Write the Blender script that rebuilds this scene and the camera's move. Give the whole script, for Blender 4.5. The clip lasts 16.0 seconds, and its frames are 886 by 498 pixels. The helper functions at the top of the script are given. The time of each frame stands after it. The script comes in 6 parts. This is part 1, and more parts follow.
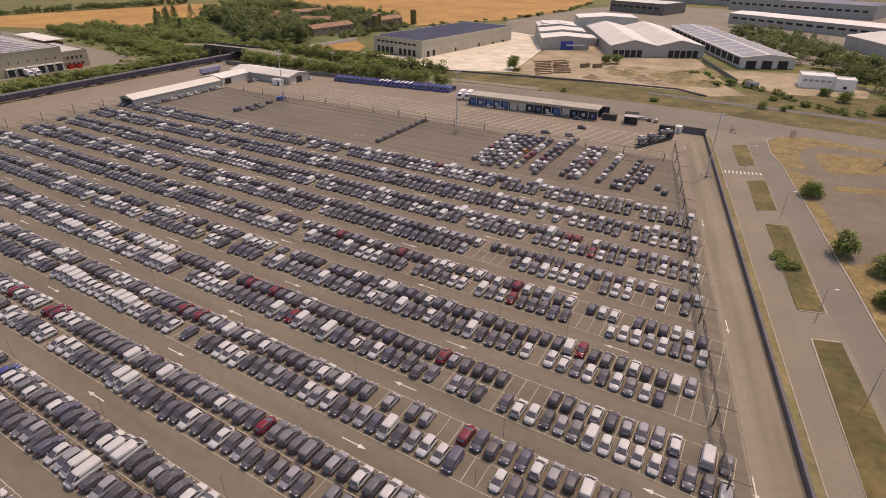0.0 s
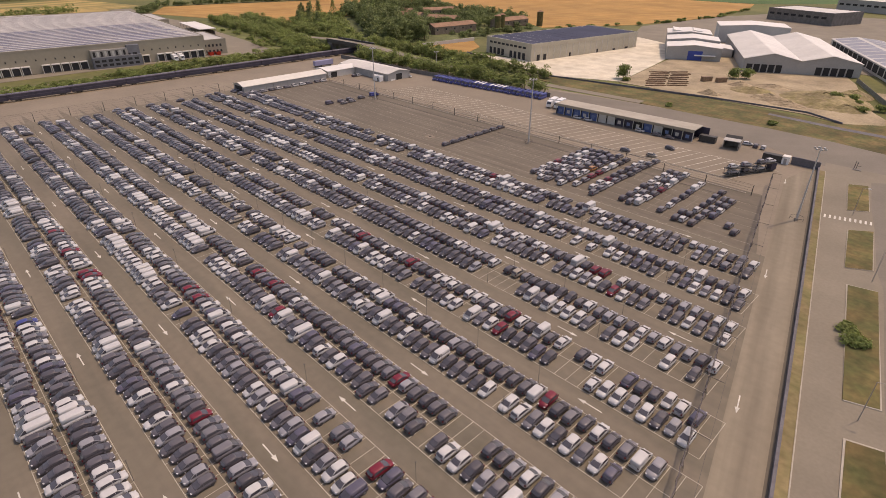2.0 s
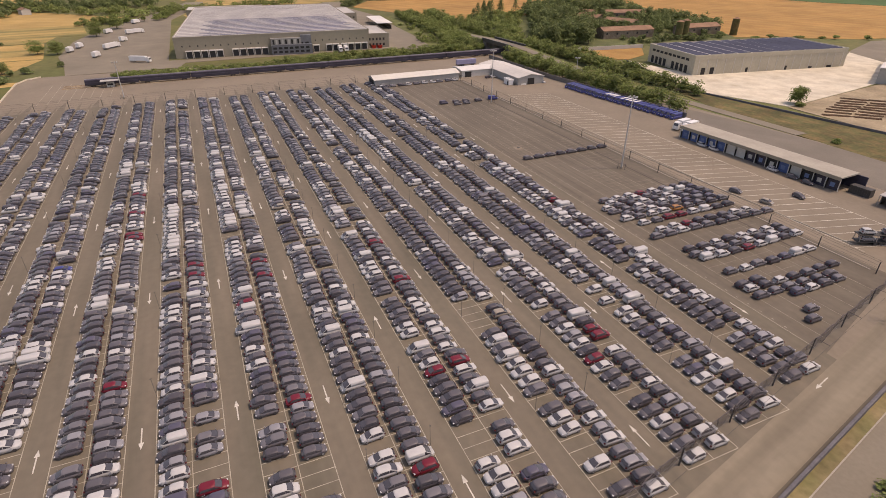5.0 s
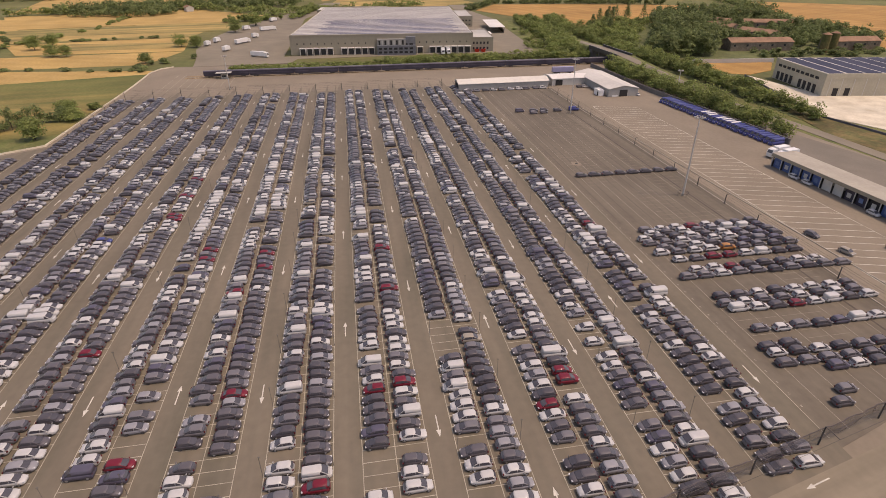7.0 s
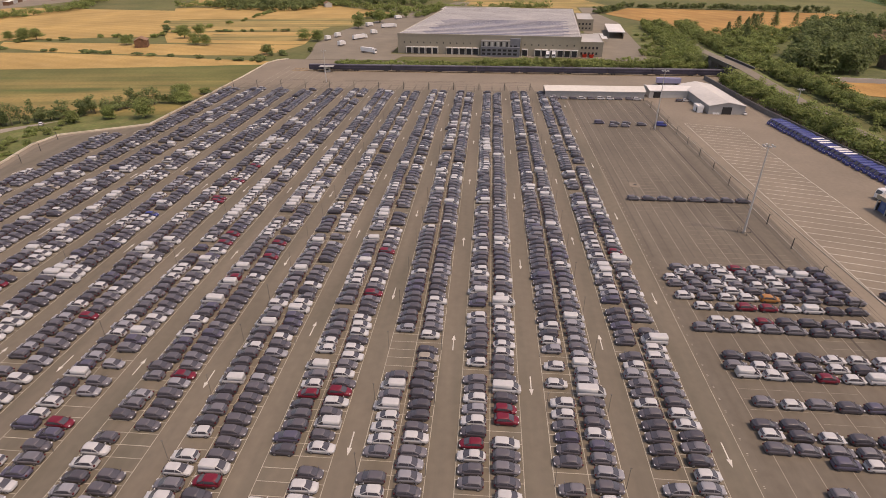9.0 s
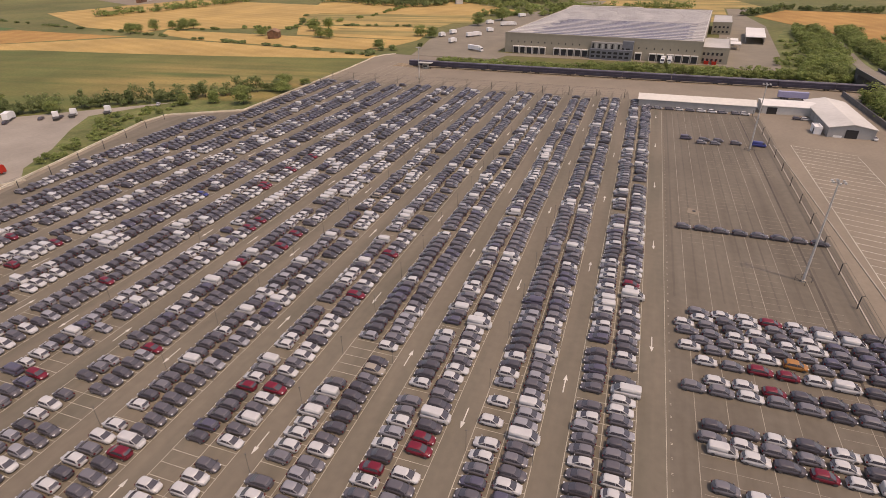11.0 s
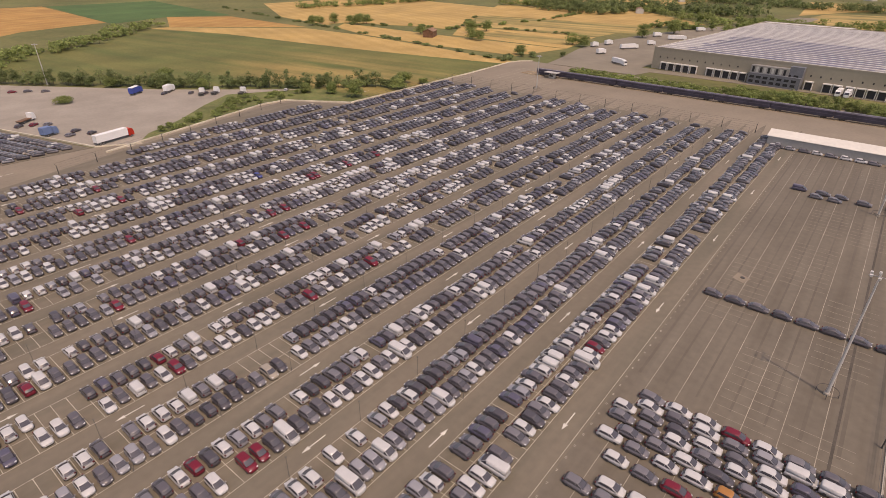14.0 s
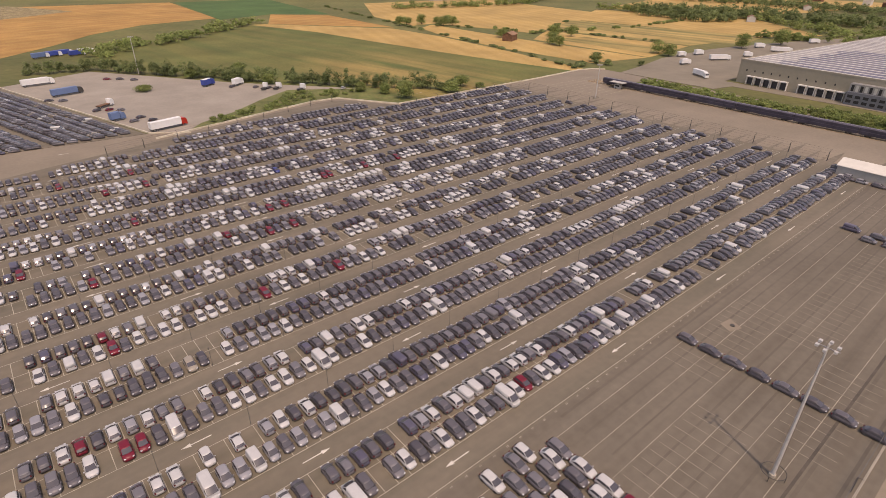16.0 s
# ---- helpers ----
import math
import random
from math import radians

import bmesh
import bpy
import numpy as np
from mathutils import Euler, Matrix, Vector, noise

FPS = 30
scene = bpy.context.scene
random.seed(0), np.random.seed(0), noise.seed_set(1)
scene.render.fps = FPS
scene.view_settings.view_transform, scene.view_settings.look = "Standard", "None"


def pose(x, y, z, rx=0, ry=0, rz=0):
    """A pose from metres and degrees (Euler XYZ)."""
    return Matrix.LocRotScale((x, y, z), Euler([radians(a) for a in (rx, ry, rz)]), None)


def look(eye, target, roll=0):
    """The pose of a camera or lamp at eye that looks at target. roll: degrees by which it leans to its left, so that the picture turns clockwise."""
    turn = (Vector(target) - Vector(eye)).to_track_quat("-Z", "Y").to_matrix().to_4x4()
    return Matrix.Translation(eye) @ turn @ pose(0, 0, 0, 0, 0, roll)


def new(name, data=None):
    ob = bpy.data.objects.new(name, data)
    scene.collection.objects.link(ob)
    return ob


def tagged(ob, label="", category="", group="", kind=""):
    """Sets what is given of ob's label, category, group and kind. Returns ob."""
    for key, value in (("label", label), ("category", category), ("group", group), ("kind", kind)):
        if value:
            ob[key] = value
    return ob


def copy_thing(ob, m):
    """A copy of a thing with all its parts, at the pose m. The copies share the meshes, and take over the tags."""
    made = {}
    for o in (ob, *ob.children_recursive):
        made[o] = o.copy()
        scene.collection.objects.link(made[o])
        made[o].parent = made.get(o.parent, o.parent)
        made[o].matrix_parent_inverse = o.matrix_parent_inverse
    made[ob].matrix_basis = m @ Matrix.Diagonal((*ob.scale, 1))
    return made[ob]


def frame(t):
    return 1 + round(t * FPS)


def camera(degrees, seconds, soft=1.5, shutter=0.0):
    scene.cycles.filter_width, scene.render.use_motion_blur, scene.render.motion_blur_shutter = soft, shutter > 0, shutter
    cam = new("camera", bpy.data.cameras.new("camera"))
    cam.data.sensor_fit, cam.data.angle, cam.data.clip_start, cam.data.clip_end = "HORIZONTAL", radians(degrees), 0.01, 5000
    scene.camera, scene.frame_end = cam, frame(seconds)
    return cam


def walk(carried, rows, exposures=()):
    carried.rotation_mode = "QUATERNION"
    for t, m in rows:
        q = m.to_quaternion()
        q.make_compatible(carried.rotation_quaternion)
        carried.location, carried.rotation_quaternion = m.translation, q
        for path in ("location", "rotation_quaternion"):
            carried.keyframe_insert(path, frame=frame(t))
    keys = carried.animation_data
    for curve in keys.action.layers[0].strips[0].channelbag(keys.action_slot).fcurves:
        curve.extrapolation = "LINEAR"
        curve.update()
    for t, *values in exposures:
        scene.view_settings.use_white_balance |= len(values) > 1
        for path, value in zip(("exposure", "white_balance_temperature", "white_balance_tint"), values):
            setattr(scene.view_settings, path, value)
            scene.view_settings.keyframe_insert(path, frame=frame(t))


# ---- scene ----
cam = camera(78.1, 16.0, soft=0.85)
PATH = [
    (0, (-1.701, 3.461, 65.759), (-2.594, 4.967, 64.793), -0.1),
    (0.5, (2.944, 8.514, 65.842), (1.956, 9.959, 64.875), -0.1),
    (1, (7.417, 13.76, 65.966), (6.34, 15.14, 64.999), -0.0),
    (1.5, (11.591, 19.351, 66.103), (10.428, 20.66, 65.136), -0.0),
    (2, (15.445, 25.263, 66.261), (14.198, 26.491, 65.293), 0.1),
    (2.5, (18.994, 31.438, 66.423), (17.669, 32.582, 65.456), 0.1),
    (3, (22.161, 37.901, 66.6), (20.765, 38.956, 65.633), 0.1),
    (3.5, (24.904, 44.656, 66.725), (23.449, 45.628, 65.757), 0.1),
    (4, (27.165, 51.56, 66.791), (25.655, 52.445, 65.823), -0.0),
    (4.2, (27.875, 54.374, 66.787), (26.347, 55.224, 65.817), -0.0),
    (6.3, (33.006, 84.239, 66.406), (31.305, 84.669, 65.444), -0.5),
    (6.5, (33.22, 87.077, 66.398), (31.509, 87.467, 65.437), -0.5),
    (7, (33.139, 94.122, 66.411), (31.409, 94.41, 65.45), -0.4),
    (7.5, (32.687, 101.148, 66.422), (30.943, 101.333, 65.462), -0.4),
    (8, (31.953, 108.192, 66.435), (30.2, 108.276, 65.475), -0.3),
    (8.5, (30.799, 115.273, 66.466), (29.045, 115.247, 65.507), -0.2),
    (9, (29.199, 122.457, 66.477), (27.449, 122.314, 65.518), -0.2),
    (9.5, (27.162, 129.622, 66.483), (25.426, 129.359, 65.526), -0.2),
    (10, (24.562, 136.633, 66.5), (22.846, 136.256, 65.545), -0.1),
    (10.2, (23.314, 139.333, 66.507), (21.609, 138.912, 65.548), -0.3),
    (12.3, (7.767, 166.435, 66.685), (6.211, 165.617, 65.731), 0.2),
    (12.5, (6.061, 168.773, 66.7), (4.524, 167.919, 65.748), 0.3),
    (13, (1.382, 174.143, 66.801), (-0.106, 173.208, 65.847), 0.3),
    (13.5, (-3.883, 179.437, 66.905), (-5.312, 178.415, 65.95), 0.4),
    (14, (-9.41, 184.472, 67.012), (-10.783, 183.375, 66.057), 0.5),
    (14.5, (-15.104, 189.272, 67.121), (-16.418, 188.106, 66.165), 0.5),
    (15, (-21.141, 193.857, 67.25), (-22.396, 192.629, 66.293), 0.6),
    (15.5, (-27.33, 198.193, 67.378), (-28.527, 196.906, 66.423), 0.7),
    (16, (-33.701, 202.403, 67.53), (-34.84, 201.063, 66.577), 0.7),
]
walk(cam, [(t, look(eye, target, roll)) for t, eye, target, roll in PATH], [(0.0, 0.33, 8150, 24.5), (8.5, 0.30, 8150, 24.5), (12.0, 0.34, 8150, 24.5), (16.0, 0.37, 8150, 24.5)])

# ---------------------------------------------------------------- light
SUN_EL, SUN_AZ = 64.0, 21.0
world = bpy.data.worlds.new("sky")
scene.world = world
world.use_nodes = True
wn = world.node_tree
sky = wn.nodes.new("ShaderNodeTexSky")
sky.sky_type = "NISHITA"
sky.sun_disc = False
sky.sun_elevation, sky.sun_rotation = radians(SUN_EL), radians(SUN_AZ)
sky.dust_density = 2.0
wn.nodes["Background"].inputs["Strength"].default_value = 0.15
wn.links.new(sky.outputs["Color"], wn.nodes["Background"].inputs["Color"])
sun_data = bpy.data.lights.new("sun", "SUN")
sun_data.energy, sun_data.angle, sun_data.color = 1.65, radians(0.6), (1.0, 0.93, 0.82)
sun = new("sun", sun_data)
sun_dir = Vector((math.sin(radians(SUN_AZ)) * math.cos(radians(SUN_EL)), math.cos(radians(SUN_AZ)) * math.cos(radians(SUN_EL)), math.sin(radians(SUN_EL))))
sun.matrix_world = look(sun_dir * 300, (0, 0, 0))

# ---------------------------------------------------------------- materials
def mat(name, color, rough=0.85, metal=0.0, vary=0.25, big=0.05, fine=2.5, bump=0.0, island=0.0, obj=0.0, second=None, coat=0.0, spec=0.3):
    """A node material: base colour varied at two scales, by piece and with a second stain colour."""
    m = bpy.data.materials.new(name)
    m.use_nodes = True
    nt = m.node_tree
    N, L = nt.nodes, nt.links
    bsdf = N["Principled BSDF"]
    bsdf.inputs["Roughness"].default_value, bsdf.inputs["Metallic"].default_value = rough, metal
    bsdf.inputs["Specular IOR Level"].default_value = spec
    bsdf.inputs["Coat Weight"].default_value, bsdf.inputs["Coat Roughness"].default_value = coat, 0.08
    geo = N.new("ShaderNodeNewGeometry")

    def noise_tex(scale, detail):
        t = N.new("ShaderNodeTexNoise")
        t.inputs["Scale"].default_value, t.inputs["Detail"].default_value = scale, detail
        L.new(geo.outputs["Position"], t.inputs["Vector"])
        return t

    def remap(sock, lo, hi):
        r = N.new("ShaderNodeMapRange")
        r.inputs["From Min"].default_value, r.inputs["From Max"].default_value = 0.28, 0.72
        r.inputs["To Min"].default_value, r.inputs["To Max"].default_value = lo, hi
        L.new(sock, r.inputs["Value"])
        return r.outputs["Result"]

    def times(a, b):
        r = N.new("ShaderNodeMath")
        r.operation = "MULTIPLY"
        L.new(a, r.inputs[0]), L.new(b, r.inputs[1])
        return r.outputs[0]

    t1, t2 = noise_tex(big, 5), noise_tex(fine, 3)
    value = times(remap(t1.outputs["Fac"], 1 - vary, 1 + vary), remap(t2.outputs["Fac"], 1 - vary * 0.6, 1 + vary * 0.6))
    if island:
        r = N.new("ShaderNodeMapRange")
        r.inputs["To Min"].default_value, r.inputs["To Max"].default_value = 1 - island, 1 + island
        L.new(geo.outputs["Random Per Island"], r.inputs["Value"])
        value = times(value, r.outputs["Result"])
    if obj:
        info = N.new("ShaderNodeObjectInfo")
        r = N.new("ShaderNodeMapRange")
        r.inputs["To Min"].default_value, r.inputs["To Max"].default_value = 1 - obj, 1 + obj
        L.new(info.outputs["Random"], r.inputs["Value"])
        value = times(value, r.outputs["Result"])
    base = N.new("ShaderNodeMix")
    base.data_type = "RGBA"
    base.inputs[6].default_value = (*color, 1)
    base.inputs[7].default_value = (*(second or color), 1)
    t3 = noise_tex(big * 2.7, 6)
    L.new(remap(t3.outputs["Fac"], -0.3, 1.0 if second else 0.0), base.inputs["Factor"])
    scale = N.new("ShaderNodeVectorMath")
    scale.operation = "SCALE"
    L.new(base.outputs[2], scale.inputs[0]), L.new(value, scale.inputs["Scale"])
    L.new(scale.outputs[0], bsdf.inputs["Base Color"])
    if bump:
        b = N.new("ShaderNodeBump")
        b.inputs["Strength"].default_value, b.inputs["Distance"].default_value = 0.6, bump
        L.new(t2.outputs["Fac"], b.inputs["Height"])
        L.new(b.outputs["Normal"], bsdf.inputs["Normal"])
    return m


def striped(name, a, b, angle, period, second=None, vary=0.2, rough=0.95, sharp=0.5, big=0.02):
    """Soil, crop or roof material with soft lines at a real spacing, laid at an angle."""
    m = mat(name, a, rough, vary=vary, big=big, fine=0.6, second=second)
    nt = m.node_tree
    N, L = nt.nodes, nt.links
    mix = next(n for n in N if n.type == "MIX")
    geo = next(n for n in N if n.type == "NEW_GEOMETRY")
    turn = N.new("ShaderNodeVectorRotate")
    turn.rotation_type = "Z_AXIS"
    turn.inputs["Angle"].default_value = radians(angle)
    L.new(geo.outputs["Position"], turn.inputs["Vector"])
    wave = N.new("ShaderNodeTexWave")
    wave.inputs["Scale"].default_value = 0.314 / period
    wave.inputs["Distortion"].default_value = 0.6
    wave.inputs["Detail Scale"].default_value = 0.05
    L.new(turn.outputs["Vector"], wave.inputs["Vector"])
    mix2 = N.new("ShaderNodeMix")
    mix2.data_type = "RGBA"
    mul = N.new("ShaderNodeMath")
    mul.operation = "MULTIPLY"
    mul.inputs[1].default_value = sharp
    L.new(wave.outputs["Fac"], mul.inputs[0])
    L.new(mul.outputs[0], mix2.inputs["Factor"])
    old = mix.outputs[2].links[0].to_socket
    L.new(mix.outputs[2], mix2.inputs[6])
    mix2.inputs[7].default_value = (*b, 1)
    L.new(mix2.outputs[2], old)
    return m


def streaky(name, a, b, angle, rough=0.95, vary=0.2, bias=0.0, scale=(0.006, 0.06, 0.02), span=(0.36, 0.62)):
    """A surface of two colours blended in long soft streaks."""
    m = mat(name, a, rough, vary=vary, big=0.03, fine=0.6, second=b)
    nt = m.node_tree
    N, L = nt.nodes, nt.links
    mix = next(n for n in N if n.type == "MIX")
    geo = next(n for n in N if n.type == "NEW_GEOMETRY")
    mp = N.new("ShaderNodeMapping")
    turn = N.new("ShaderNodeVectorRotate")
    turn.rotation_type = "Z_AXIS"
    turn.inputs["Angle"].default_value = radians(angle)
    L.new(geo.outputs["Position"], turn.inputs["Vector"])
    mp.inputs["Scale"].default_value = scale
    L.new(turn.outputs["Vector"], mp.inputs["Vector"])
    t = N.new("ShaderNodeTexNoise")
    t.inputs["Scale"].default_value, t.inputs["Detail"].default_value = 1.0, 5
    L.new(mp.outputs["Vector"], t.inputs["Vector"])
    r = N.new("ShaderNodeMapRange")
    r.inputs["From Min"].default_value, r.inputs["From Max"].default_value = span[0] - bias, span[1] - bias
    L.new(t.outputs["Fac"], r.inputs["Value"])
    L.new(r.outputs["Result"], mix.inputs["Factor"])
    return m


ASPHALT = streaky("asphalt", (0.140, 0.122, 0.090), (0.186, 0.154, 0.115), 0, 0.9, 0.11, scale=(0.022, 0.28, 0.1), span=(0.30, 0.70))
DARK_ASPHALT = streaky("dark_asphalt", (0.130, 0.108, 0.081), (0.163, 0.138, 0.106), 0, 0.9, 0.13, scale=(0.012, 0.34, 0.1), span=(0.30, 0.68))
APRON = mat("pale_apron", (0.238, 0.196, 0.146), 0.92, vary=0.10, big=0.03, fine=0.8, second=(0.212, 0.174, 0.13), bump=0.004)
ROAD = mat("road_asphalt", (0.205, 0.175, 0.130), 0.9, vary=0.10, big=0.04, fine=1.5, second=(0.232, 0.198, 0.148), bump=0.004)
CONCRETE = mat("concrete", (0.36, 0.32, 0.26), 0.9, vary=0.14, big=0.2, fine=2.0, bump=0.004)
LANE = streaky("beige_lane_asphalt", (0.178, 0.147, 0.106), (0.245, 0.207, 0.150), -102.6, 0.9, 0.1, scale=(0.012, 0.30, 0.1), span=(0.3, 0.62))
STREET = mat("grey_street_asphalt", (0.176, 0.153, 0.122), 0.9, vary=0.10, big=0.05, fine=1.5, second=(0.195, 0.168, 0.134), bump=0.004)
WASTE = mat("old_concrete_ground", (0.185, 0.152, 0.112), 0.92, vary=0.14, big=0.05, fine=0.9, second=(0.15, 0.125, 0.090), bump=0.01)
STRAW = mat("straw_grass", (0.25, 0.178, 0.080), 0.95, vary=0.3, big=0.25, fine=1.2, second=(0.16, 0.126, 0.052), bump=0.08)
WALL_DARK = mat("dark_weathered_wall", (0.135, 0.126, 0.132), 0.9, vary=0.2, big=0.3, fine=2.0, bump=0.004)
# Dark brown for ground strips, joints and the wall's painted foot shade.
STREAK = mat("dark_strips_and_shade", (0.120, 0.101, 0.077), 0.9, vary=0.10, big=0.03, fine=0.6, second=(0.140, 0.118, 0.090))
DRAIN = mat("drain_grating", (0.085, 0.072, 0.058), 0.9, vary=0.25, big=0.2, fine=1.5)
SMEAR = mat("dark_smear", (0.158, 0.132, 0.10), 0.9, vary=0.15, big=0.2, fine=1.0, second=(0.19, 0.158, 0.12))
CONCRETE_DARK = mat("weathered_concrete", (0.165, 0.152, 0.138), 0.9, vary=0.2, big=0.3, fine=2.0, bump=0.004)
YARD = mat("yard_concrete", (0.275, 0.240, 0.196), 0.92, vary=0.1, big=0.04, fine=0.8, second=(0.315, 0.275, 0.224), bump=0.004)
PALE_YARD = mat("pale_gravel", (0.64, 0.575, 0.45), 0.95, vary=0.12, big=0.05, fine=0.9, second=(0.5, 0.43, 0.32), bump=0.02)
EARTH = mat("earth_bank", (0.29, 0.225, 0.125), 0.95, vary=0.35, big=0.12, fine=1.0, second=(0.185, 0.155, 0.062), bump=0.15)
DIRT = mat("dirt", (0.345, 0.272, 0.178), 0.95, vary=0.3, big=0.06, fine=0.9, second=(0.29, 0.23, 0.14), bump=0.05)
LINE = mat("line_paint", (0.37, 0.335, 0.265), 0.8, vary=0.25, big=0.4, fine=3)
LINE_WHITE = mat("white_line_paint", (0.56, 0.53, 0.46), 0.8, vary=0.2, big=0.4, fine=3)
LINE_MID = mat("half_worn_line_paint", (0.304, 0.269, 0.211), 0.85, vary=0.3, big=0.15, fine=2)
BAY_LINE = mat("worn_bay_paint", (0.56, 0.52, 0.44), 0.8, vary=0.35, big=0.12, fine=2)
FAINT = mat("worn_line_paint", (0.250, 0.217, 0.168), 0.85, vary=0.2, big=0.4, fine=3)
ROOF_TAN = mat("tan_flat_roof", (0.37, 0.335, 0.275), 0.9, vary=0.1, big=0.15, fine=1.0)
SHEET = mat("grey_green_sheet", (0.17, 0.175, 0.15), 0.8, vary=0.15, big=0.3, fine=2.0)
GRASS_DRY = mat("dry_grass", (0.215, 0.165, 0.085), 0.95, vary=0.3, big=0.06, fine=0.8, second=(0.15, 0.14, 0.058), bump=0.08)
GRASS = mat("grass", (0.112, 0.132, 0.042), 0.95, vary=0.3, big=0.08, fine=0.8, second=(0.165, 0.158, 0.06), bump=0.08)
MEADOW = mat("meadow_grass", (0.095, 0.094, 0.034), 0.95, vary=0.36, big=0.07, fine=0.7, second=(0.175, 0.118, 0.050), bump=0.08)
LAND = mat("farmland", (0.118, 0.124, 0.042), 0.95, vary=0.25, big=0.008, fine=0.2, second=(0.165, 0.148, 0.055), bump=0.05)
WHEAT = striped("ripe_wheat", (0.42, 0.275, 0.095), (0.36, 0.235, 0.078), 20, 14, second=(0.45, 0.305, 0.118))
WHEAT_B = striped("orange_wheat", (0.36, 0.197, 0.061), (0.316, 0.175, 0.055), 70, 18, second=(0.43, 0.255, 0.085))
GREENFIELD = streaky("green_crop", (0.097, 0.114, 0.033), (0.275, 0.202, 0.069), 82.5, bias=0.02)
GREENFIELD_NODES = GREENFIELD.node_tree
patch_geo = next(n for n in GREENFIELD_NODES.nodes if n.type == "NEW_GEOMETRY")
patch_map = GREENFIELD_NODES.nodes.new("ShaderNodeVectorMath")
patch_map.operation = "MULTIPLY_ADD"
patch_map.inputs[1].default_value = (1 / 62, 1 / 110, 0)
patch_map.inputs[2].default_value = (248 / 62, 88 / 110, 0)
GREENFIELD_NODES.links.new(patch_geo.outputs["Position"], patch_map.inputs[0])
patch_ball = GREENFIELD_NODES.nodes.new("ShaderNodeTexGradient")
patch_ball.gradient_type = "SPHERICAL"
GREENFIELD_NODES.links.new(patch_map.outputs[0], patch_ball.inputs["Vector"])
patch_mix = next(n for n in GREENFIELD_NODES.nodes if n.type == "MIX")
patch_old = patch_mix.inputs["Factor"].links[0].from_socket
patch_gain = GREENFIELD_NODES.nodes.new("ShaderNodeMath")
patch_gain.operation = "MULTIPLY_ADD"
patch_gain.inputs[1].default_value = 1.5
patch_gain.inputs[2].default_value = 0.26
GREENFIELD_NODES.links.new(patch_ball.outputs["Fac"], patch_gain.inputs[0])
patch_mul = GREENFIELD_NODES.nodes.new("ShaderNodeMath")
patch_mul.operation = "MULTIPLY"
patch_mul.use_clamp = True
GREENFIELD_NODES.links.new(patch_gain.outputs[0], patch_mul.inputs[0])
GREENFIELD_NODES.links.new(patch_old, patch_mul.inputs[1])
GREENFIELD_NODES.links.new(patch_mul.outputs[0], patch_mix.inputs["Factor"])
MIXFIELD = streaky("half_ripe_crop", (0.155, 0.15, 0.052), (0.40, 0.275, 0.10), 82.5, bias=0.03)
DARKGREEN = striped("dark_green_crop", (0.06, 0.115, 0.035), (0.075, 0.13, 0.04), 60, 15, second=(0.08, 0.13, 0.04))
LEAF = mat("leaves", (0.198, 0.248, 0.078), 0.75, vary=0.32, big=0.06, fine=0.5, island=0.3, second=(0.235, 0.262, 0.09))
LEAF_DARK = mat("dark_leaves", (0.152, 0.192, 0.074), 0.75, vary=0.32, big=0.06, fine=0.5, island=0.3, second=(0.185, 0.215, 0.085))
for leaf in (LEAF, LEAF_DARK):
    nt = leaf.node_tree
    out = nt.nodes["Material Output"]
    glow = nt.nodes.new("ShaderNodeBsdfTranslucent")
    both = nt.nodes.new("ShaderNodeMixShader")
    both.inputs[0].default_value = 0.46
    bs = nt.nodes["Principled BSDF"]
    nt.links.new(bs.inputs["Base Color"].links[0].from_socket, glow.inputs["Color"])
    nt.links.new(bs.outputs[0], both.inputs[1])
    nt.links.new(glow.outputs[0], both.inputs[2])
    nt.links.new(both.outputs[0], out.inputs["Surface"])
BARK = mat("bark", (0.11, 0.085, 0.06), 0.95, vary=0.3, big=1.0, fine=6)
STEEL = mat("galvanised_steel", (0.34, 0.32, 0.30), 0.5, 0.4, vary=0.1, big=0.5, fine=3)
MAST = mat("pale_galvanised_mast", (0.50, 0.48, 0.45), 0.5, 0.2, vary=0.1, big=0.5, fine=3)
POLE_STEEL = mat("dull_pole_steel", (0.13, 0.12, 0.11), 0.6, 0.2, vary=0.15, big=0.5, fine=3)
NET_ROLL = mat("rolled_netting", (0.10, 0.085, 0.085), 0.95, vary=0.3, big=0.6, fine=4)
NET = mat("dark_netting", (0.085, 0.073, 0.073), 0.95, vary=0.3, big=0.6, fine=4)
NET.node_tree.nodes["Principled BSDF"].inputs["Alpha"].default_value = 0.42
STEEL_DARK = mat("dark_steel", (0.07, 0.065, 0.06), 0.6, 0.2, vary=0.15, big=0.5, fine=3)
WALL_BEIGE = striped("beige_panel_wall", (0.315, 0.28, 0.215), (0.265, 0.24, 0.185), 0, 5, vary=0.08, rough=0.8, sharp=0.35)
WALL_CREAM = mat("cream_panel_wall", (0.43, 0.39, 0.305), 0.8, vary=0.1, big=0.1, fine=1.0)
WALL_GREY = mat("grey_panel_wall", (0.34, 0.33, 0.31), 0.75, vary=0.08, big=0.1, fine=1.0)
WALL_PALE = mat("pale_panel_wall", (0.50, 0.48, 0.44), 0.75, vary=0.08, big=0.1, fine=1.0)
ROOF_WHITE = mat("white_roof_sheet", (0.66, 0.63, 0.58), 0.6, vary=0.08, big=0.06, fine=0.6)
ROOF_CREAM = mat("cream_roof_sheet", (0.60, 0.565, 0.50), 0.7, vary=0.08, big=0.08, fine=0.6)
ROOF_PALE = mat("pale_roof_sheet", (0.55, 0.52, 0.47), 0.65, vary=0.1, big=0.06, fine=0.6)
ROOF_GREY = mat("grey_roof_sheet", (0.42, 0.40, 0.365), 0.7, vary=0.12, big=0.05, fine=0.6)
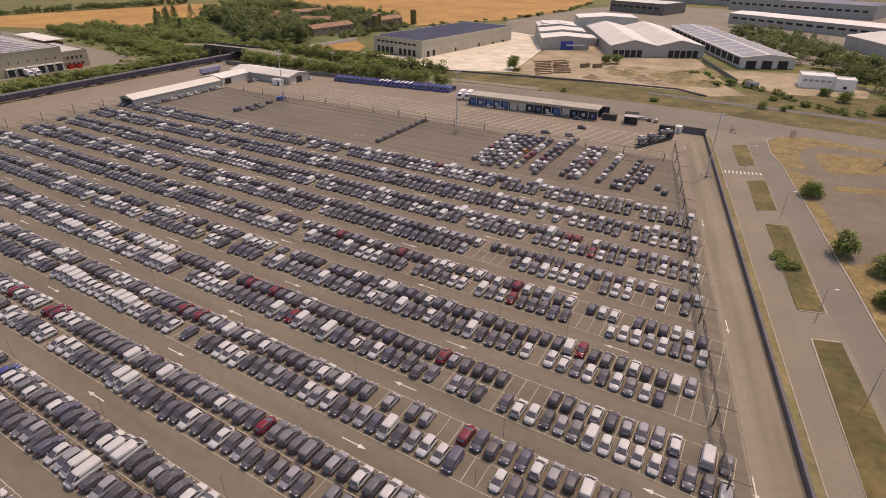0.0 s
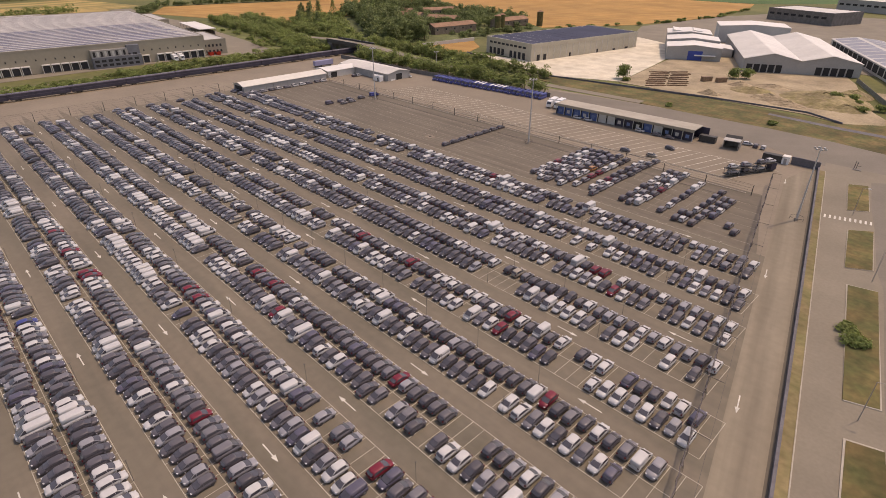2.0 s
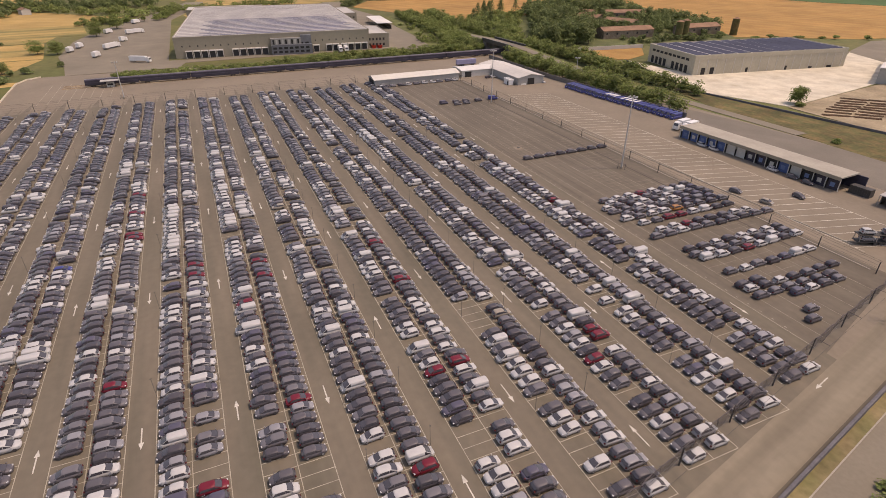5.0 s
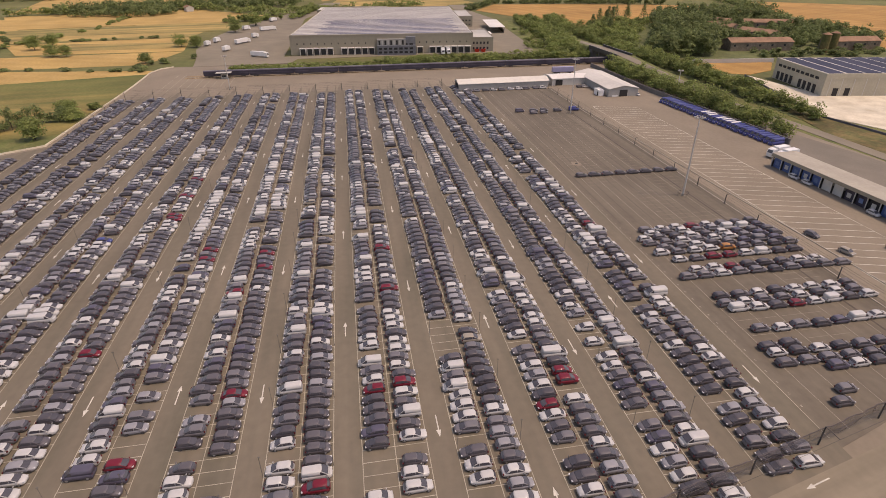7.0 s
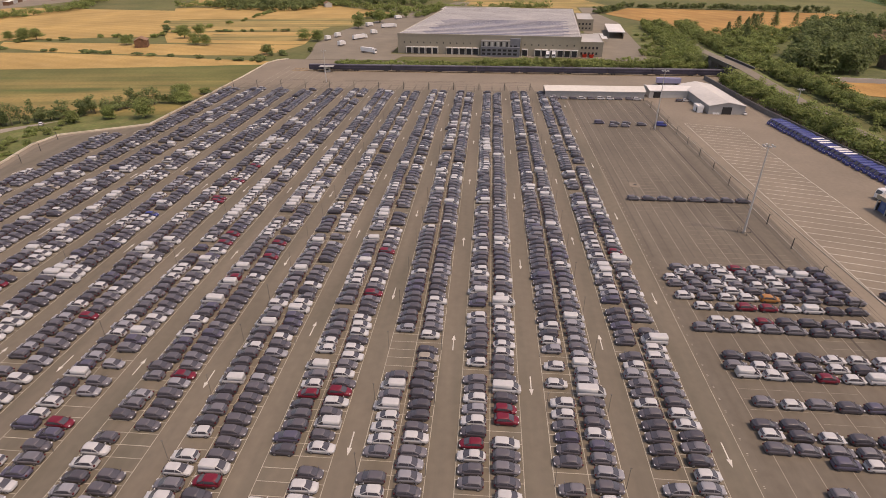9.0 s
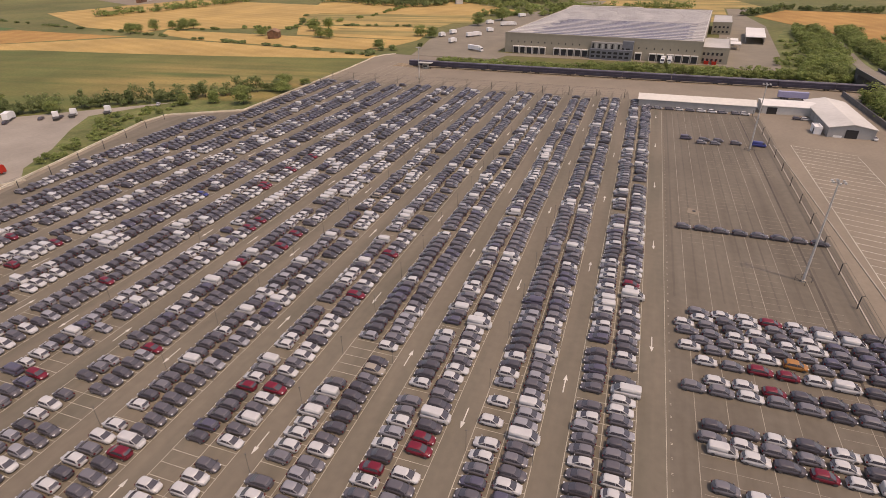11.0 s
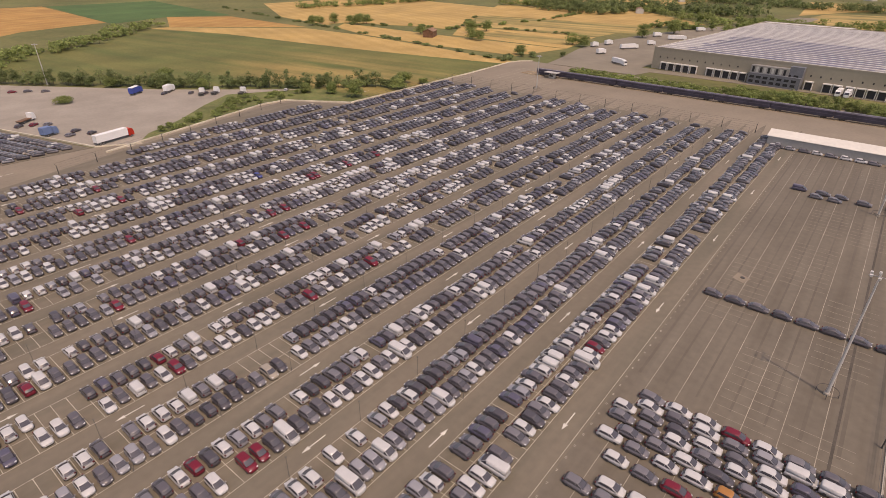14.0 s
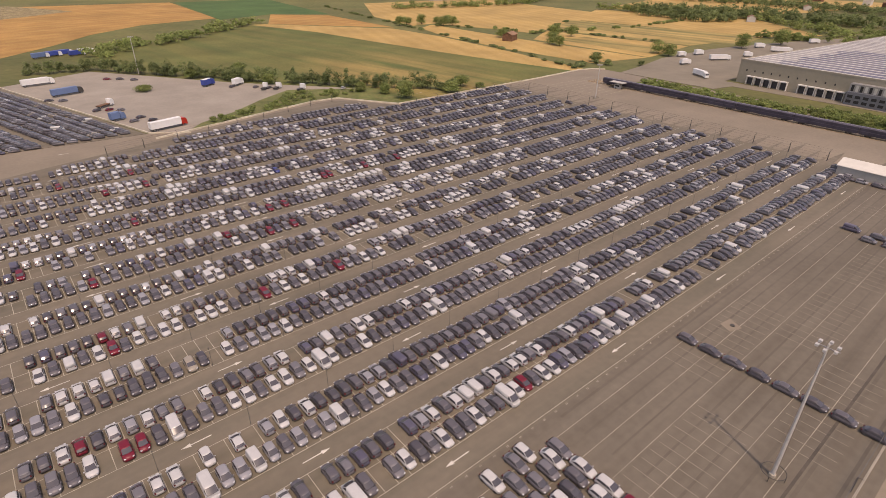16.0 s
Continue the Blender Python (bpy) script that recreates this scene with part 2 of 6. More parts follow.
ROOF_TILE = mat("terracotta_roof", (0.27, 0.16, 0.10), 0.9, vary=0.2, big=0.2, fine=1.0)
PANEL_DARK = mat("solar_panel", (0.055, 0.058, 0.088), 0.6, spec=0.08, vary=0.15, big=0.05, fine=0.5)
PANEL_ROOF = mat("roof_solar_panel", (0.135, 0.135, 0.185), 0.6, spec=0.12, vary=0.2, big=0.02, fine=0.3, second=(0.22, 0.21, 0.225))
ROOF_STRIP = mat("dull_roof_strip", (0.30, 0.28, 0.265), 0.7, vary=0.15, big=0.03, fine=0.5)
PANEL_GREY = mat("pale_roof_panel", (0.24, 0.238, 0.265), 0.5, vary=0.15, big=0.05, fine=0.5)
FARM_WALL = mat("old_brown_plaster", (0.19, 0.145, 0.105), 0.9, vary=0.25, big=0.2, fine=1.0, second=(0.26, 0.21, 0.16))
GLASS_WALL = mat("grey_glazed_wall", (0.165, 0.168, 0.185), 0.35, vary=0.15, big=0.2, fine=1.0)
DOCK_GREY = mat("dock_shutter", (0.055, 0.053, 0.055), 0.7, vary=0.15)
OPENING = mat("dark_opening", (0.035, 0.033, 0.032), 0.8, vary=0.1)
GLASS = mat("tinted_glass", (0.072, 0.068, 0.076), 0.16, vary=0.1, spec=0.6)
BLACK_TRIM = mat("black_plastic_trim", (0.055, 0.052, 0.052), 0.6, vary=0.1)
TYRE = mat("tyre_rubber", (0.075, 0.07, 0.068), 0.85, vary=0.1)
RIM = mat("alloy_rim", (0.35, 0.35, 0.36), 0.4, 0.6, vary=0.05)
HEADLIGHT = mat("headlight_lens", (0.55, 0.55, 0.55), 0.15, vary=0.05)
TAILLIGHT = mat("tail_light_lens", (0.11, 0.022, 0.024), 0.25, vary=0.05)
BLUE_PAINT = mat("blue_truck_paint", (0.045, 0.075, 0.30), 0.4, vary=0.1, big=0.3)
NAVY = mat("navy_steel", (0.046, 0.041, 0.058), 0.55, vary=0.25, big=0.15, fine=1.0)
NAVY_ROOF = mat("faded_navy_roof", (0.075, 0.068, 0.09), 0.6, vary=0.25, big=0.15, fine=1.0)
TIMBER = mat("weathered_beams", (0.23, 0.155, 0.10), 0.85, vary=0.3, big=0.4, fine=2)
RUST = mat("rusty_steel", (0.16, 0.085, 0.05), 0.8, vary=0.3, big=0.4, fine=2)
RUBBLE = mat("rubble", (0.37, 0.285, 0.185), 0.95, vary=0.35, big=0.15, fine=1.2, second=(0.27, 0.21, 0.125), bump=0.2)
WHITE = mat("white_paint", (0.72, 0.71, 0.69), 0.45, vary=0.06, big=0.3)
BAY_BLUE = mat("faded_blue_panel", (0.075, 0.12, 0.27), 0.6, vary=0.15, big=0.3)
TARP_BLUE = mat("blue_tarpaulin", (0.13, 0.19, 0.33), 0.6, vary=0.1, big=0.3)
LILAC = mat("lilac_paint", (0.30, 0.29, 0.42), 0.5, vary=0.08, big=0.3)
RED = mat("red_paint", (0.45, 0.035, 0.02), 0.4, vary=0.06)

# ---------------------------------------------------------------- mesh helpers
class Shape:
    """Gathers faces with a material slot each, and turns them into one mesh object."""

    def __init__(self):
        self.v, self.f, self.m = [], [], []

    def face(self, pts, m=0):
        n = len(self.v)
        self.v += [tuple(p) for p in pts]
        self.f.append(tuple(range(n, n + len(pts))))
        self.m.append(m)
        return self

    def grid(self, rings, m=0, closed=True, caps=True):
        """Skins a row of rings of equal length."""
        n, k = len(self.v), len(rings[0])
        for r in rings:
            self.v += [tuple(p) for p in r]
        for i in range(len(rings) - 1):
            for j in range(k if closed else k - 1):
                a, b = n + i * k + j, n + i * k + (j + 1) % k
                self.f.append((a, b, b + k, a + k))
                self.m.append(m)
        if caps:
            self.f.append(tuple(range(n + k - 1, n - 1, -1)))
            self.f.append(tuple(range(n + (len(rings) - 1) * k, n + len(rings) * k)))
            self.m += [m, m]
        return self

    def box(self, x0, x1, y0, y1, z0, z1, m=0):
        return self.grid([[(x0, y0, z), (x1, y0, z), (x1, y1, z), (x0, y1, z)] for z in (z0, z1)], m)

    def prism(self, pts, z0, z1, m=0):
        return self.grid([[(x, y, z) for x, y in pts] for z in (z0, z1)], m)

    def tube(self, p, q, r0, r1=None, n=6, m=0):
        p, q = Vector(p), Vector(q)
        d = (q - p).normalized()
        u = d.orthogonal().normalized()
        w = d.cross(u)
        r1 = r0 if r1 is None else r1
        return self.grid([[c + r * (math.cos(2 * math.pi * i / n) * u + math.sin(2 * math.pi * i / n) * w) for i in range(n)] for c, r in ((p, r0), (q, r1))], m)

    def mesh(self, name, mats, smooth=False):
        me = bpy.data.meshes.new(name)
        me.from_pydata(self.v, [], self.f)
        for mm in mats:
            me.materials.append(mm)
        me.polygons.foreach_set("material_index", self.m)
        if smooth:
            me.polygons.foreach_set("use_smooth", [True] * len(self.f))
        me.update()
        return me


def put(shape, name, mats, parent=None, label=""):
    """One mesh object, at top level or as a part under a thing."""
    ob = new(name, shape.mesh(name, mats if isinstance(mats, (list, tuple)) else [mats]))
    ob.parent = parent
    if label:
        ob["label"] = label
    return ob


def thing(name, label, category, m=None, group="", kind=""):
    ob = new(name)
    if m is not None:
        ob.matrix_basis = m
    return tagged(ob, label, category, group, kind)


def area(name, pts, z, material, label="", category="ground"):
    """A flat sheet of ground with thickness, its top at z."""
    ob = put(Shape().prism(pts, z - 0.3, z), name, material)
    return tagged(ob, label, category, kind="structure")


def fast_mesh(name, verts, loops, sizes, mi, mats, smooth=None):
    me = bpy.data.meshes.new(name)
    me.vertices.add(len(verts))
    me.vertices.foreach_set("co", np.asarray(verts, dtype=np.float32).ravel())
    me.loops.add(len(loops))
    me.loops.foreach_set("vertex_index", np.asarray(loops, dtype=np.int32))
    me.polygons.add(len(sizes))
    starts = np.concatenate(([0], np.cumsum(sizes)[:-1]))
    me.polygons.foreach_set("loop_start", starts.astype(np.int32))
    for mm in mats:
        me.materials.append(mm)
    me.polygons.foreach_set("material_index", np.asarray(mi, dtype=np.int32))
    if smooth is not None:
        me.polygons.foreach_set("use_smooth", smooth)
    me.update(calc_edges=True)
    return me

# ---------------------------------------------------------------- plan
PITCH, PERIOD, MID0, HALF = 2.36, 14.18, 96.31, 4.95
WEST_END = -269.0


def fence_x(y):
    """The slanting fence at the rows' eastern end."""
    return 6.1 - (y - 78.3) * 0.226


def net_x(y):
    """The line of the tall net fence, a stall inside the row ends."""
    return fence_x(y) - 2.8


def wall_x(y):
    """The dark boundary wall along the perimeter lane."""
    return 14.6 - (y - 79.2) * 0.2177


def north_y(x):
    """The slanting northern wall east of its jog."""
    return -54.5 + 0.224 * (x + 165)


# ---------------------------------------------------------------- ground
VERGE3 = [(-98, -40.5), (-106, -50), (-125, -60), (-146, -76), (-166, -88), (-184, -78), (-206, -64), (-212, -25.6), (-197, -25.6), (-179, -54.6), (-165, -56), (-110, -43.6)]
tagged(put(Shape().box(-3200, 3200, -3200, 3200, -2.0, -0.30), "ground", LAND), "flat farmland with dry grass and crops", "ground", kind="structure")
area("pavement_1", [(-362, -18), (-356, -24), (-345, -27), (-300, -25), (-196, -24.5), (-178, -53.4), (-165, -55), (60, -4.1), (60, 286), (-60, 284), (-345, 258)], -0.04, APRON, "pale worn asphalt apron around the car park", "pavement")
area("pavement_2", [(-272, -19), (-206, -20), (-196, -21), (-180, -46), (-174, -51), (-162, -51.5), (-60, -28.6), (24, -8), (fence_x(-2) + 1.5, -2), (fence_x(163) + 1.5, 163), (-272, 163)], 0.0, ASPHALT, "grey-brown asphalt of the main car park", "pavement")
area("pavement_3", [(-256, 162.99), (-14, 162.99), (-26, 203), (-256, 203)], 0.0, DARK_ASPHALT, "dark worn asphalt of the half-empty bays", "pavement")
area("road_1", [(-170, 256), (-40, 253), (-22, 246), (60, 246), (400, 240), (400, 260), (42, 269), (9, 272), (-25, 278.5), (-50, 280), (-92, 280), (-130, 276), (-170, 268)], -0.02, STREET, "pale grey asphalt road along the lot", "road")
area("road_2", [(wall_x(250) + 2.0, 250), (4, 250), (9.5, 197), (19.5, 151), (30, 116), (58, 30), (70, -60), (wall_x(-60) + 2.0, -60)], 0.0, ROAD, "pale grey asphalt access road with islands", "road")
area("street", [(1.5, 244), (3.4, 228.7), (8.2, 213.2), (11.1, 198.4), (15.2, 180.7), (18.6, 164), (21.8, 148.4), (24.8, 134.4), (27.6, 120), (30.7, 108), (59.6, 30), (71, -60), (58, -60), (52, -20), (36.3, 52), (22.2, 114), (19.6, 122.4), (11.6, 165.8), (8.7, 174.4), (3.4, 200), (0, 214), (-4.8, 238.5)], 0.005, STREET, "grey asphalt street beside the islands", "road")
area("lane", [(fence_x(222) + 1, 222), (wall_x(244) - 0.85, 244), (wall_x(-60) - 0.85, -60), (fence_x(-60) + 1, -60)], 0.004, LANE, "pale perimeter lane beside the parked rows", "road")
RAMP = ((-600, 296, 0), (-500, 292, 0), (-425, 283, 0), (-385, 274, 3.4), (-345, 266.5, 6.9), (-305, 267.5, 6.9), (-262, 271.5, 3.4), (-215, 275.5, 0), (-160, 281, 0), (-108, 283, 0))
for name, material, top, foot, lift, label in (("embankment", GRASS, 6.0, 10.0, 0.0, "grassy embankment carrying the road"), ("road_3", ROAD, 3.1, 3.1, 0.16, "narrow pale road rising between two tree belts")):
    for stretch in ((RAMP[:5], RAMP[5:]) if lift == 0 else (RAMP,)):
        sh = Shape().grid([[(x, y - foot + (3.4 - z * 0.5) * (lift == 0), -0.3 if lift == 0 else z - 0.2), (x, y - top, z - 0.09 + lift), (x, y + top, z - 0.09 + lift), (x, y + foot - (3.4 - z * 0.5) * (lift == 0), -0.3 if lift == 0 else z - 0.2)] for x, y, z in stretch])
        tagged(put(sh, name, material), label, "road" if lift else "grass", kind="structure")
area("yard_1", [(-44, -188), (-84.5, -47), (-98, -38), (-135, -41), (-154, -53), (-205, -62), (-151, -124), (-92, -210)], -0.05, YARD, "pale lorry yard with worn asphalt", "yard")
area("pavement_6", [(-112, -42), (-98, -41), (-84, -47), (60, -62), (120, -40), (60, 0), (-60, -28)], -0.05, APRON, "brown dusty track between two car parks", "pavement")
area("pavement_4", [(-83, -47.5), (-43, -189), (40, -230), (140, -70), (60, -62.5)], -0.02, ASPHALT, "asphalt of the neighbouring car park", "pavement")
area("yard_2", [(-389, -10), (-362, -6), (-362, 56), (-378, 60), (-378, 192), (-362, 230), (-430, 240), (-600, 256), (-690, 250), (-770, 262), (-770, 238), (-640, 230), (-600, 215), (-390, 200), (-390, 50), (-640, 52), (-800, 90), (-850, 92), (-850, 70), (-712, 34), (-627, 6), (-548, -14), (-507, -20), (-437, -20)], -0.10, ROAD, "concrete yard around the logistics warehouse", "yard")
area("yard_3", [(-266, 328), (-181, 302), (-140, 318), (-150, 380), (-165, 460), (-225, 490), (-200, 440), (-216, 333)], -0.10, PALE_YARD, "bright pale gravel yard", "yard")
area("yard_4", [(-139, 316), (-90, 315), (-45, 316), (-29, 310), (-12, 322), (-27, 346), (-44, 404), (-60, 440), (-160, 460), (-149, 380)], -0.02, DIRT, "sandy building yard with dirt", "yard")
area("yard_8", [(-20, 353), (4, 334), (40, 345), (44, 372), (10, 398), (-34, 388)], -0.02, DIRT, "sandy apron before the open shed", "yard")
area("yard_5", [(-226, 489), (-170, 462), (-60, 441), (140, 420), (160, 800), (-190, 800), (-232, 700), (-252, 556)], -0.12, ROAD, "paved ground of the industrial estate", "yard")
for pts in ([(-97, 396), (-85, 410), (-75, 394), (-88.5, 381)], [(-80, 410), (-63, 425), (-46, 405.5), (-66.5, 396)], [(-118, 386), (-106, 392), (-100, 380), (-113, 376)]):
    tagged(put(Shape().prism(pts, -0.2, -0.07), "concrete_pad", PALE_YARD), "pale concrete pad before the hall gates", "pavement", kind="structure")
area("canal_path", [(-57, 306), (-28, 303), (-3, 302), (20, 300.5), (45, 298), (240, 283), (240, 279), (44, 294), (19, 296.6), (-3, 298), (-28, 299), (-57, 303)], 0.0, WALL_DARK, "narrow dark ditch path beyond the verge", "path")
area("verge_1", [(-205, 297), (-150, 283), (-92, 280), (-50, 280), (-25, 278.5), (9, 272), (42, 269), (300, 262), (300, 340), (60, 345), (8, 350), (-12, 334), (-29, 309), (-90, 313), (-180, 300)], -0.03, MEADOW, "rough grass verge beside the road", "grass")
area("waste_ground", [(1.5, 244.5), (1.9, 246.6), (3.2, 249.3), (7, 254), (11.8, 257.1), (40, 252), (220, 262), (220, -60), (72, -60), (60, 30), (31, 108), (27.9, 120), (25.1, 134.4), (22.1, 148.4), (18.9, 164), (15.5, 180.7), (11.4, 198.4), (8.5, 213.2), (3.7, 228.7)], 0.06, WASTE, "old concrete waste ground with dust", "ground")
UNDERWOOD = mat("undergrowth", (0.105, 0.122, 0.045), 0.95, vary=0.3, big=0.06, fine=0.6, second=(0.14, 0.143, 0.057), bump=0.1)
for pts in ([(-356, 250), (-330, 253), (-200, 257), (-140, 261), (-140, 269), (-200, 278), (-290, 278), (-335, 272)],
            [(-336, 283), (-290, 289), (-200, 289), (-112, 288), (-150, 297), (-190, 303), (-280, 309), (-340, 312)],
                        [(-350, 292), (-340, 313), (-312, 345), (-308, 372), (-304, 470), (-340, 505), (-400, 543), (-490, 543), (-555, 503), (-562, 430), (-604, 396), (-600, 320), (-540, 285), (-425, 273)]):
    area("undergrowth", pts, -0.13, UNDERWOOD, "dark green undergrowth below trees and scrub", "grass")


def dry_verge(pts, label, top):
    return tagged(put(Shape().prism(pts, 0.0, top), "dry_verge", STRAW), label, "grass", kind="structure")


dry_verge([(2.2, 241), (2.6, 246), (5, 250.5), (9, 254.5), (12.5, 256.4), (20, 256.4), (40, 251.4), (130, 256), (130, 251), (40, 247.4), (28.5, 248), (18, 246.3), (13.8, 240), (12.4, 232.2), (13.5, 224), (15.2, 216.5), (9.6, 213.8), (6.2, 222), (3.9, 230)], "yellow dry grass along the kerbed corner", 0.075)
dry_verge([(17.2, 236.4), (39.5, 241.4), (120, 250), (120, 232), (38, 223.4), (26, 217), (22.1, 214.8), (20.3, 219), (18.6, 228)], "straw-coloured grass patch on waste ground", 0.079)
dry_verge([(22.2, 203.2), (37, 208), (110, 220), (110, 214), (36.6, 202.7), (22.1, 198.4)], "narrow band of straw grass", 0.083)
dry_verge([(8.8, 211.6), (12.5, 211), (17.2, 208.4), (15.8, 200), (16.4, 192.5), (19.6, 180), (21.8, 170.5), (22.6, 160.5), (24.6, 147), (29.2, 152), (34, 151), (44, 146), (49, 132), (45, 118), (51, 96), (46, 82), (44.5, 74), (32, 108), (28.3, 120.5), (25.5, 134.5), (22.5, 148.6), (19.3, 164.2), (15.9, 181), (11.8, 198.7)], "dry yellow verge along the street kerb", 0.087)
kerbline = [(7, 254), (3.2, 249.3), (1.9, 246.6), (1.5, 244.5), (3.7, 228.7), (8.5, 213.2), (11.4, 198.4), (15.5, 180.7), (18.9, 164), (22.1, 148.4), (25.1, 134.4), (27.9, 120), (31, 108), (60, 30), (72, -60)]
kb = thing("kerb_2", "broken pale kerb along the access road", "kerb", kind="structure")
for (x0, y0), (x1, y1) in zip(kerbline, kerbline[1:]):
    n = Vector((y0 - y1, x1 - x0)).normalized() * 0.16
    put(Shape().prism([(x0 - n.x, y0 - n.y), (x0 + n.x, y0 + n.y), (x1 + n.x, y1 + n.y), (x1 - n.x, y1 - n.y)], -0.05, 0.15), "kerbstone", CONCRETE, kb)
cracks = Shape()
crng = random.Random(3)
for i in range(9):
    y0 = 193.5 - i * 5.2 - crng.random() * 2
    x0 = 21 + i * 0.9 + crng.random() * 5
    x1 = x0 + 8 + crng.random() * 14
    cracks.face([(x0, y0, 0.066), (x1, y0 + 0.15 * (x1 - x0), 0.066), (x1, y0 + 0.15 * (x1 - x0) + 0.16, 0.066), (x0, y0 + 0.22, 0.066)])
tagged(put(cracks, "ground_cracks", STREAK), "dark joints across the old concrete ground", "crack", kind="stuff")
for pts in (((-9.9, 231.8), (-4.8, 234.4), (0, 211.8), (-4.9, 208.6)), ((-1.6, 194.2), (3.6, 197.7), (8.2, 173.6), (3.0, 170.6)),
            ((5.2, 162.5), (10.9, 163.9), (19.3, 122), (14.1, 120.3)), ((16.3, 111.1), (21.2, 112.6), (35.2, 50.6), (27.9, 47.6)), ((30, 40), (38, 43), (52, -20), (46, -24))):
    isl = thing("traffic_island", "grass traffic island with a pale concrete kerb", "traffic island", group="traffic islands")
    cx, cy = sum(p[0] for p in pts) / 4, sum(p[1] for p in pts) / 4
    put(Shape().prism(pts, 0.0, 0.14), "kerb", CONCRETE, isl)
    put(Shape().prism([(p[0] + (cx - p[0]) * 0.045, p[1] + (cy - p[1]) * 0.01) for p in pts], 0.01, 0.19), "lawn", MEADOW, isl)

area("verge_4", [(-364, 200), (-371, 228), (-502, 248), (-580, 268), (-580, 284), (-425, 276), (-352, 268), (-352, 200)], -0.125, GRASS, "green grass between the yard and the tree belt", "grass")
area("verge_3", VERGE3, -0.03, GRASS, "overgrown green verge beside the lorry yard", "grass")
smear = Shape()
for k in range(-8, 5):
    for y, l, w0 in ((MID0 + PERIOD * k, 13, 1.6), (MID0 + PERIOD * (k + 0.5), 17, 3.4), (MID0 + PERIOD * (k + 0.32), 9, 1.2)):
        smear.face([(-270, y - w0 / 2, -0.03), (-270, y + w0 / 2, -0.03), (-272 - l * 0.5, y + w0 * 0.3, -0.03), (-272 - l, y + 0.15, -0.03), (-272 - l, y - 0.1, -0.03), (-272 - l * 0.5, y - w0 * 0.3, -0.03)][::-1])
tagged(put(smear, "tyre_smears", SMEAR), "dark tapered smears fanning out of the aisles", "road marking", kind="stuff")

FIELD_LEVELS = [-0.26]


def field(name, material, pts, label):
    """A flat field, each a little above the one before where they overlap."""
    FIELD_LEVELS.append(FIELD_LEVELS[-1] + 0.008)
    return area(name, pts, FIELD_LEVELS[-1], material, label, "field")


field("green_field", GREENFIELD, [(-200, -26), (-342, -27), (-318, -151), (-309, -219), (-301, -302), (-270, -385), (-185, -318), (-125, -310), (-90, -260), (-150, -138), (-180, -70)], "green crop field with yellowing patches")
field("wheat_field", WHEAT, [(-274, -392), (-301, -303), (-310, -219), (-319, -151), (-329, -91), (-342, -27.4), (-353, -27), (-369, -128), (-378, -209), (-377, -283), (-290, -390)], "strip of ripe golden wheat")
field("tan_field", WHEAT_B, [(-292, -391), (-336, -482), (-389, -436), (-383, -290)], "tan strip of ripe crop")
field("dark_field", DARKGREEN, [(-266, -458), (-294, -718), (-434, -713), (-397, -447), (-338, -485)], "dark green crop field")
field("orange_field", WHEAT_B, [(-10, -285), (-53, -298), (-94, -348), (-127, -398), (-184, -452), (-239, -468), (-267, -474), (-290, -723), (-10, -760)], "ploughed orange stubble field")
field("brown_field", EARTH, [(-10, -555), (-77, -583), (-155, -647), (-100, -764), (-10, -790)], "freshly ploughed brown field")
field("gold_field", WHEAT, [(-376, -40), (-374, -128), (-382, -209), (-402, -270), (-430, -288), (-426, -146), (-430, -28)], "long strip of ripe golden wheat")
field("pale_field", WHEAT, [(-436, -295), (-462, -215), (-466, -178), (-520, -190), (-700, -260), (-740, -540), (-520, -560), (-425, -390), (-408, -292)], "wide field of pale ripe wheat")
field("strip_field", WHEAT, [(-432, -28), (-434, -146), (-494, -182), (-512, -40)], "narrow strip of ripe wheat")
field("mixed_field", MIXFIELD, [(-516, -40), (-500, -182), (-596, -232), (-625, -30)], "mown meadow turning yellow")
field("mixed_field", MIXFIELD, [(-640, 70), (-700, 62), (-938, 92), (-960, 250), (-790, 285), (-775, 236), (-622, 228)], "mown field behind the warehouse")
field("distant_field", WHEAT, [(-875, 66), (-1150, 40), (-1150, 210), (-945, 96)], "distant strip of pale wheat")
field("green_strip", MIXFIELD, [(-450, -136), (-488, -130), (-481, -44), (-448, -36)], "green strip of young crop between wheat")
field("green_wedge", MIXFIELD, [(-536, -123), (-657, -114), (-649, -30), (-551, -14), (-548, -60)], "green wedge of young crop")
field("far_field", WHEAT, [(-630, -30), (-602, -232), (-740, -300), (-800, -110), (-690, 5)], "distant ripe wheat field")
field("distant_field", WHEAT, [(-820, -120), (-770, -310), (-1200, -420), (-1300, -60)], "distant pale wheat field")
field("south_field", WHEAT_B, [(-500, 350), (-490, 328), (-529, 310), (-600, 288), (-690, 258), (-765, 300), (-752, 370), (-705, 520), (-620, 600), (-555, 500), (-520, 400)], "orange ripe wheat field behind the woods")
field("south_field", WHEAT_B, [(-520, 575), (-740, 650), (-610, 800), (-491, 830), (-382, 877), (-262, 884), (-243, 812), (-235, 680), (-262, 560), (-312, 478), (-335, 490)], "orange ripe wheat field behind farm houses")
field("far_field", DARKGREEN, [(-620, 806), (-491, 833), (-382, 880), (-262, 887), (-150, 1000), (-300, 1600), (-800, 1300)], "dark green crop field beyond the wheat")
field("far_field", DARKGREEN, [(-780, 640), (-1000, 700), (-900, 1150), (-600, 1100)], "dark green crop field far off")

# ---------------------------------------------------------------- painted lines and arrows
ROWS_Y = [MID0 + PERIOD * k for k in range(-9, 5)]
lines = Shape()
edge_lines = Shape()


def stripe(s, x0, x1, y0, y1, z=0.012):
    s.face([(x0, y0, z), (x1, y0, z), (x1, y1, z), (x0, y1, z)])


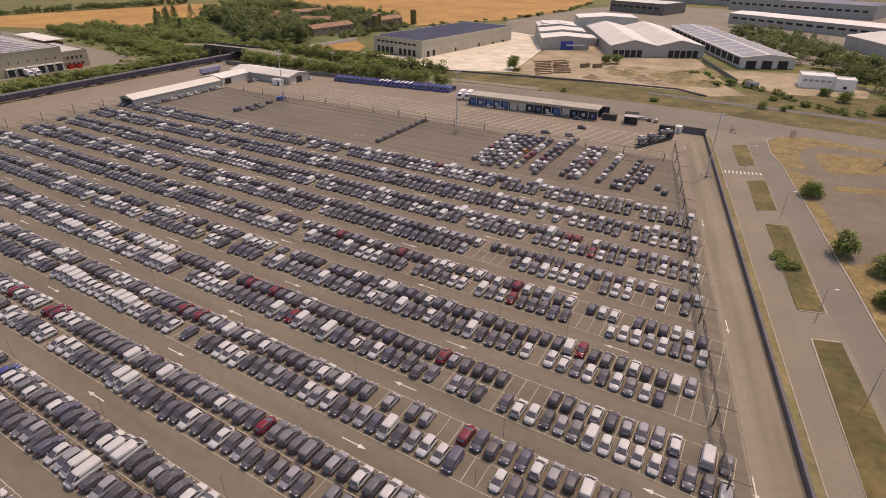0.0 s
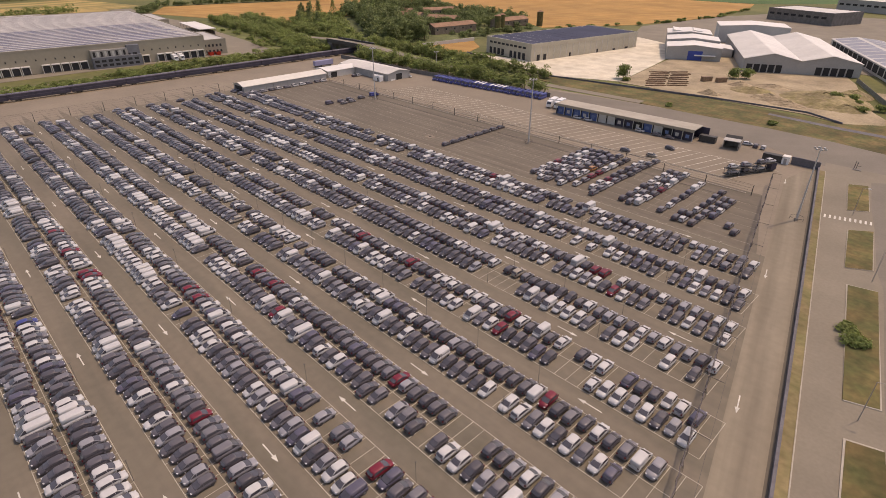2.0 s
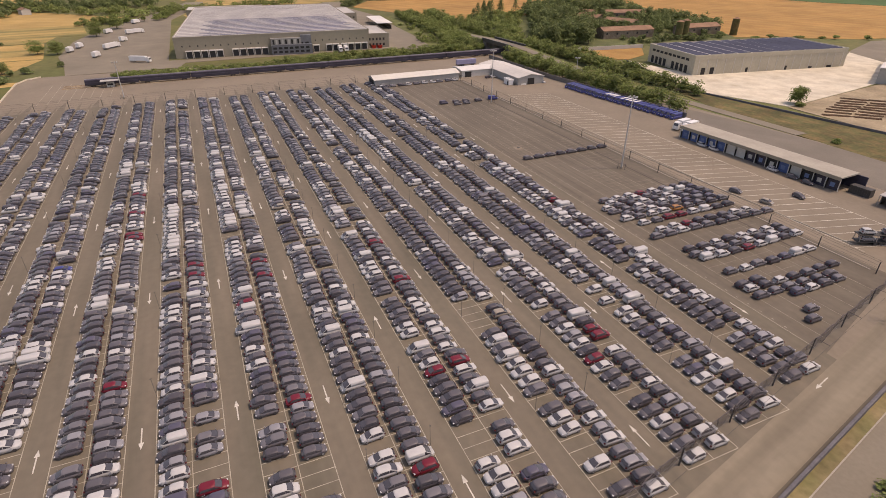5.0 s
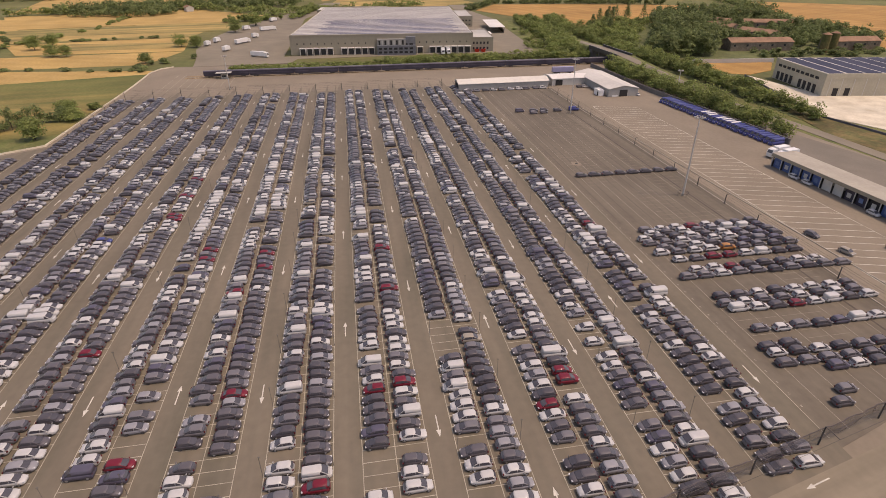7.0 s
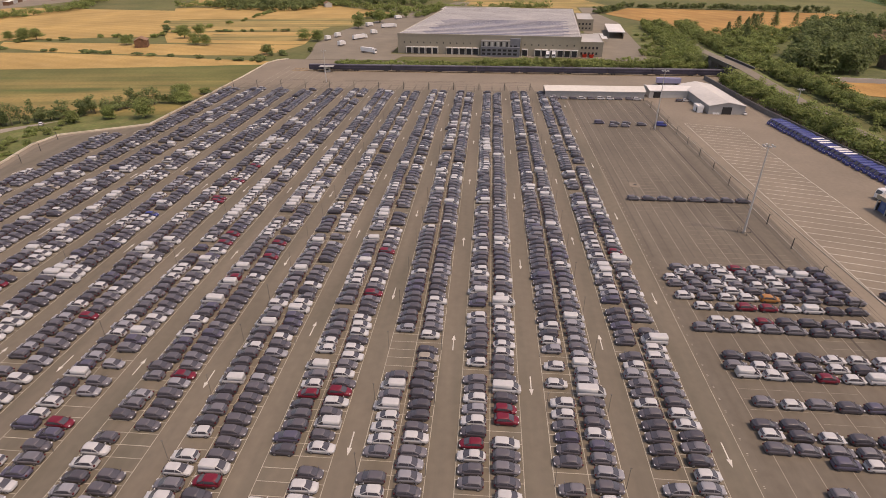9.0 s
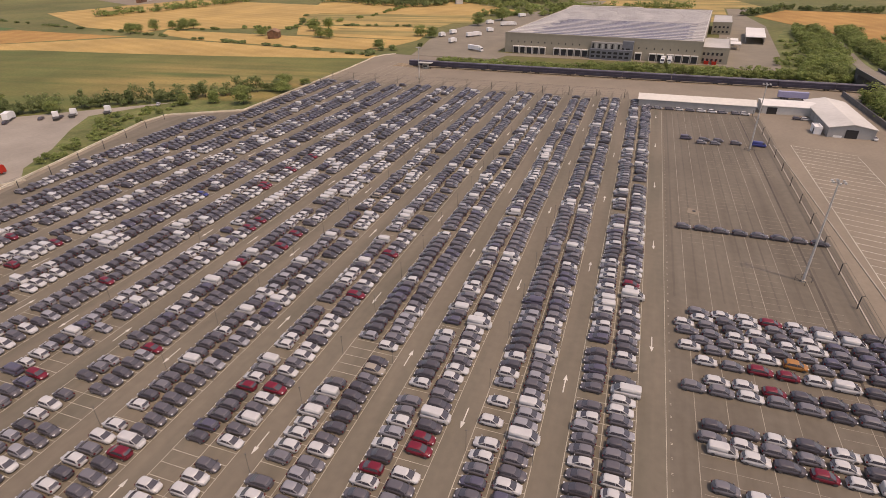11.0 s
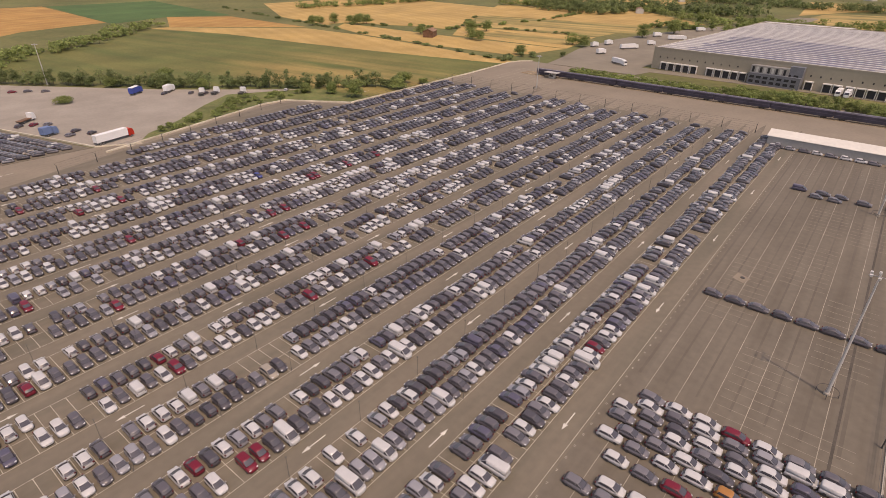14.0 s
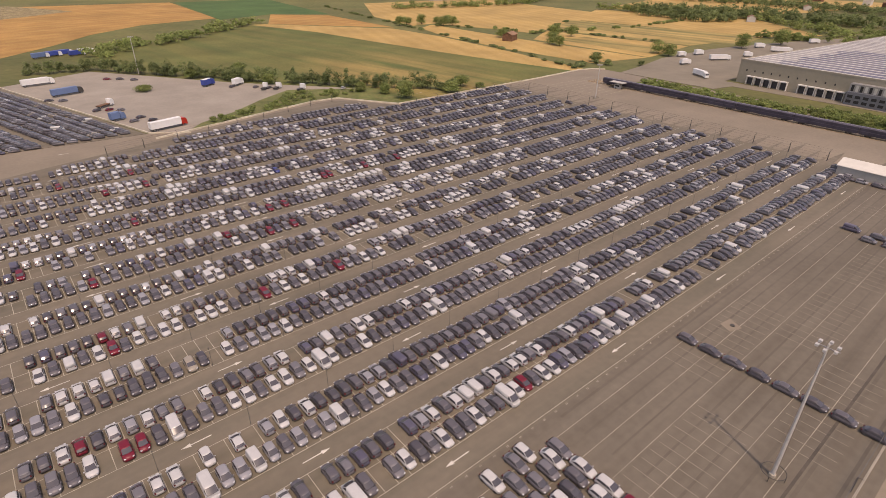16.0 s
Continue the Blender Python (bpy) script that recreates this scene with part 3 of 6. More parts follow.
for mid in ROWS_Y:
    west = WEST_END if mid > -20 else -181.0
    east = min(fence_x(mid) + 1.0, -165 + (mid + 44.0) / 0.224)
    n = int((east - west) / PITCH)
    for i in range(n + 1):
        x = west + i * PITCH
        stripe(lines, x - 0.06, x + 0.06, mid - HALF, mid + HALF)
    for y in (mid - HALF, mid, mid + HALF):
        stripe(edge_lines, west, west + n * PITCH, y - 0.06, y + 0.06, 0.016)
faint, long_lines = Shape(), Shape()
for y0 in (162.5, 167.0, 172.0, 177.2, 182.4, 187.6, 192.8):
    stripe(edge_lines if y0 < 165 else long_lines, -252, fence_x(y0) - 3, y0 - 0.055, y0 + 0.055, 0.016)
for x in np.arange(-250, -30, 2.46):
    for y0 in (172.0, 182.4, 192.8):
        if noise.noise(Vector((x * 0.035, y0 * 0.4, 3.0))) > 0.02:
            stripe(faint, x - 0.05, x + 0.05, y0 - 4.6, y0 + 4.6)
tagged(put(long_lines, "long_lines", LINE_MID), "long half-worn lines along the half-empty bays", "road marking", kind="stuff")
tagged(put(faint, "worn_lines", FAINT), "worn stall lines on the half-empty bays", "road marking", kind="stuff")
tagged(put(lines, "stall_lines", LINE), "faded cream stall lines painted on asphalt", "road marking", kind="stuff")
tagged(put(edge_lines, "row_lines", LINE), "faded cream row lines painted on asphalt", "road marking", kind="stuff")
bays = Shape()
for i in range(46):
    x = -214 + i * 3.9
    bays.face([(x, 208.6, 0.012), (x + 0.22, 208.6, 0.012), (x + 6.12, 228.6, 0.012), (x + 5.9, 228.6, 0.012)])
stripe(bays, -214, -36, 208.5, 208.66, 0.016)
stripe(bays, -207, -29, 228.5, 228.66, 0.016)
tagged(put(bays, "lorry_bay_lines", BAY_LINE), "slanting pale lorry bay lines on asphalt", "road marking", kind="stuff")
tagged(put(Shape().prism([(-252, 201.2), (-252, 200.9), (-30, 200.9), (-30, 201.2)], -0.05, 0.14).prism([(-212, 202.6), (-212, 202.3), (-99, 207.2), (-40, 209.4), (-40, 209.7), (-99, 207.5)], -0.05, 0.14), "kerb_1", CONCRETE), "pale concrete kerb below the fence", "kerb", kind="structure")


def arrow_shape():
    s = Shape()
    s.face([(-2.4, -0.10, 0.02), (0.8, -0.10, 0.02), (0.8, 0.10, 0.02), (-2.4, 0.10, 0.02)])
    s.face([(0.8, -0.40, 0.02), (2.3, 0, 0.02), (0.8, 0.40, 0.02)])
    return s.mesh("arrow", [LINE_WHITE])


for y0, wd in ((164.6, 0.5), (169.4, 0.4), (174.6, 0.35), (180.0, 0.4), (185.2, 0.4), (190.2, 0.55), (195.4, 0.6), (199.6, 0.5)):
    st = Shape()
    stripe(st, -250, -92, y0 - wd / 2, y0 + wd / 2, 0.008)
    tagged(put(st, "worn_strip", STREAK), "dark strip along the asphalt", "road marking", "worn strips", "structure")
marks = Shape()
for i in range(80):
    x = -252 + i * 2.9
    stripe(marks, x, x + 0.13, 163.1, 163.4, 0.016)
    stripe(marks, x + 0.3, x + 0.4, 163.1, 163.4, 0.016)
for i in range(9):
    stripe(marks, -335 + i * 0.5, -285 - i * 1.5, -8 + i * 4.4, -7.85 + i * 4.4, 0.016)
tagged(put(marks, "painted_marks", LINE), "small worn painted bay marks", "road marking", kind="stuff")
tagged(put(Shape().prism([(-141.9, 169.4), (-138.4, 169.0), (-137.3, 171.6), (-140.4, 172.6)], -0.05, 0.02), "patch", APRON), "pale repair patch around a manhole", "patch", kind="structure")
tagged(put(Shape().tube((-139.8, 170.9, -0.05), (-139.8, 170.9, 0.14), 0.55, 0.48, 12), "manhole", STEEL_DARK), "dark iron manhole cover on asphalt", "manhole")
tagged(put(Shape().box(-252, -36, 194.3, 194.75, -0.05, 0.022), "drain_channel", DRAIN), "dark drainage channel along the asphalt", "drain", kind="structure")
ARROW = arrow_shape()
FIRST = {0: -41, 1: -57, -1: -43.4, 3: -54.7, 4: -43.7, 5: -57, 6: -31, -3: -44.7, -2: -43, 2: -28.8}
for k in range(-8, 7):
    y = MID0 - PERIOD * 1.5 + PERIOD * k
    x = FIRST.get(k, -45 - 7 * (k % 3)) + 42
    while x > -262:
        if x < fence_x(y) - 6:
            ob = tagged(new("lane_arrow", ARROW), "worn white arrow painted on the aisle", "road marking", "aisle arrows")
            ob.matrix_basis = pose(x, y, 0, 0, 0, 0 if k % 2 == 0 else 180)
        x -= 42
for x, y in ((-24.6, 220), (-9, 154.5), (2.2, 107), (9.9, 68.4)):
    ob = tagged(new("lane_arrow", ARROW), "worn white arrow painted on the lane", "road marking", "aisle arrows")
    ob.matrix_basis = pose(x, y, 0.004, 0, 0, -77)

# ---------------------------------------------------------------- walls and fences
w = thing("boundary_wall", "dark weathered boundary wall with a pale strip beside the lane", "wall", kind="structure")
s = Shape()
a, b = 239.6, -60.0
s.prism([(wall_x(a) - 0.15, a), (wall_x(a) + 0.35, a), (wall_x(b) + 0.35, b), (wall_x(b) - 0.15, b)], -0.05, 1.15)
put(s, "panel", WALL_DARK, w)
put(Shape().prism([(wall_x(a) + 0.35, a), (wall_x(a) + 2.2, a), (wall_x(b) + 2.2, b), (wall_x(b) + 0.35, b)], -0.05, 0.08), "verge", GRASS_DRY, w)
put(Shape().prism([(wall_x(a) + 2.2, a), (wall_x(a) + 2.4, a), (wall_x(b) + 2.4, b), (wall_x(b) + 2.2, b)], -0.05, 0.15), "kerb", CONCRETE, w)
# Dark strip along the wall's foot paints its cast shade on the lane.
put(Shape().prism([(wall_x(a) - 0.85, a), (wall_x(a) - 0.15, a), (wall_x(b) - 0.15, b), (wall_x(b) - 0.85, b)], -0.05, 0.03), "gutter", STREAK, w)
put(Shape().box(-28.9, wall_x(239.6) + 0.3, 239.6, 240.1, -0.05, 2.6), "end_panel", WALL_DARK, w)

# ---------------------------------------------------------------- cars
PAINTS = [mat(n, c, 0.42, 0.0, vary=0.05, big=0.6, fine=3, coat=0.22, spec=0.35) for n, c in (
    ("white_car_paint", (0.475, 0.463, 0.45)), ("silver_car_paint", (0.255, 0.248, 0.262)), ("grey_car_paint", (0.150, 0.140, 0.150)),
    ("anthracite_car_paint", (0.102, 0.092, 0.101)), ("black_car_paint", (0.072, 0.064, 0.072)), ("navy_car_paint", (0.088, 0.080, 0.112)),
    ("blue_car_paint", (0.042, 0.053, 0.20)), ("red_car_paint", (0.165, 0.010, 0.022)), ("beige_car_paint", (0.30, 0.26, 0.21)), ("orange_car_paint", (0.35, 0.15, 0.04)))]
PAINT_WORDS = ["white", "silver", "grey", "anthracite", "black", "navy blue", "bright blue", "red", "beige", "orange"]
CAR_MATS = PAINTS + [GLASS, TYRE, RIM, HEADLIGHT, TAILLIGHT, BLACK_TRIM]
GL, TY, RI, HL, TL = 10, 11, 12, 13, 14
#        length width height bonnet belt  rear-glass base, roof rear, roof front, screen base; cargo
KINDS = {
    "hatchback": (3.98, 1.76, 1.48, 0.90, 0.96, -1.84, -1.44, 0.0, 1.14, False),
    "estate_car": (4.46, 1.81, 1.48, 0.90, 0.96, -2.06, -1.62, 0.08, 1.24, False),
    "saloon_car": (4.50, 1.81, 1.44, 0.89, 0.94, -1.80, -1.04, -0.02, 1.20, False),
    "crossover": (4.28, 1.84, 1.60, 1.00, 1.06, -1.98, -1.56, 0.04, 1.16, False),
    "small_van": (4.52, 1.82, 1.84, 1.02, 1.12, -2.22, -2.14, 0.52, 1.60, True),
    "delivery_van": (6.4, 1.92, 2.55, 1.30, 1.48, -3.25, -3.22, 1.75, 2.60, True),
    "panel_van": (5.12, 1.94, 2.02, 1.13, 1.24, -2.52, -2.48, 0.92, 2.0, True),
}


def car_parts(kind, coarse=False):
    """Shapes of the parts of one car, nose towards +x, wheels on z = 0; coarse: fewer rings, for cars far off."""
    L, W, H, hood, belt, xr0, xr1, xf1, xf0, cargo = KINDS[kind]
    h, w = L / 2, W / 2
    parts = []
    st = [(-h, 0.52, 0.42, belt - 0.30), (-h + 0.06, 0.74, 0.32, belt - 0.15), (-h + 0.2, 0.88, 0.25, belt - 0.05), (-h + 0.52, 0.975, 0.21, belt), (-0.3, 1.0, 0.19, belt),
          (xf0 - 0.1, 1.0, 0.19, belt - 0.01), (xf0 + 0.24, 0.985, 0.20, hood + 0.01), (h - 0.46, 0.925, 0.21, hood - 0.06), (h - 0.2, 0.80, 0.24, hood - 0.16), (h - 0.06, 0.62, 0.28, hood - 0.29), (h, 0.40, 0.34, hood - 0.40)]
    if cargo:
        st[:3] = [(-h, 0.90, 0.38, belt - 0.10), (-h + 0.05, 0.96, 0.30, belt - 0.02), (-h + 0.14, 0.985, 0.26, belt)]
    if coarse:
        st = [st[i] for i in (0, 2, 4, 6, 8, 10)]
    rings = []
    for x, k, zb, zt in st:
        p = w * k
        half = [(p * 0.86, zb), (p * 0.97, zb + 0.10), (p, (zb + zt) / 2 + 0.03), (p * 0.95, zt - 0.11), (p * 0.78, zt - 0.02)]
        if coarse:
            half = [(p * 0.9, zb), (p, (zb + zt) / 2 + 0.05), (p * 0.86, zt - 0.01)]
        rings.append([(x, -u, z) for u, z in half] + [(x, 0, zt + 0.045)] + [(x, u, z) for u, z in half[::-1]])
    body = Shape().grid(rings)
    lo, hi = w * 0.90, w * (0.83 if cargo else 0.735)

    def house(z):
        t = (z - belt) / (H - belt)
        return (xr0 + (xr1 - xr0) * t, xf0 + (xf1 - xf0) * t, lo + (hi - lo) * t)

    def bow(z):
        return (0.09 if cargo else 0.13) * (1 - 0.3 * (z - belt) / (H - belt))

    rr = []
    for z, inset in ((belt - 0.05, 0.0), (H - 0.13, 0.0), (H - 0.03, 0.14), (H + 0.015, 0.45)) if coarse else ((belt - 0.05, 0.0), ((belt + H) / 2, 0.0), (H - 0.13, 0.0), (H - 0.05, 0.07), (H - 0.01, 0.20), (H + 0.015, 0.45)):
        p, q, c = house(min(z, H - 0.13))
        p, q, c, r = p + inset, q - inset, c - inset * 0.75, 0.13 if cargo else 0.2
        f = bow(z)
        rr.append([(p + r, -c, z), (q - r, -c, z), (q, -c + r, z), (q + f, 0, z), (q, c - r, z), (q - r, c, z), (p + r, c, z), (p, c - r, z), (p - f * 0.8, 0, z), (p, -c + r, z)])
    body.grid(rr)
    for sgn in (-1, 1):
        x = xf0 - 0.18
        y0, y1 = sorted((sgn * w * 0.92, sgn * (w + 0.13)))
        body.box(x, x + 0.14, y0, y1, belt, belt + 0.14)
    parts.append(("body", body, None))
    z0, z1 = belt + 0.02, H - 0.12
    a0, b0, c0 = house(z0)
    a1, b1, c1 = house(z1)
    e = 0.02
    f0, f1 = bow(z0), bow(z1)
    cols = ((-0.88, 0.0), (-0.44, 0.55), (0.0, 1.0), (0.44, 0.55), (0.88, 0.0))
    ws = Shape().grid([[(b0 + e + f0 * k, c0 * u, z0) for u, k in cols], [(b1 + e + f1 * k, c1 * u, z1) for u, k in cols]], closed=False, caps=False)
    parts.append(("windscreen", ws, GL))
    if not cargo:
        rw = Shape().grid([[(a0 - e - f0 * 0.8 * k, -c0 * u * 0.95, z0 + 0.08) for u, k in cols], [(a1 - e - f1 * 0.8 * k, -c1 * u * 0.95, z1) for u, k in cols]], closed=False, caps=False)
        parts.append(("rear_window", rw, GL))
    post = 0.0 if not cargo else b0 - 1.05
    for sgn in (-1, 1):
        for f0, f1 in ([(a0 + 0.26, post - 0.03), (post + 0.03, b0 - 0.18)] if not cargo else [(post, b0 - 0.16)]):
            g0 = f0 + (a1 - a0 if f0 < post - 0.2 and not cargo else 0)
            g1 = f1 + (b1 - b0 if f1 > post + 0.2 else 0)
            q = [(f0, sgn * (c0 + e), z0), (f1, sgn * (c0 + e), z0), (max(g1, g0 + 0.2), sgn * (c1 + e), z1), (g0, sgn * (c1 + e), z1)]
            parts.append(("side_window", Shape().face(q if sgn < 0 else q[::-1]), GL))
    for sgn in (-1, 1):
        y0, y1 = sorted((sgn * w * 0.48, sgn * w * 0.80))
        parts.append(("headlight", Shape().box(h - 0.32, h - 0.09, y0, y1, hood - 0.30, hood - 0.17), HL))
        y0, y1 = sorted((sgn * w * 0.60, sgn * w * 0.86))
        parts.append(("tail_light", Shape().box(-h + 0.0, -h + 0.2, y0, y1, belt - 0.28, belt - 0.08), TL))
    parts.append(("grille", Shape().grid([[(h - 0.02, u * w * 0.44, z) for u in (-1, -0.5, 0, 0.5, 1)] for z in (0.40, 0.58)], closed=False, caps=False), 15))
    r = 0.32 if not cargo else 0.34
    for x in (h - 0.82, -h + 0.78):
        for sgn in (-1, 1):
            wh = Shape()
            y1 = sgn * (w - 0.01)
            wh.tube((x, y1 - sgn * 0.2, r), (x, y1, r), r, r, 10, 0)
            wh.tube((x, y1, r), (x, y1 + sgn * 0.015, r), r * 0.64, r * 0.58, 8, 1)
            parts.append(("wheel", wh, (TY, RI)))
    if kind != "delivery_van":
        for _, q, _ in parts:
            q.v = [(x * 0.955, y * 0.97, z * 0.97) for x, y, z in q.v]
    return parts


CAR_PARTS = {k: car_parts(k) for k in KINDS}
CAR_MESHES, CAR_PROTOS, CAR_ARRAYS = {}, {}, {}


def plain_wheels(parts):
    """The same car for the distant mass: six-sided wheels without rims."""
    kept = []
    for name, s, slot in parts:
        if name == "wheel":
            xs, ys, r = [v[0] for v in s.v], [v[1] for v in s.v], max(v[2] for v in s.v) / 2
            c = (min(xs) + max(xs)) / 2
            s = Shape().tube((c, min(ys), r), (c, max(ys), r), r, r, 6)
        kept.append((name, s, slot))
    return kept


def joined(parts):
    """All parts of a car as arrays: points, corners, face sizes, slots, smooth flags."""
    vs, lp, sz, mi, sm = [], [], [], [], []
    for name, s, slot in parts:
        off = len(vs)
        vs += s.v
        for f, m in zip(s.f, s.m):
            lp += [off + i for i in f]
            sz.append(len(f))
            sm.append(name in ("body", "windscreen", "rear_window"))
            mi.append(-1 if slot is None else slot[m] if isinstance(slot, tuple) else slot)
    return np.array(vs), np.array(lp), np.array(sz), np.array(mi), np.array(sm)


FAR_ARRAYS = {}
for kind, parts in CAR_PARTS.items():
    CAR_ARRAYS[kind] = joined(plain_wheels(parts))
    FAR_ARRAYS[kind] = joined([p for p in car_parts(kind, True) if p[0] not in ("wheel", "headlight", "tail_light", "grille")])


def car_thing(kind, paint, m, label, group):
    """One car with its parts; alike cars share their meshes."""
    key = (kind, paint)
    if key in CAR_PROTOS:
        ob = copy_thing(CAR_PROTOS[key], m)
        return tagged(ob, label, "van" if "van" in kind else "car", group)
    root = thing(kind, label, "van" if "van" in kind else "car", m, group)
    for i, (name, s, slot) in enumerate(CAR_PARTS[kind]):
        mk = (kind, i, paint if slot is None else -1)
        if mk not in CAR_MESHES:
            mats = [PAINTS[paint]] if slot is None else [CAR_MATS[j] for j in slot] if isinstance(slot, tuple) else [CAR_MATS[slot]]
            CAR_MESHES[mk] = s.mesh(name, mats, name in ("body", "windscreen", "rear_window"))
        new(name, CAR_MESHES[mk]).parent = root
    CAR_PROTOS[key] = root
    return root


class CarMass:
    """Many far cars joined into one mesh."""

    def __init__(self):
        self.v, self.l, self.s, self.m, self.k, self.n = [], [], [], [], [], 0

    def add(self, kind, paint, x, y, angle, arrays=None):
        v, l, s, m, k = (arrays or CAR_ARRAYS)[kind]
        c, d = math.cos(radians(angle)), math.sin(radians(angle))
        self.v.append(np.stack([x + c * v[:, 0] - d * v[:, 1], y + d * v[:, 0] + c * v[:, 1], v[:, 2]], 1))
        self.l.append(l + self.n)
        self.s.append(s)
        self.k.append(k)
        self.m.append(np.where(m < 0, paint, m))
        self.n += len(v)

    def build(self, name, label):
        me = fast_mesh(name, np.concatenate(self.v), np.concatenate(self.l), np.concatenate(self.s), np.concatenate(self.m), CAR_MATS, np.concatenate(self.k))
        return tagged(new(name, me), label, "cars", kind="stuff")


rng = random.Random(11)
KIND_LIST = ["hatchback"] * 42 + ["estate_car"] * 15 + ["saloon_car"] * 8 + ["crossover"] * 27 + ["small_van"] * 4 + ["panel_van"]
PAINT_LIST = [0] * 3 + [1] * 8 + [2] * 28 + [3] * 34 + [4] * 20 + [5] * 6 + [8] * 1


def draw_car():
    kind = rng.choice(KIND_LIST)
    paint = rng.choice(PAINT_LIST)
    if "van" in kind and rng.random() < 0.85:
        paint = 0
    return kind, paint


def car_label(kind, paint):
    return "%s %s parked on asphalt in a marked bay" % (PAINT_WORDS[paint], kind.replace("_", " "))


# Each half row: x of its westernmost stall, and what stands in its eastern stalls, west to east:
# w s r b n o light, silver, red, blue, navy, beige cars; v, V small and large white vans; d dark cars; e empty; ? any.
ROW_PLAN = [
    (-178.60, "w???????????????????????????????????????????????????????????????????????"),
    (-178.90, ""),
    (-266.68, ""),
    (-266.68, "w????v???????????????????????????????????"),
    (-266.68, "w???v?????????????????????w??w?v??ww?????w?????????????????????????????"),
    (-266.68, "wv??w????v?????w????????????????r?v??????r??????????????????????????????"),
    (-267.30, "w??w??ww?????vv???v?dvdvv???v??????????ww??????????????????????????????????"),
    (-265.31, "v????ww??wvv????w??ww????w????????dddddwdwww?w??rv???r??????w????????????????????????de"),
    (-265.62, "v???????????????????????????w?w???????????w??????wwwddddsddwsvVdd??????v?????????????????????????????de"),
    (-266.02, "v????v???v???w?????v???wwdwddwdddddwvVdddddwww?????w??????????????????????de"),
    (-266.13, "v????v??????vv?????????????vv???????????ww????ww???ww?www?ddddvvddddddwddwdsdddsdeddww???????????????????wee"),
    (-266.95, "wvwwr???wwrw?ww?rrwww?????ddvdddvdddddwdddrdddddsdwdwsww???????????????dee"),
    (-266.60, "v?????v??????????????????????v????w?v???????????vw???vvvvwwwwwvvvww??dwededdwwwddddddwdwddsdvdswwdeew?????????????de"),
    (-267.25, "v???w??w???wv????????www??w????rdrdwdvdwdwdddddwdvddesedseerddddws?????????dee"),
    (-267.35, "v??????????????v???vv???????vvv?w?vvwww?ww??vvv????wwwwddddddvdrvddVddwdwdddddesddedwwdsdvwwww???vee"),
    (-265.45, "v?????????????www????v?vvwv??????ww???rddrdsdwdddddddddddddrsddddeeeddswdssdwe?dee"),
    (-267.18, "v??????????????????vw????????vv?ww?ww????????????ww????????vdddddvddsdswsdvddwdddvddddwewwdwdwdwdeeeeee"),
    (-265.40, "w??????????????wwvw??w???ww???vww?????dddedddwddwvdddwdsddsdddddddvrdddwddvseeee"),
    (-267.21, "v???????????????v??????????????????????????????????ww???w???vv?????v?dddvdwwwdddeddddwwevdwrdddddeeewwwswddweee"),
    (-265.60, "w?w?????w????????ww?????????????????????wddrdddwdwdrdddwwwdwwdwdrwdvdwedwwedddwwdee"),
    (-265.54, "v?????v?v??????w?v???????w????????w???v??????????wdddddddddwddndddddseeeeedvdvwwwdedwweewedeeee"),
    (-266.03, "v??????w?????????????ww???ww???????v?????wdddddddddsdddddwdssdwedodddddddwdssdwdwdddwee"),
    (-265.72, "w????????w??vv?????wwww???????w??v???w?ddddwddwdddwwddvddewsddddweddwdwdrwddeddwddwee"),
    (-266.27, "w??ddddddvwddddddwddwVwdwwdwwdddVdrrewdddwdssdwwee"),
    (-265.74, "w????vw?????ddddsdddddddddddddssddddwdwsewewewwddddeddwswddee"),
    (-266.55, "v??????w?v??ddddddvdddwddddwddddwsddvsdsdsvssVdddwddsdwvdddwee"),
    (-266.82, "v????????????????v??w????dddvdddwdddwdwwdwdvvwdwsdedddddedwsddwdddddesdddddee"),
    (-267.36, "v?????v???????????w????vdddvdvdwdddsdwwdrwVddwddwddwdedVwwdsdddwwdddwsswddwee"),
]
CODES = {"s": 1, "r": 7, "b": 6, "n": 5, "o": 8, "w": 0}
DARK = [2] * 28 + [3] * 36 + [4] * 22 + [5] * 8 + [1] * 4
SMALL = ["hatchback"] * 46 + ["estate_car"] * 16 + ["saloon_car"] * 8 + ["crossover"] * 30


def planned_car(code):
    """Body type and paint for one letter of the plan; None for an empty stall."""
    if code == "e" or (code == "?" and rng.random() < 0.095):
        return None
    if code == "?":
        return draw_car()
    if code in "vV":
        return ("small_van" if code == "v" else "panel_van"), 0
    if code == "d":
        return ("small_van" if rng.random() < 0.02 else rng.choice(SMALL)), rng.choice(DARK)
    return rng.choice(SMALL), CODES[code]


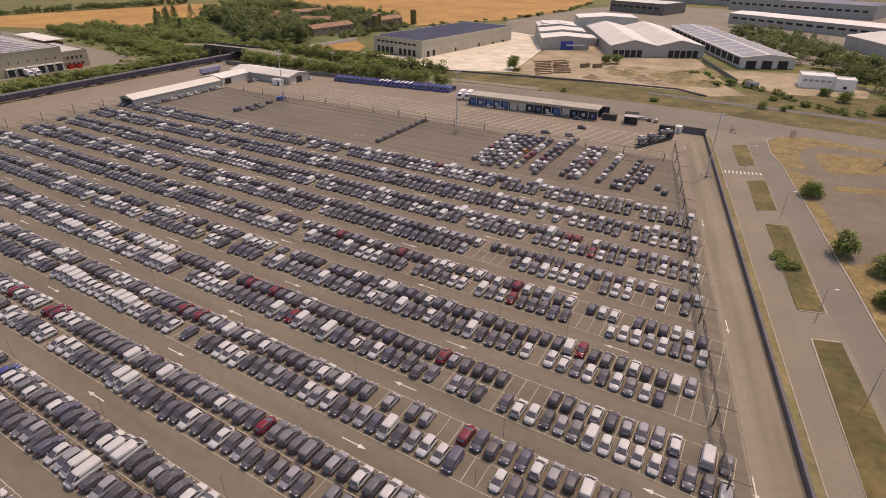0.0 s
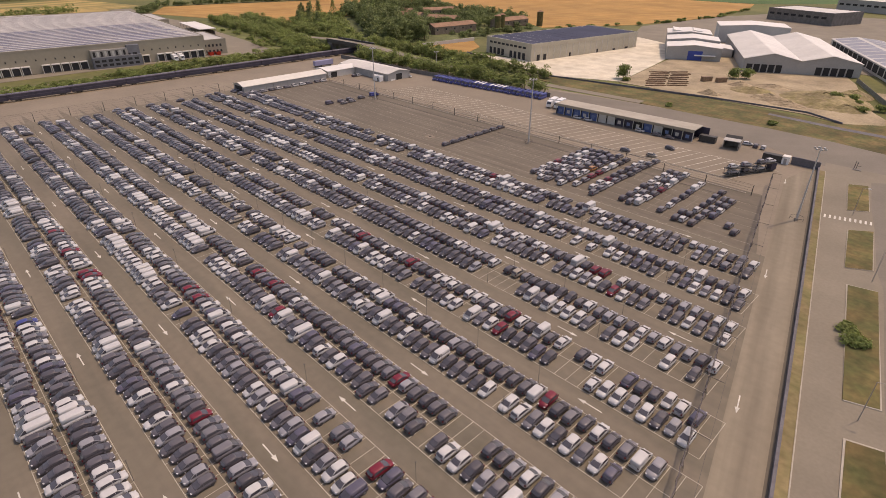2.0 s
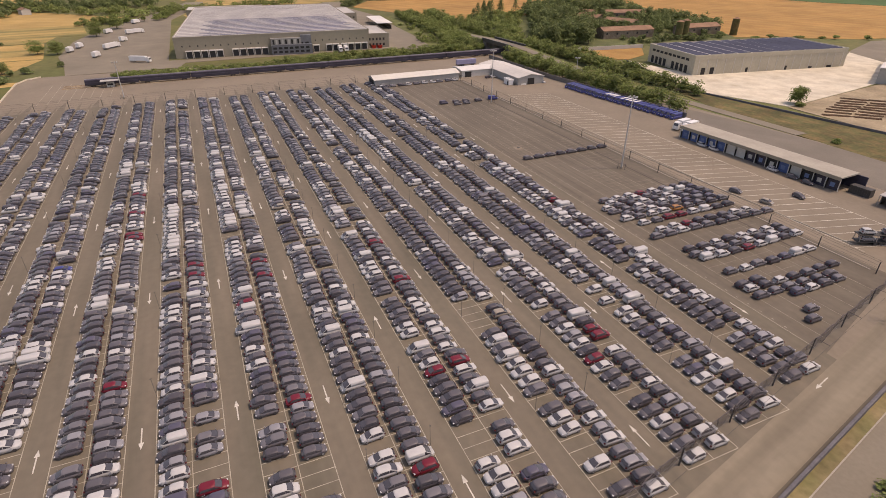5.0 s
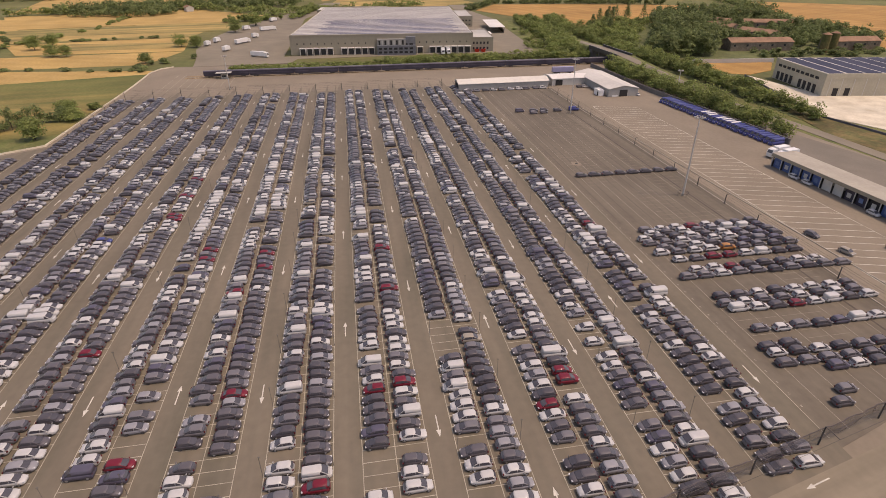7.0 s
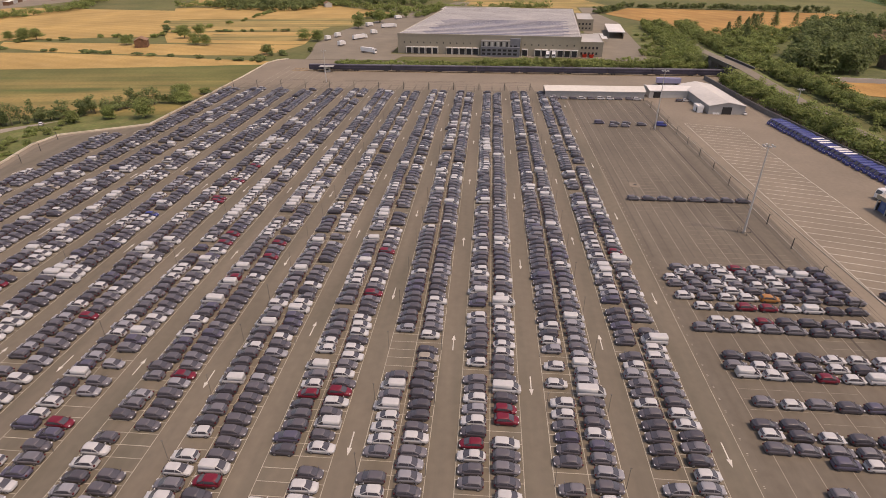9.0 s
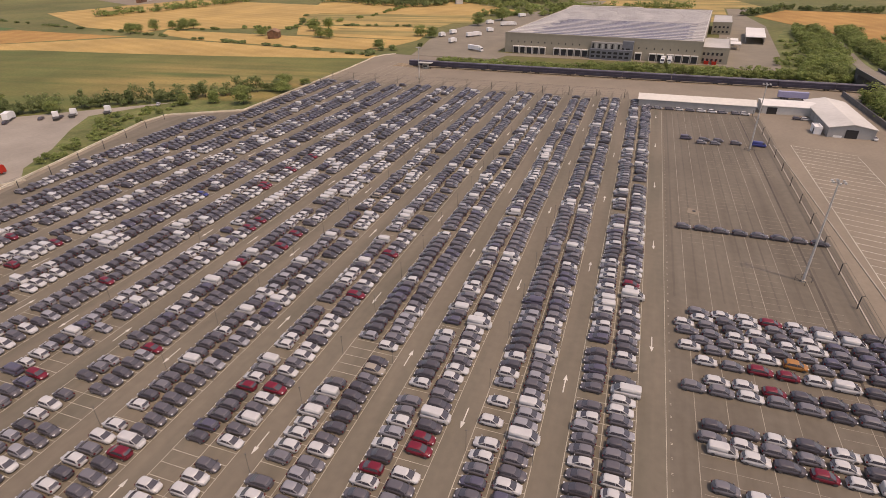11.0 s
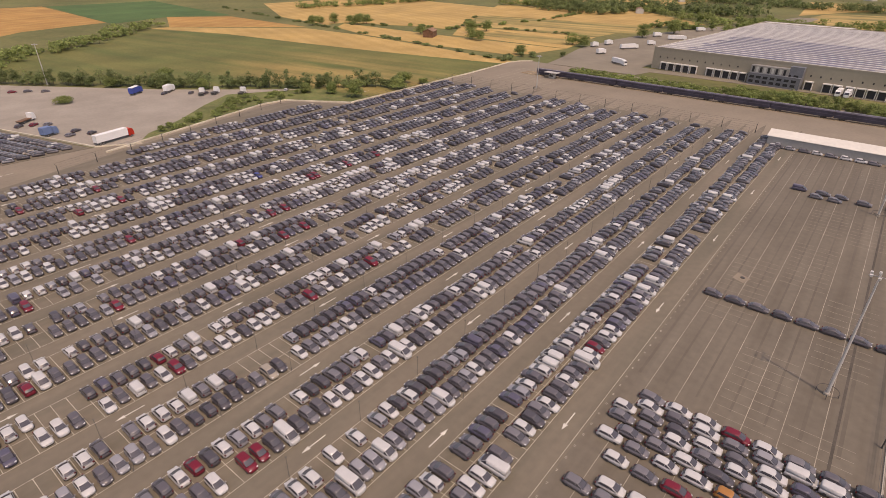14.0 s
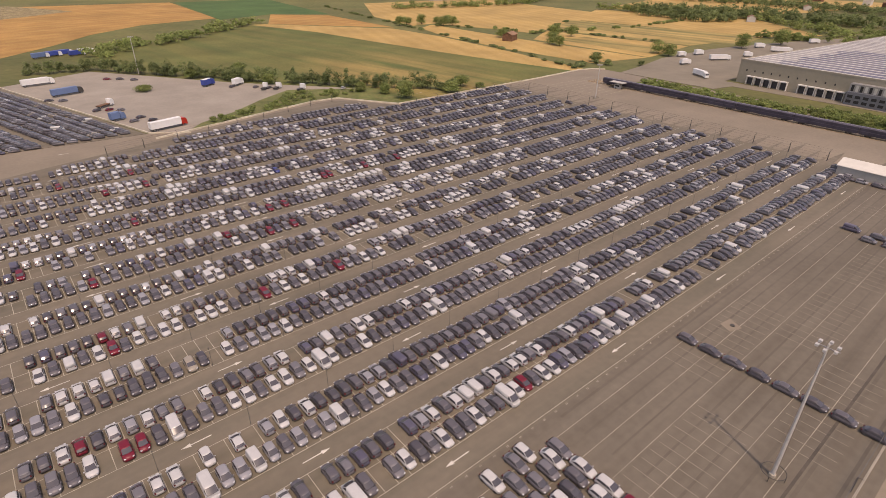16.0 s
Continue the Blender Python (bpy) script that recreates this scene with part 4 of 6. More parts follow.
mass = CarMass()
NEAR_X = -30.0
for r, mid in enumerate(ROWS_Y):
    for side in (-1, 1):
        y = mid + side * 2.58
        x0, plan = ROW_PLAN[2 * r + (side > 0)]
        n = int((fence_x(y) + 4.2 - x0) / PITCH) + 1
        plan = plan.rjust(n, "?")
        for i in range(n):
            x = x0 + i * PITCH
            chosen = planned_car(plan[i])
            if x < -262 and rng.random() < 0.25 or y < north_y(x) + 8.5:
                chosen = None
            if chosen is None:
                continue
            kind, paint = chosen
            if abs(mid - 25.41) < 1 and side > 0 and abs(x + 105.9) < PITCH / 2:
                kind, paint = "hatchback", 6
            ang = (90 if side > 0 else -90) + (180 if rng.random() < 0.08 else 0) + rng.gauss(0, 1.0)
            out = max(0.0, (KINDS[kind][0] - 4.3) * 0.35)
            cx, cy = x + rng.gauss(0, 0.07), y + side * out + rng.gauss(0, 0.14)
            if x > NEAR_X and r >= 4:
                car_thing(kind, paint, pose(cx, cy, 0, 0, 0, ang), car_label(kind, paint), "cars parked in rows")
            else:
                mass.add(kind, paint, cx, cy, ang, FAR_ARRAYS if x < -140 else None)
# block of closely packed cars, nose to tail
BLOCK = ((-86.3, 169.0, "swwrwddd"), (-84.0, 169.5, "wdwddvvd"), (-81.5, 166.1, "wddwdwddd"), (-79.0, 166.6, "sswdwwddd"), (-76.5, 169.0, "sswdsddd"), (-74.0, 166.7, "wswwodsdd"),
         (-70.2, 169.4, "wsrrwvdd"), (-65.2, 170.8, "wwrdddww"), (-62.6, 166.9, "dswddddddd"), (-54.0, 169.5, "ddwdwwwd"), (-51.5, 169.0, "dwsdwdws"), (-49.0, 170.3, "vwdrwVdw"),
         (-42.0, 170.1, "swsddvw"), (-37.2, 168.0, "dd"), (-34.9, 168.2, "wdwdddd"), (-32.3, 168.0, "dssddd"), (-30.0, 176.5, "dwdd"))
for x, y0, plan in BLOCK:
    for i, code in enumerate(plan):
        kind, paint = planned_car(code)
        if kind == "panel_van":
            kind = "small_van"
        paint = 2 if code == "s" else paint
        mass.add(kind, 9 if code == "o" else paint, x + rng.gauss(0, 0.12), y0 + i * 4.42, 90 + rng.gauss(0, 1.2))
for i in range(8):
    mass.add("saloon_car" if i % 3 else "hatchback", 3 + i % 2, -127.5, 167.6 + i * 4.58, 90)
for x, y, k, p in ((-22, 170.2, "hatchback", 3), (-24.6, 173.2, "hatchback", 2), (-206.4, 176.7, "hatchback", 2), (-210.5, 178, "estate_car", 3), (-210.5, 183, "hatchback", 3), (-206.6, 181.6, "hatchback", 2), (-208.9, 189, "crossover", 3)):
    mass.add(k, p, x, y, 90)
mass.add("panel_van", 6, -209, 197, 80)
mass.add("small_van", 5, -210.8, 171.4, 90)
for i in range(10):
    mass.add(rng.choice(SMALL), rng.choice([0, 1, 2, 2, 3]), -255.6, 157 + i * 4.5 + rng.gauss(0, 0.3), 90)
mass.build("parked_cars", "hundreds of parked cars in mixed colours filling the bays")
far = CarMass()
for i in range(22):
    for j in range(58):
        y = -52 - j * 2.45
        x = -84.5 + (-47 - y) * 0.287 + 7.0 + i * (4.75 if i % 6 else 5.2)
        if rng.random() < 0.94 and y > -190 and x < 70:
            kind, paint = draw_car()
            far.add(kind, rng.choice(DARK) if paint < 2 and rng.random() < 0.4 else paint, x, y, (180 if i % 2 else 0) - 16, FAR_ARRAYS)
far.build("neighbouring_parked_cars", "crowded rows of cars in the neighbouring lot")

# ---------------------------------------------------------------- buildings
def building(name, label, cx, cy, rot, sx, sy, h, wall, roof, ridge=0.0, along="y", category="building", over=0.4):
    """A hall as a thing: walls and a flat or gabled roof with thickness; local x, y with the centre in the middle."""
    root = thing(name, label, category, pose(cx, cy, -0.12, 0, 0, rot))
    a, b = sx / 2, sy / 2
    s = Shape().box(-a, a, -b, b, 0, h)
    r = Shape()
    if ridge:
        if along == "y":
            s.face([(-a, b, h), (0, b, h + ridge), (a, b, h)]).face([(a, -b, h), (0, -b, h + ridge), (-a, -b, h)])
        else:
            s.face([(a, b, h), (a, 0, h + ridge), (a, -b, h)]).face([(-a, -b, h), (-a, 0, h + ridge), (-a, b, h)])
        w = a if along == "y" else b
        for sg in (-1, 1):
            lo = h - ridge * over / w + 0.05
            if along == "y":
                p = [(sg * (a + over), -b - over, lo), (sg * (a + over), b + over, lo), (0, b + over, h + ridge + 0.05), (0, -b - over, h + ridge + 0.05)]
            else:
                p = [(-a - over, sg * (b + over), lo), (a + over, sg * (b + over), lo), (a + over, 0, h + ridge + 0.05), (-a - over, 0, h + ridge + 0.05)]
            r.grid([p, [(x, y, z + 0.2) for x, y, z in p]])
    else:
        r.box(-a + 0.3, a - 0.3, -b + 0.3, b - 0.3, h - 0.1, h + 0.1)
        edges = []
        for x0, x1, y0, y1 in ((-a - 0.1, -a + 0.3, -b - 0.1, b + 0.1), (a - 0.3, a + 0.1, -b - 0.1, b + 0.1), (-a + 0.3, a - 0.3, -b - 0.1, -b + 0.3), (-a + 0.3, a - 0.3, b - 0.3, b + 0.1)):
            edges.append(Shape().box(x0, x1, y0, y1, h - 0.4, h + 0.5))
    put(s, "wall", wall, root)
    top = put(r, "roof", roof, root)
    for e in edges if not ridge else ():
        put(e, "parapet", wall, top)
    root["half"] = (a, b, h)
    return root


def panel(root, name, side, u, z, w, hgt, material, depth=0.12, label=""):
    """A door, window or band set a little proud of one wall of a building, u metres along it."""
    a, b, _ = root["half"]
    s = Shape()
    if side in ("x+", "x-"):
        x = a if side == "x+" else -a
        s.box(x - 0.05, x + depth, u - w / 2, u + w / 2, z, z + hgt) if side == "x+" else s.box(x - depth, x + 0.05, u - w / 2, u + w / 2, z, z + hgt)
    else:
        y = b if side == "y+" else -b
        s.box(u - w / 2, u + w / 2, y - 0.05, y + depth, z, z + hgt) if side == "y+" else s.box(u - w / 2, u + w / 2, y - depth, y + 0.05, z, z + hgt)
    return put(s, name, material, root, label)


# logistics warehouse
wh = building("logistics_warehouse", "huge beige logistics warehouse with solar roof and loading docks", -494, 131, -5.6, 214, 132, 13.2, WALL_BEIGE, ROOF_PALE)
for i in range(26):
    x = -104 + i * 8.05
    s = Shape()
    s.box(x, x + 5.2, -65, 65, 13.32, 13.38)
    put(s, "roof_strip", ROOF_STRIP, wh, "dull grey roof strip")
    if i > 13:
        put(Shape().box(x + 0.3, x + 4.9, -50 + i % 3 * 3, 58 - i % 2 * 4, 13.40, 13.47), "solar_panel", PANEL_ROOF, wh, "grey-blue strip of solar panels")
DOCK = Shape().box(106.9, 107.25, -1.75, 1.75, 0.3, 4.2).mesh("dock_door", [DOCK_GREY])
DOCK_TOP = Shape().box(107.0, 108.9, -2.2, 2.2, 4.4, 4.95).box(107.25, 108.6, -2.15, -1.85, 0.0, 4.4).box(107.25, 108.6, 1.85, 2.15, 0.0, 4.4).mesh("dock_canopy", [ROOF_WHITE])
for u in [-57.3 + 4.9 * i for i in range(5)] + [-27.5 + 4.9 * i for i in range(5)] + [27.4, 36.5, 41.4] + [47.4 + 4.9 * i for i in range(4)]:
    ob = new("dock_door", DOCK)
    ob.parent = wh
    ob.location = (0, u, 0)
    new("dock_canopy", DOCK_TOP).parent = ob
for i in range(26):
    if not 10 < i < 18:
        panel(wh, "high_window", "x+", -61 + i * 4.9, 7.2, 0.7, 1.0, OPENING)
put(Shape().box(107, 113, -3.5, 24, 0, 6.5).box(107, 111, 17, 24, 6.5, 12), "office_block", GLASS_WALL, wh, "grey glazed office block")
for i in range(7):
    for j in range(3):
        put(Shape().box(110.9 if j > 1 else 113.0, 111.1 if j > 1 else 113.15, -2.6 + i * 3.7, -0.2 + i * 3.7, 1.2 + j * 2.5, 2.6 + j * 2.5), "office_window", OPENING, wh)
put(Shape().box(107, 111.5, -3.5, 17, 6.5, 10.5), "plant_deck", STEEL, wh, "grey rooftop plant")
for i in range(9):
    put(Shape().box(111.4, 111.7, -2.5 + i * 2.1, -1.3 + i * 2.1, 6.8, 9.8), "duct", WALL_PALE if i % 2 else OPENING, wh)
building("rear_store", "pale store block behind the logistics warehouse", -628, 106, -5.6, 36, 74, 10.5, WALL_BEIGE, ROOF_PALE)
an = building("warehouse_annex", "beige two-storey annex beside the warehouse", -407, 196, -5.6, 46, 17, 9.5, WALL_BEIGE, ROOF_GREY)
for i in range(5):
    for z in (1.5, 5.2):
        panel(an, "window", "x+", -6 + i * 2.6, z, 1.3, 1.6, OPENING)
an2 = building("warehouse_annex", "beige annex with small windows at the warehouse rear", -560, 214, -5.6, 60, 15, 9.5, WALL_BEIGE, ROOF_GREY)
for i in range(7):
    for z in (1.5, 5.2):
        panel(an2, "window", "y+", -26 + i * 8.2, z, 2.4, 1.4, OPENING)
for i in range(4):
    for z in (1.5, 5.2):
        panel(an2, "window", "x+", -5 + i * 3.2, z, 1.6, 1.4, OPENING)
for x in (-470, -452):
    lw = thing("loading_roof", "low white loading roof beside the warehouse", "canopy", pose(x, 213.5, -0.1, 0, 0, -5.6), "loading roofs")
    put(Shape().box(-7, 7, -4, 4, 4.0, 4.3), "roof", ROOF_WHITE, lw)
    for px in (-6.8, 6.6):
        for py in (-3.8, 3.6):
            put(Shape().box(px, px + 0.2, py, py + 0.2, 0, 4.0), "post", STEEL, lw)
wc = thing("yard_canopy", "open yard canopy with a flat white roof on posts", "canopy", pose(-508, 234, -0.12, 0, 0, -7))
put(Shape().box(-30, 30, -7, 7, 5.0, 5.4), "roof", ROOF_WHITE, wc)
for i in range(7):
    for y in (-6.6, 6.4):
        put(Shape().box(-29.5 + i * 9.75, -29.2 + i * 9.75, y, y + 0.25, 0, 5.0), "post", STEEL, wc)
put(Shape().box(-29, 29, 5.8, 6.0, 0, 3.2), "back_wall", CONCRETE_DARK, wc)

# sheds in the south-west corner
tent = building("tent_shed", "long low shed with a bowed cream sheet roof", -264.5, 177, 0, 11, 50, 3.4, WALL_GREY, ROOF_CREAM, 1.5)
panel(tent, "gable_opening", "y-", 0, 0, 7.5, 3.3, OPENING)
for i in range(12):
    panel(tent, "wall_panel", "x+", -23 + i * 4.18, 0.2, 3.9, 3.0, WALL_GREY, 0.1)
link = building("link_shed", "pale flat-gabled shed joining two workshops", -268, 217, 0, 13, 24, 3.6, WALL_PALE, ROOF_WHITE, 0.9)
panel(link, "shutter", "x+", -8, 0, 4, 3, OPENING)
shed = building("workshop_shed", "grey workshop with a pale ridged roof and open end", -253.5, 232, 0, 46, 16, 3.9, WALL_GREY, ROOF_PALE, 1.5, "x")
panel(shed, "gate_opening", "x+", 0, 0, 4.2, 3.4, OPENING)
panel(shed, "white_plinth", "x+", -4.5, 0, 3, 0.9, WHITE)
for i in range(8):
    panel(shed, "wall_panel", "y-", -20 + i * 5.6, 0.2, 5.2, 3.3, WALL_GREY, 0.1)
cab = building("site_cabin", "small white site cabin on the apron", -236, 221.2, 0, 6, 2.6, 2.6, WHITE, ROOF_WHITE, category="cabin")
panel(cab, "cabin_door", "y-", 1.5, 0.1, 0.9, 2.0, OPENING)

# solar-roof building by the pale yard
sb = building("solar_roof_building", "beige industrial building with dark solar sawtooth roof", -225.9, 387.3, -9.6, 46.5, 108, 10.6, WALL_CREAM, ROOF_PALE)
for i in range(11):
    y = -51.5 + i * 9.5
    s = Shape().grid([[(x, y, 10.62), (x, y + 6.6, 10.62), (x, y + 6.6, 11.2), (x, y + 6.5, 11.25), (x, y, 10.75)] for x in (-22.4, 22.4)])
    put(s, "solar_panel", PANEL_DARK, sb, "dark blue row of solar panels")
for i in range(9):
    panel(sb, "upper_window", "y-", -18 + i * 4.3, 7.2, 3.0, 1.3, OPENING)
    if i not in (4,):
        panel(sb, "dock_opening", "y-", -18.2 + i * 4.3, 0.3, 2.6, 4.2, OPENING)
for i in range(18):
    panel(sb, "pilaster", "x+", -51 + i * 6, 0, 0.28, 8.6, WALL_PALE, 0.12)
panel(sb, "parapet", "x+", 0, 8.7, 107.6, 1.9, WALL_CREAM, 0.2)
for u, dw, dh in ((-50, 2.6, 3.8), (-44, 2.6, 3.8), (-20, 1.6, 2.6), (8, 1.6, 2.4), (26, 2.6, 1.2), (40, 3.4, 1.3)):
    panel(sb, "side_door", "x+", u + 2.6, 0.1, dw, dh, OPENING)

# white-roofed halls of the industrial estate
EST = 26.0


def estate(fx, fy, w, d, **kw):
    """Centre of a hall from its front-left corner, its width and depth along the estate's grid."""
    c, s = math.cos(radians(EST)), math.sin(radians(EST))
    return fx + c * w / 2 - s * d / 2, fy + s * w / 2 + c * d / 2


for k, (off, wid, dep, hh) in enumerate(((0, 34, 22, 8.0), (23, 34, 22, 9.6), (46, 30, 26, 11.0))):
    c, s = math.cos(radians(EST)), math.sin(radians(EST))
    x, y = estate(-155 - s * off, 405 + c * off, wid, dep)
    hall = building("stepped_hall", "pale grey hall with white shallow gable roof", x, y, EST, wid, dep, hh, WALL_GREY, ROOF_WHITE, 1.6)
    tagged(hall, group="stepped halls")
    if k == 2:
        for u in (-8.5, 5.5):
            put(Shape().grid([[(u - 3, -9, z0), (u + 3, -9, z1), (u + 3, 9, z1), (u - 3, 9, z0)] for z0, z1 in ((12.0, 12.0), (13.2, 12.5))]), "roof_monitor", ROOF_WHITE, hall, "tilted white roof light")
    if k == 0:
        panel(hall, "roller_door", "y-", 1, 0, 9, 6, BLUE_PAINT, label="bright blue roller door")
        panel(hall, "canopy", "y-", 7, 3.2, 13, 0.5, WHITE, 2.0)
for k in range(2):
    x, y = estate(-103 + 31 * k * math.cos(radians(EST)), 399 + 31 * k * math.sin(radians(EST)), 31, 110)
    hall = tagged(building("twin_hall", "large pale hall with white ribbed gable roof", x, y, EST, 31, 110, 7.4, WALL_GREY, ROOF_WHITE, 3.6), group="twin halls")
    for i in range(5):
        panel(hall, "gate_opening", "y-", -12 + i * 4.0 + (6 if k else 0), 0, 3.2, 4.6, OPENING)
    # Greyer sheet over one slope puts its weaker sunlight into the colour.
    slope = [(-0.8, -55.2), (-15.6, -55.2), (-15.6, 55.2), (-0.8, 55.2)]
    put(Shape().grid([[(x, y, 7.72 + 3.6 * (1 + x / 15.5) + dz) for x, y in slope[::-1]] for dz in (-0.03, 0.03)]), "grey_slope", ROOF_PALE, hall, "grey sheet painting the roof slope's shading")
    for i in range(10):
        s = Shape()
        for sg in (1,):
            s.face([(sg * 1.5, -50 + i * 10.5, 10.95), (sg * 14, -50 + i * 10.5, 8.05), (sg * 14, -49.6 + i * 10.5, 8.05), (sg * 1.5, -49.6 + i * 10.5, 10.95)])
        put(s, "roof_rib", ROOF_PALE, hall)
x, y = estate(-138, 436, 14, 20)
building("low_annex", "low pale annex between halls", x, y, EST, 14, 20, 5, WALL_PALE, ROOF_WHITE, 1.0)
x, y = estate(-158, 512, 40, 26)
tagged(building("back_hall", "pale hall with stepped white roof", x, y, EST, 50, 30, 12, WALL_PALE, ROOF_WHITE, 1.5), category="building")
x, y = estate(-22, 399, 32, 155)
lng = building("long_open_shed", "long open-sided shed with grey solar-panelled roof", x, y, EST, 32, 155, 6.4, WALL_PALE, ROOF_PALE, 1.8)
for i in range(14):
    panel(lng, "open_bay", "x-", -70 + i * 10.6, 1.4, 8.6, 4.2, OPENING)
for i in range(3):
    panel(lng, "gate_opening", "y-", -10 + i * 9.5, 0, 6.0, 4.6, OPENING)
for i in range(12):
    for sg in (-1, 1):
        y0 = -76 + i * 12.8
        p = [(sg * 1.5, y0, 8.4), (sg * 15, y0, 6.85), (sg * 15, y0 + 10.8, 6.85), (sg * 1.5, y0 + 10.8, 8.4)]
        put(Shape().face(p if sg < 0 else p[::-1]), "solar_panel", PANEL_GREY, lng, "grey-blue solar panels")
dd = building("long_white_block", "long low factory with white roof and window bands", 18, 628, -29.5, 150, 34, 9, WALL_GREY, ROOF_WHITE, 1.4, "x")
for i in range(16):
    panel(dd, "window_band", "y-", -68 + i * 9, 4.4, 6.0, 1.8, OPENING)
building("grey_gable_hall", "large grey hall with a pale gable roof", 72, 512, EST, 50, 60, 8.5, WALL_GREY, ROOF_PALE, 3)
ff = building("small_white_house", "small white flat-roofed office with boarded windows", 17.6, 364, 6, 15.5, 12, 6.2, WHITE, ROOF_WHITE)
for i in range(5):
    panel(ff, "window", "y-", -5.8 + i * 2.7, 3.4, 1.9, 1.2, WALL_GREY)
f2 = building("small_white_house", "white square annex beside the small office", 30.2, 361.5, 6, 9, 9, 5.6, WHITE, ROOF_WHITE)
panel(f2, "window", "y-", 0, 1.2, 1.6, 1.4, OPENING)
for cx, cy, sx, sy, hh, rf, lab in ((-150, 720, 70, 45, 11, ROOF_PALE, "far grey factory with pillared front"), (10, 800, 150, 60, 13, PANEL_ROOF, "far factory with a dark wide roof"), (-105, 880, 110, 50, 12, ROOF_PALE, "far pale factory block"),
                                  (190, 640, 120, 80, 11, ROOF_WHITE, "far white-roofed factory hall")):
    g = building("far_factory", lab, cx, cy, -20, sx, sy, hh, CONCRETE_DARK if "pillared" in lab else WALL_GREY, rf)
    for i in range(int(sx / 8)):
        panel(g, "window", "y-", -sx / 2 + 5 + i * 8, hh * 0.5, 5, 2, OPENING)
# farm buildings by the woodland
for cx, cy, rot, sx, sy in ((-350, 395, 82, 46, 14), (-340, 464, 85, 38, 13), (-455, 482, 70, 42, 13), (-444, 426, 15, 36, 12), (-476, 446, 30, 24, 10), (-396, 430, 20, 30, 12)):
    fm = tagged(building("farmhouse", "old farm building with a brown tiled roof", cx, cy, rot, sx, sy, 6, FARM_WALL, ROOF_TILE, 2.4, "x"), group="farm buildings")
    for i in range(5):
        panel(fm, "window", "y-", -sx / 2 + 3 + i * sx / 5, 3.2, 1.4, 1.4, OPENING)
for cx, cy, lab in ((-765, -98, "white farmhouse among distant fields"), (-412, -154.5, "small brick field barn with tiled roof"), (-1000, -120, "distant white house by trees"), (-960, -420, "distant house with tiled roof")):
    building("field_house", lab, cx, cy, 25, 14, 9, 5, WALL_PALE if "white" in lab else RUST, ROOF_TILE, 2.0, "x")
for x, y in ((-325, 429), (-329.5, 440), (-321, 486)):
    silo = thing("silo", "round farm silo overgrown with ivy", "silo", pose(x, y, -0.3), "farm silos")
    put(Shape().tube((0, 0, 0), (0, 0, 13), 2.9, 2.9, 16), "drum", MEADOW, silo)
    put(Shape().tube((0, 0, 13), (0, 0, 14.2), 3.1, 0.5, 16), "cap", ROOF_TILE, silo)
fw = thing("farm_wall", "long pale farmyard wall", "wall", kind="structure")
put(Shape().prism([(-308.5, 318), (-301.5, 372), (-301, 372), (-308, 318)], -0.3, 2.4), "panel", WALL_PALE, fw)
area("yard_6", [(-308, 318), (-301, 371), (-277, 352), (-268, 331), (-280, 306)], -0.09, WHEAT_B, "bare orange earth before the farm wall", "ground")
area("yard_7", [(-636, -545), (-782, -522), (-900, -520), (-960, -640), (-840, -760), (-700, -680)], -0.10, APRON, "dusty railway yard far off", "yard")
for i in range(9):
    tagged(building("distant_shed", "long pale shed on the distant railway yard", -690 - 24 * i, -575 - 12 * (i % 4), 28, 46, 7, 4.5, WALL_PALE if i % 2 else RUST, ROOF_WHITE if i % 3 else ROOF_GREY, 0.8, "x"), group="distant sheds")
brng = random.Random(5)
for i in range(26):
    cx, cy = -1150 - brng.random() * 300, -560 + i * 42
    tagged(building("town_house", "distant town house with tiled roof", cx, cy, brng.random() * 90, 16 + brng.random() * 12, 11, 6 + brng.random() * 5, WALL_PALE if i % 3 else RUST, ROOF_TILE, 2.0, "x"), group="distant houses")

# ---------------------------------------------------------------- drive-through canopy
cb = thing("drive_through_canopy", "long flat-roofed inspection canopy with open blue bays", "canopy", pose(-92.6, 241.6, 0, 0, 0, 3.0))
put(Shape().box(-33, 29, -4.6, 4.6, 4.3, 4.75), "roof", ROOF_TAN, cb)
put(Shape().box(-33.1, 29.1, -4.75, -4.6, 3.7, 4.8), "fascia", WALL_BEIGE, cb)
put(Shape().box(-33, 32, 3.8, 4.2, 0, 4.3), "back_wall", NAVY, cb)
for i in range(16):
    put(Shape().box(-32.8 + i * 4.1, -32.6 + i * 4.1, -4.4, -4.15, 0, 4.3), "post", WALL_PALE, cb)
for i in range(15):
    if i in (5, 6, 11):
        put(Shape().box(-32.4 + i * 4.1, -29 + i * 4.1, -3.6, 3.7, 0, 3.6), "booth", WALL_PALE, cb, "pale booth with posters")
    else:
        put(Shape().box(-32.4 + i * 4.1, -29 + i * 4.1, -3.6, -3.4, 0, 3.7), "screen", BAY_BLUE if i < 5 or i == 10 else NAVY if i % 3 else OPENING, cb)
        put(Shape().box(-31.6 + i * 4.1, -30.2 + i * 4.1, -3.68, -3.6, 0.9, 2.3), "notice_board", WALL_PALE if i % 2 else TARP_BLUE, cb)
    put(Shape().box(-32.75 + i * 4.1, -32.65 + i * 4.1, -4.1, 3.7, 0, 2.4), "bay_divider", STEEL_DARK, cb)

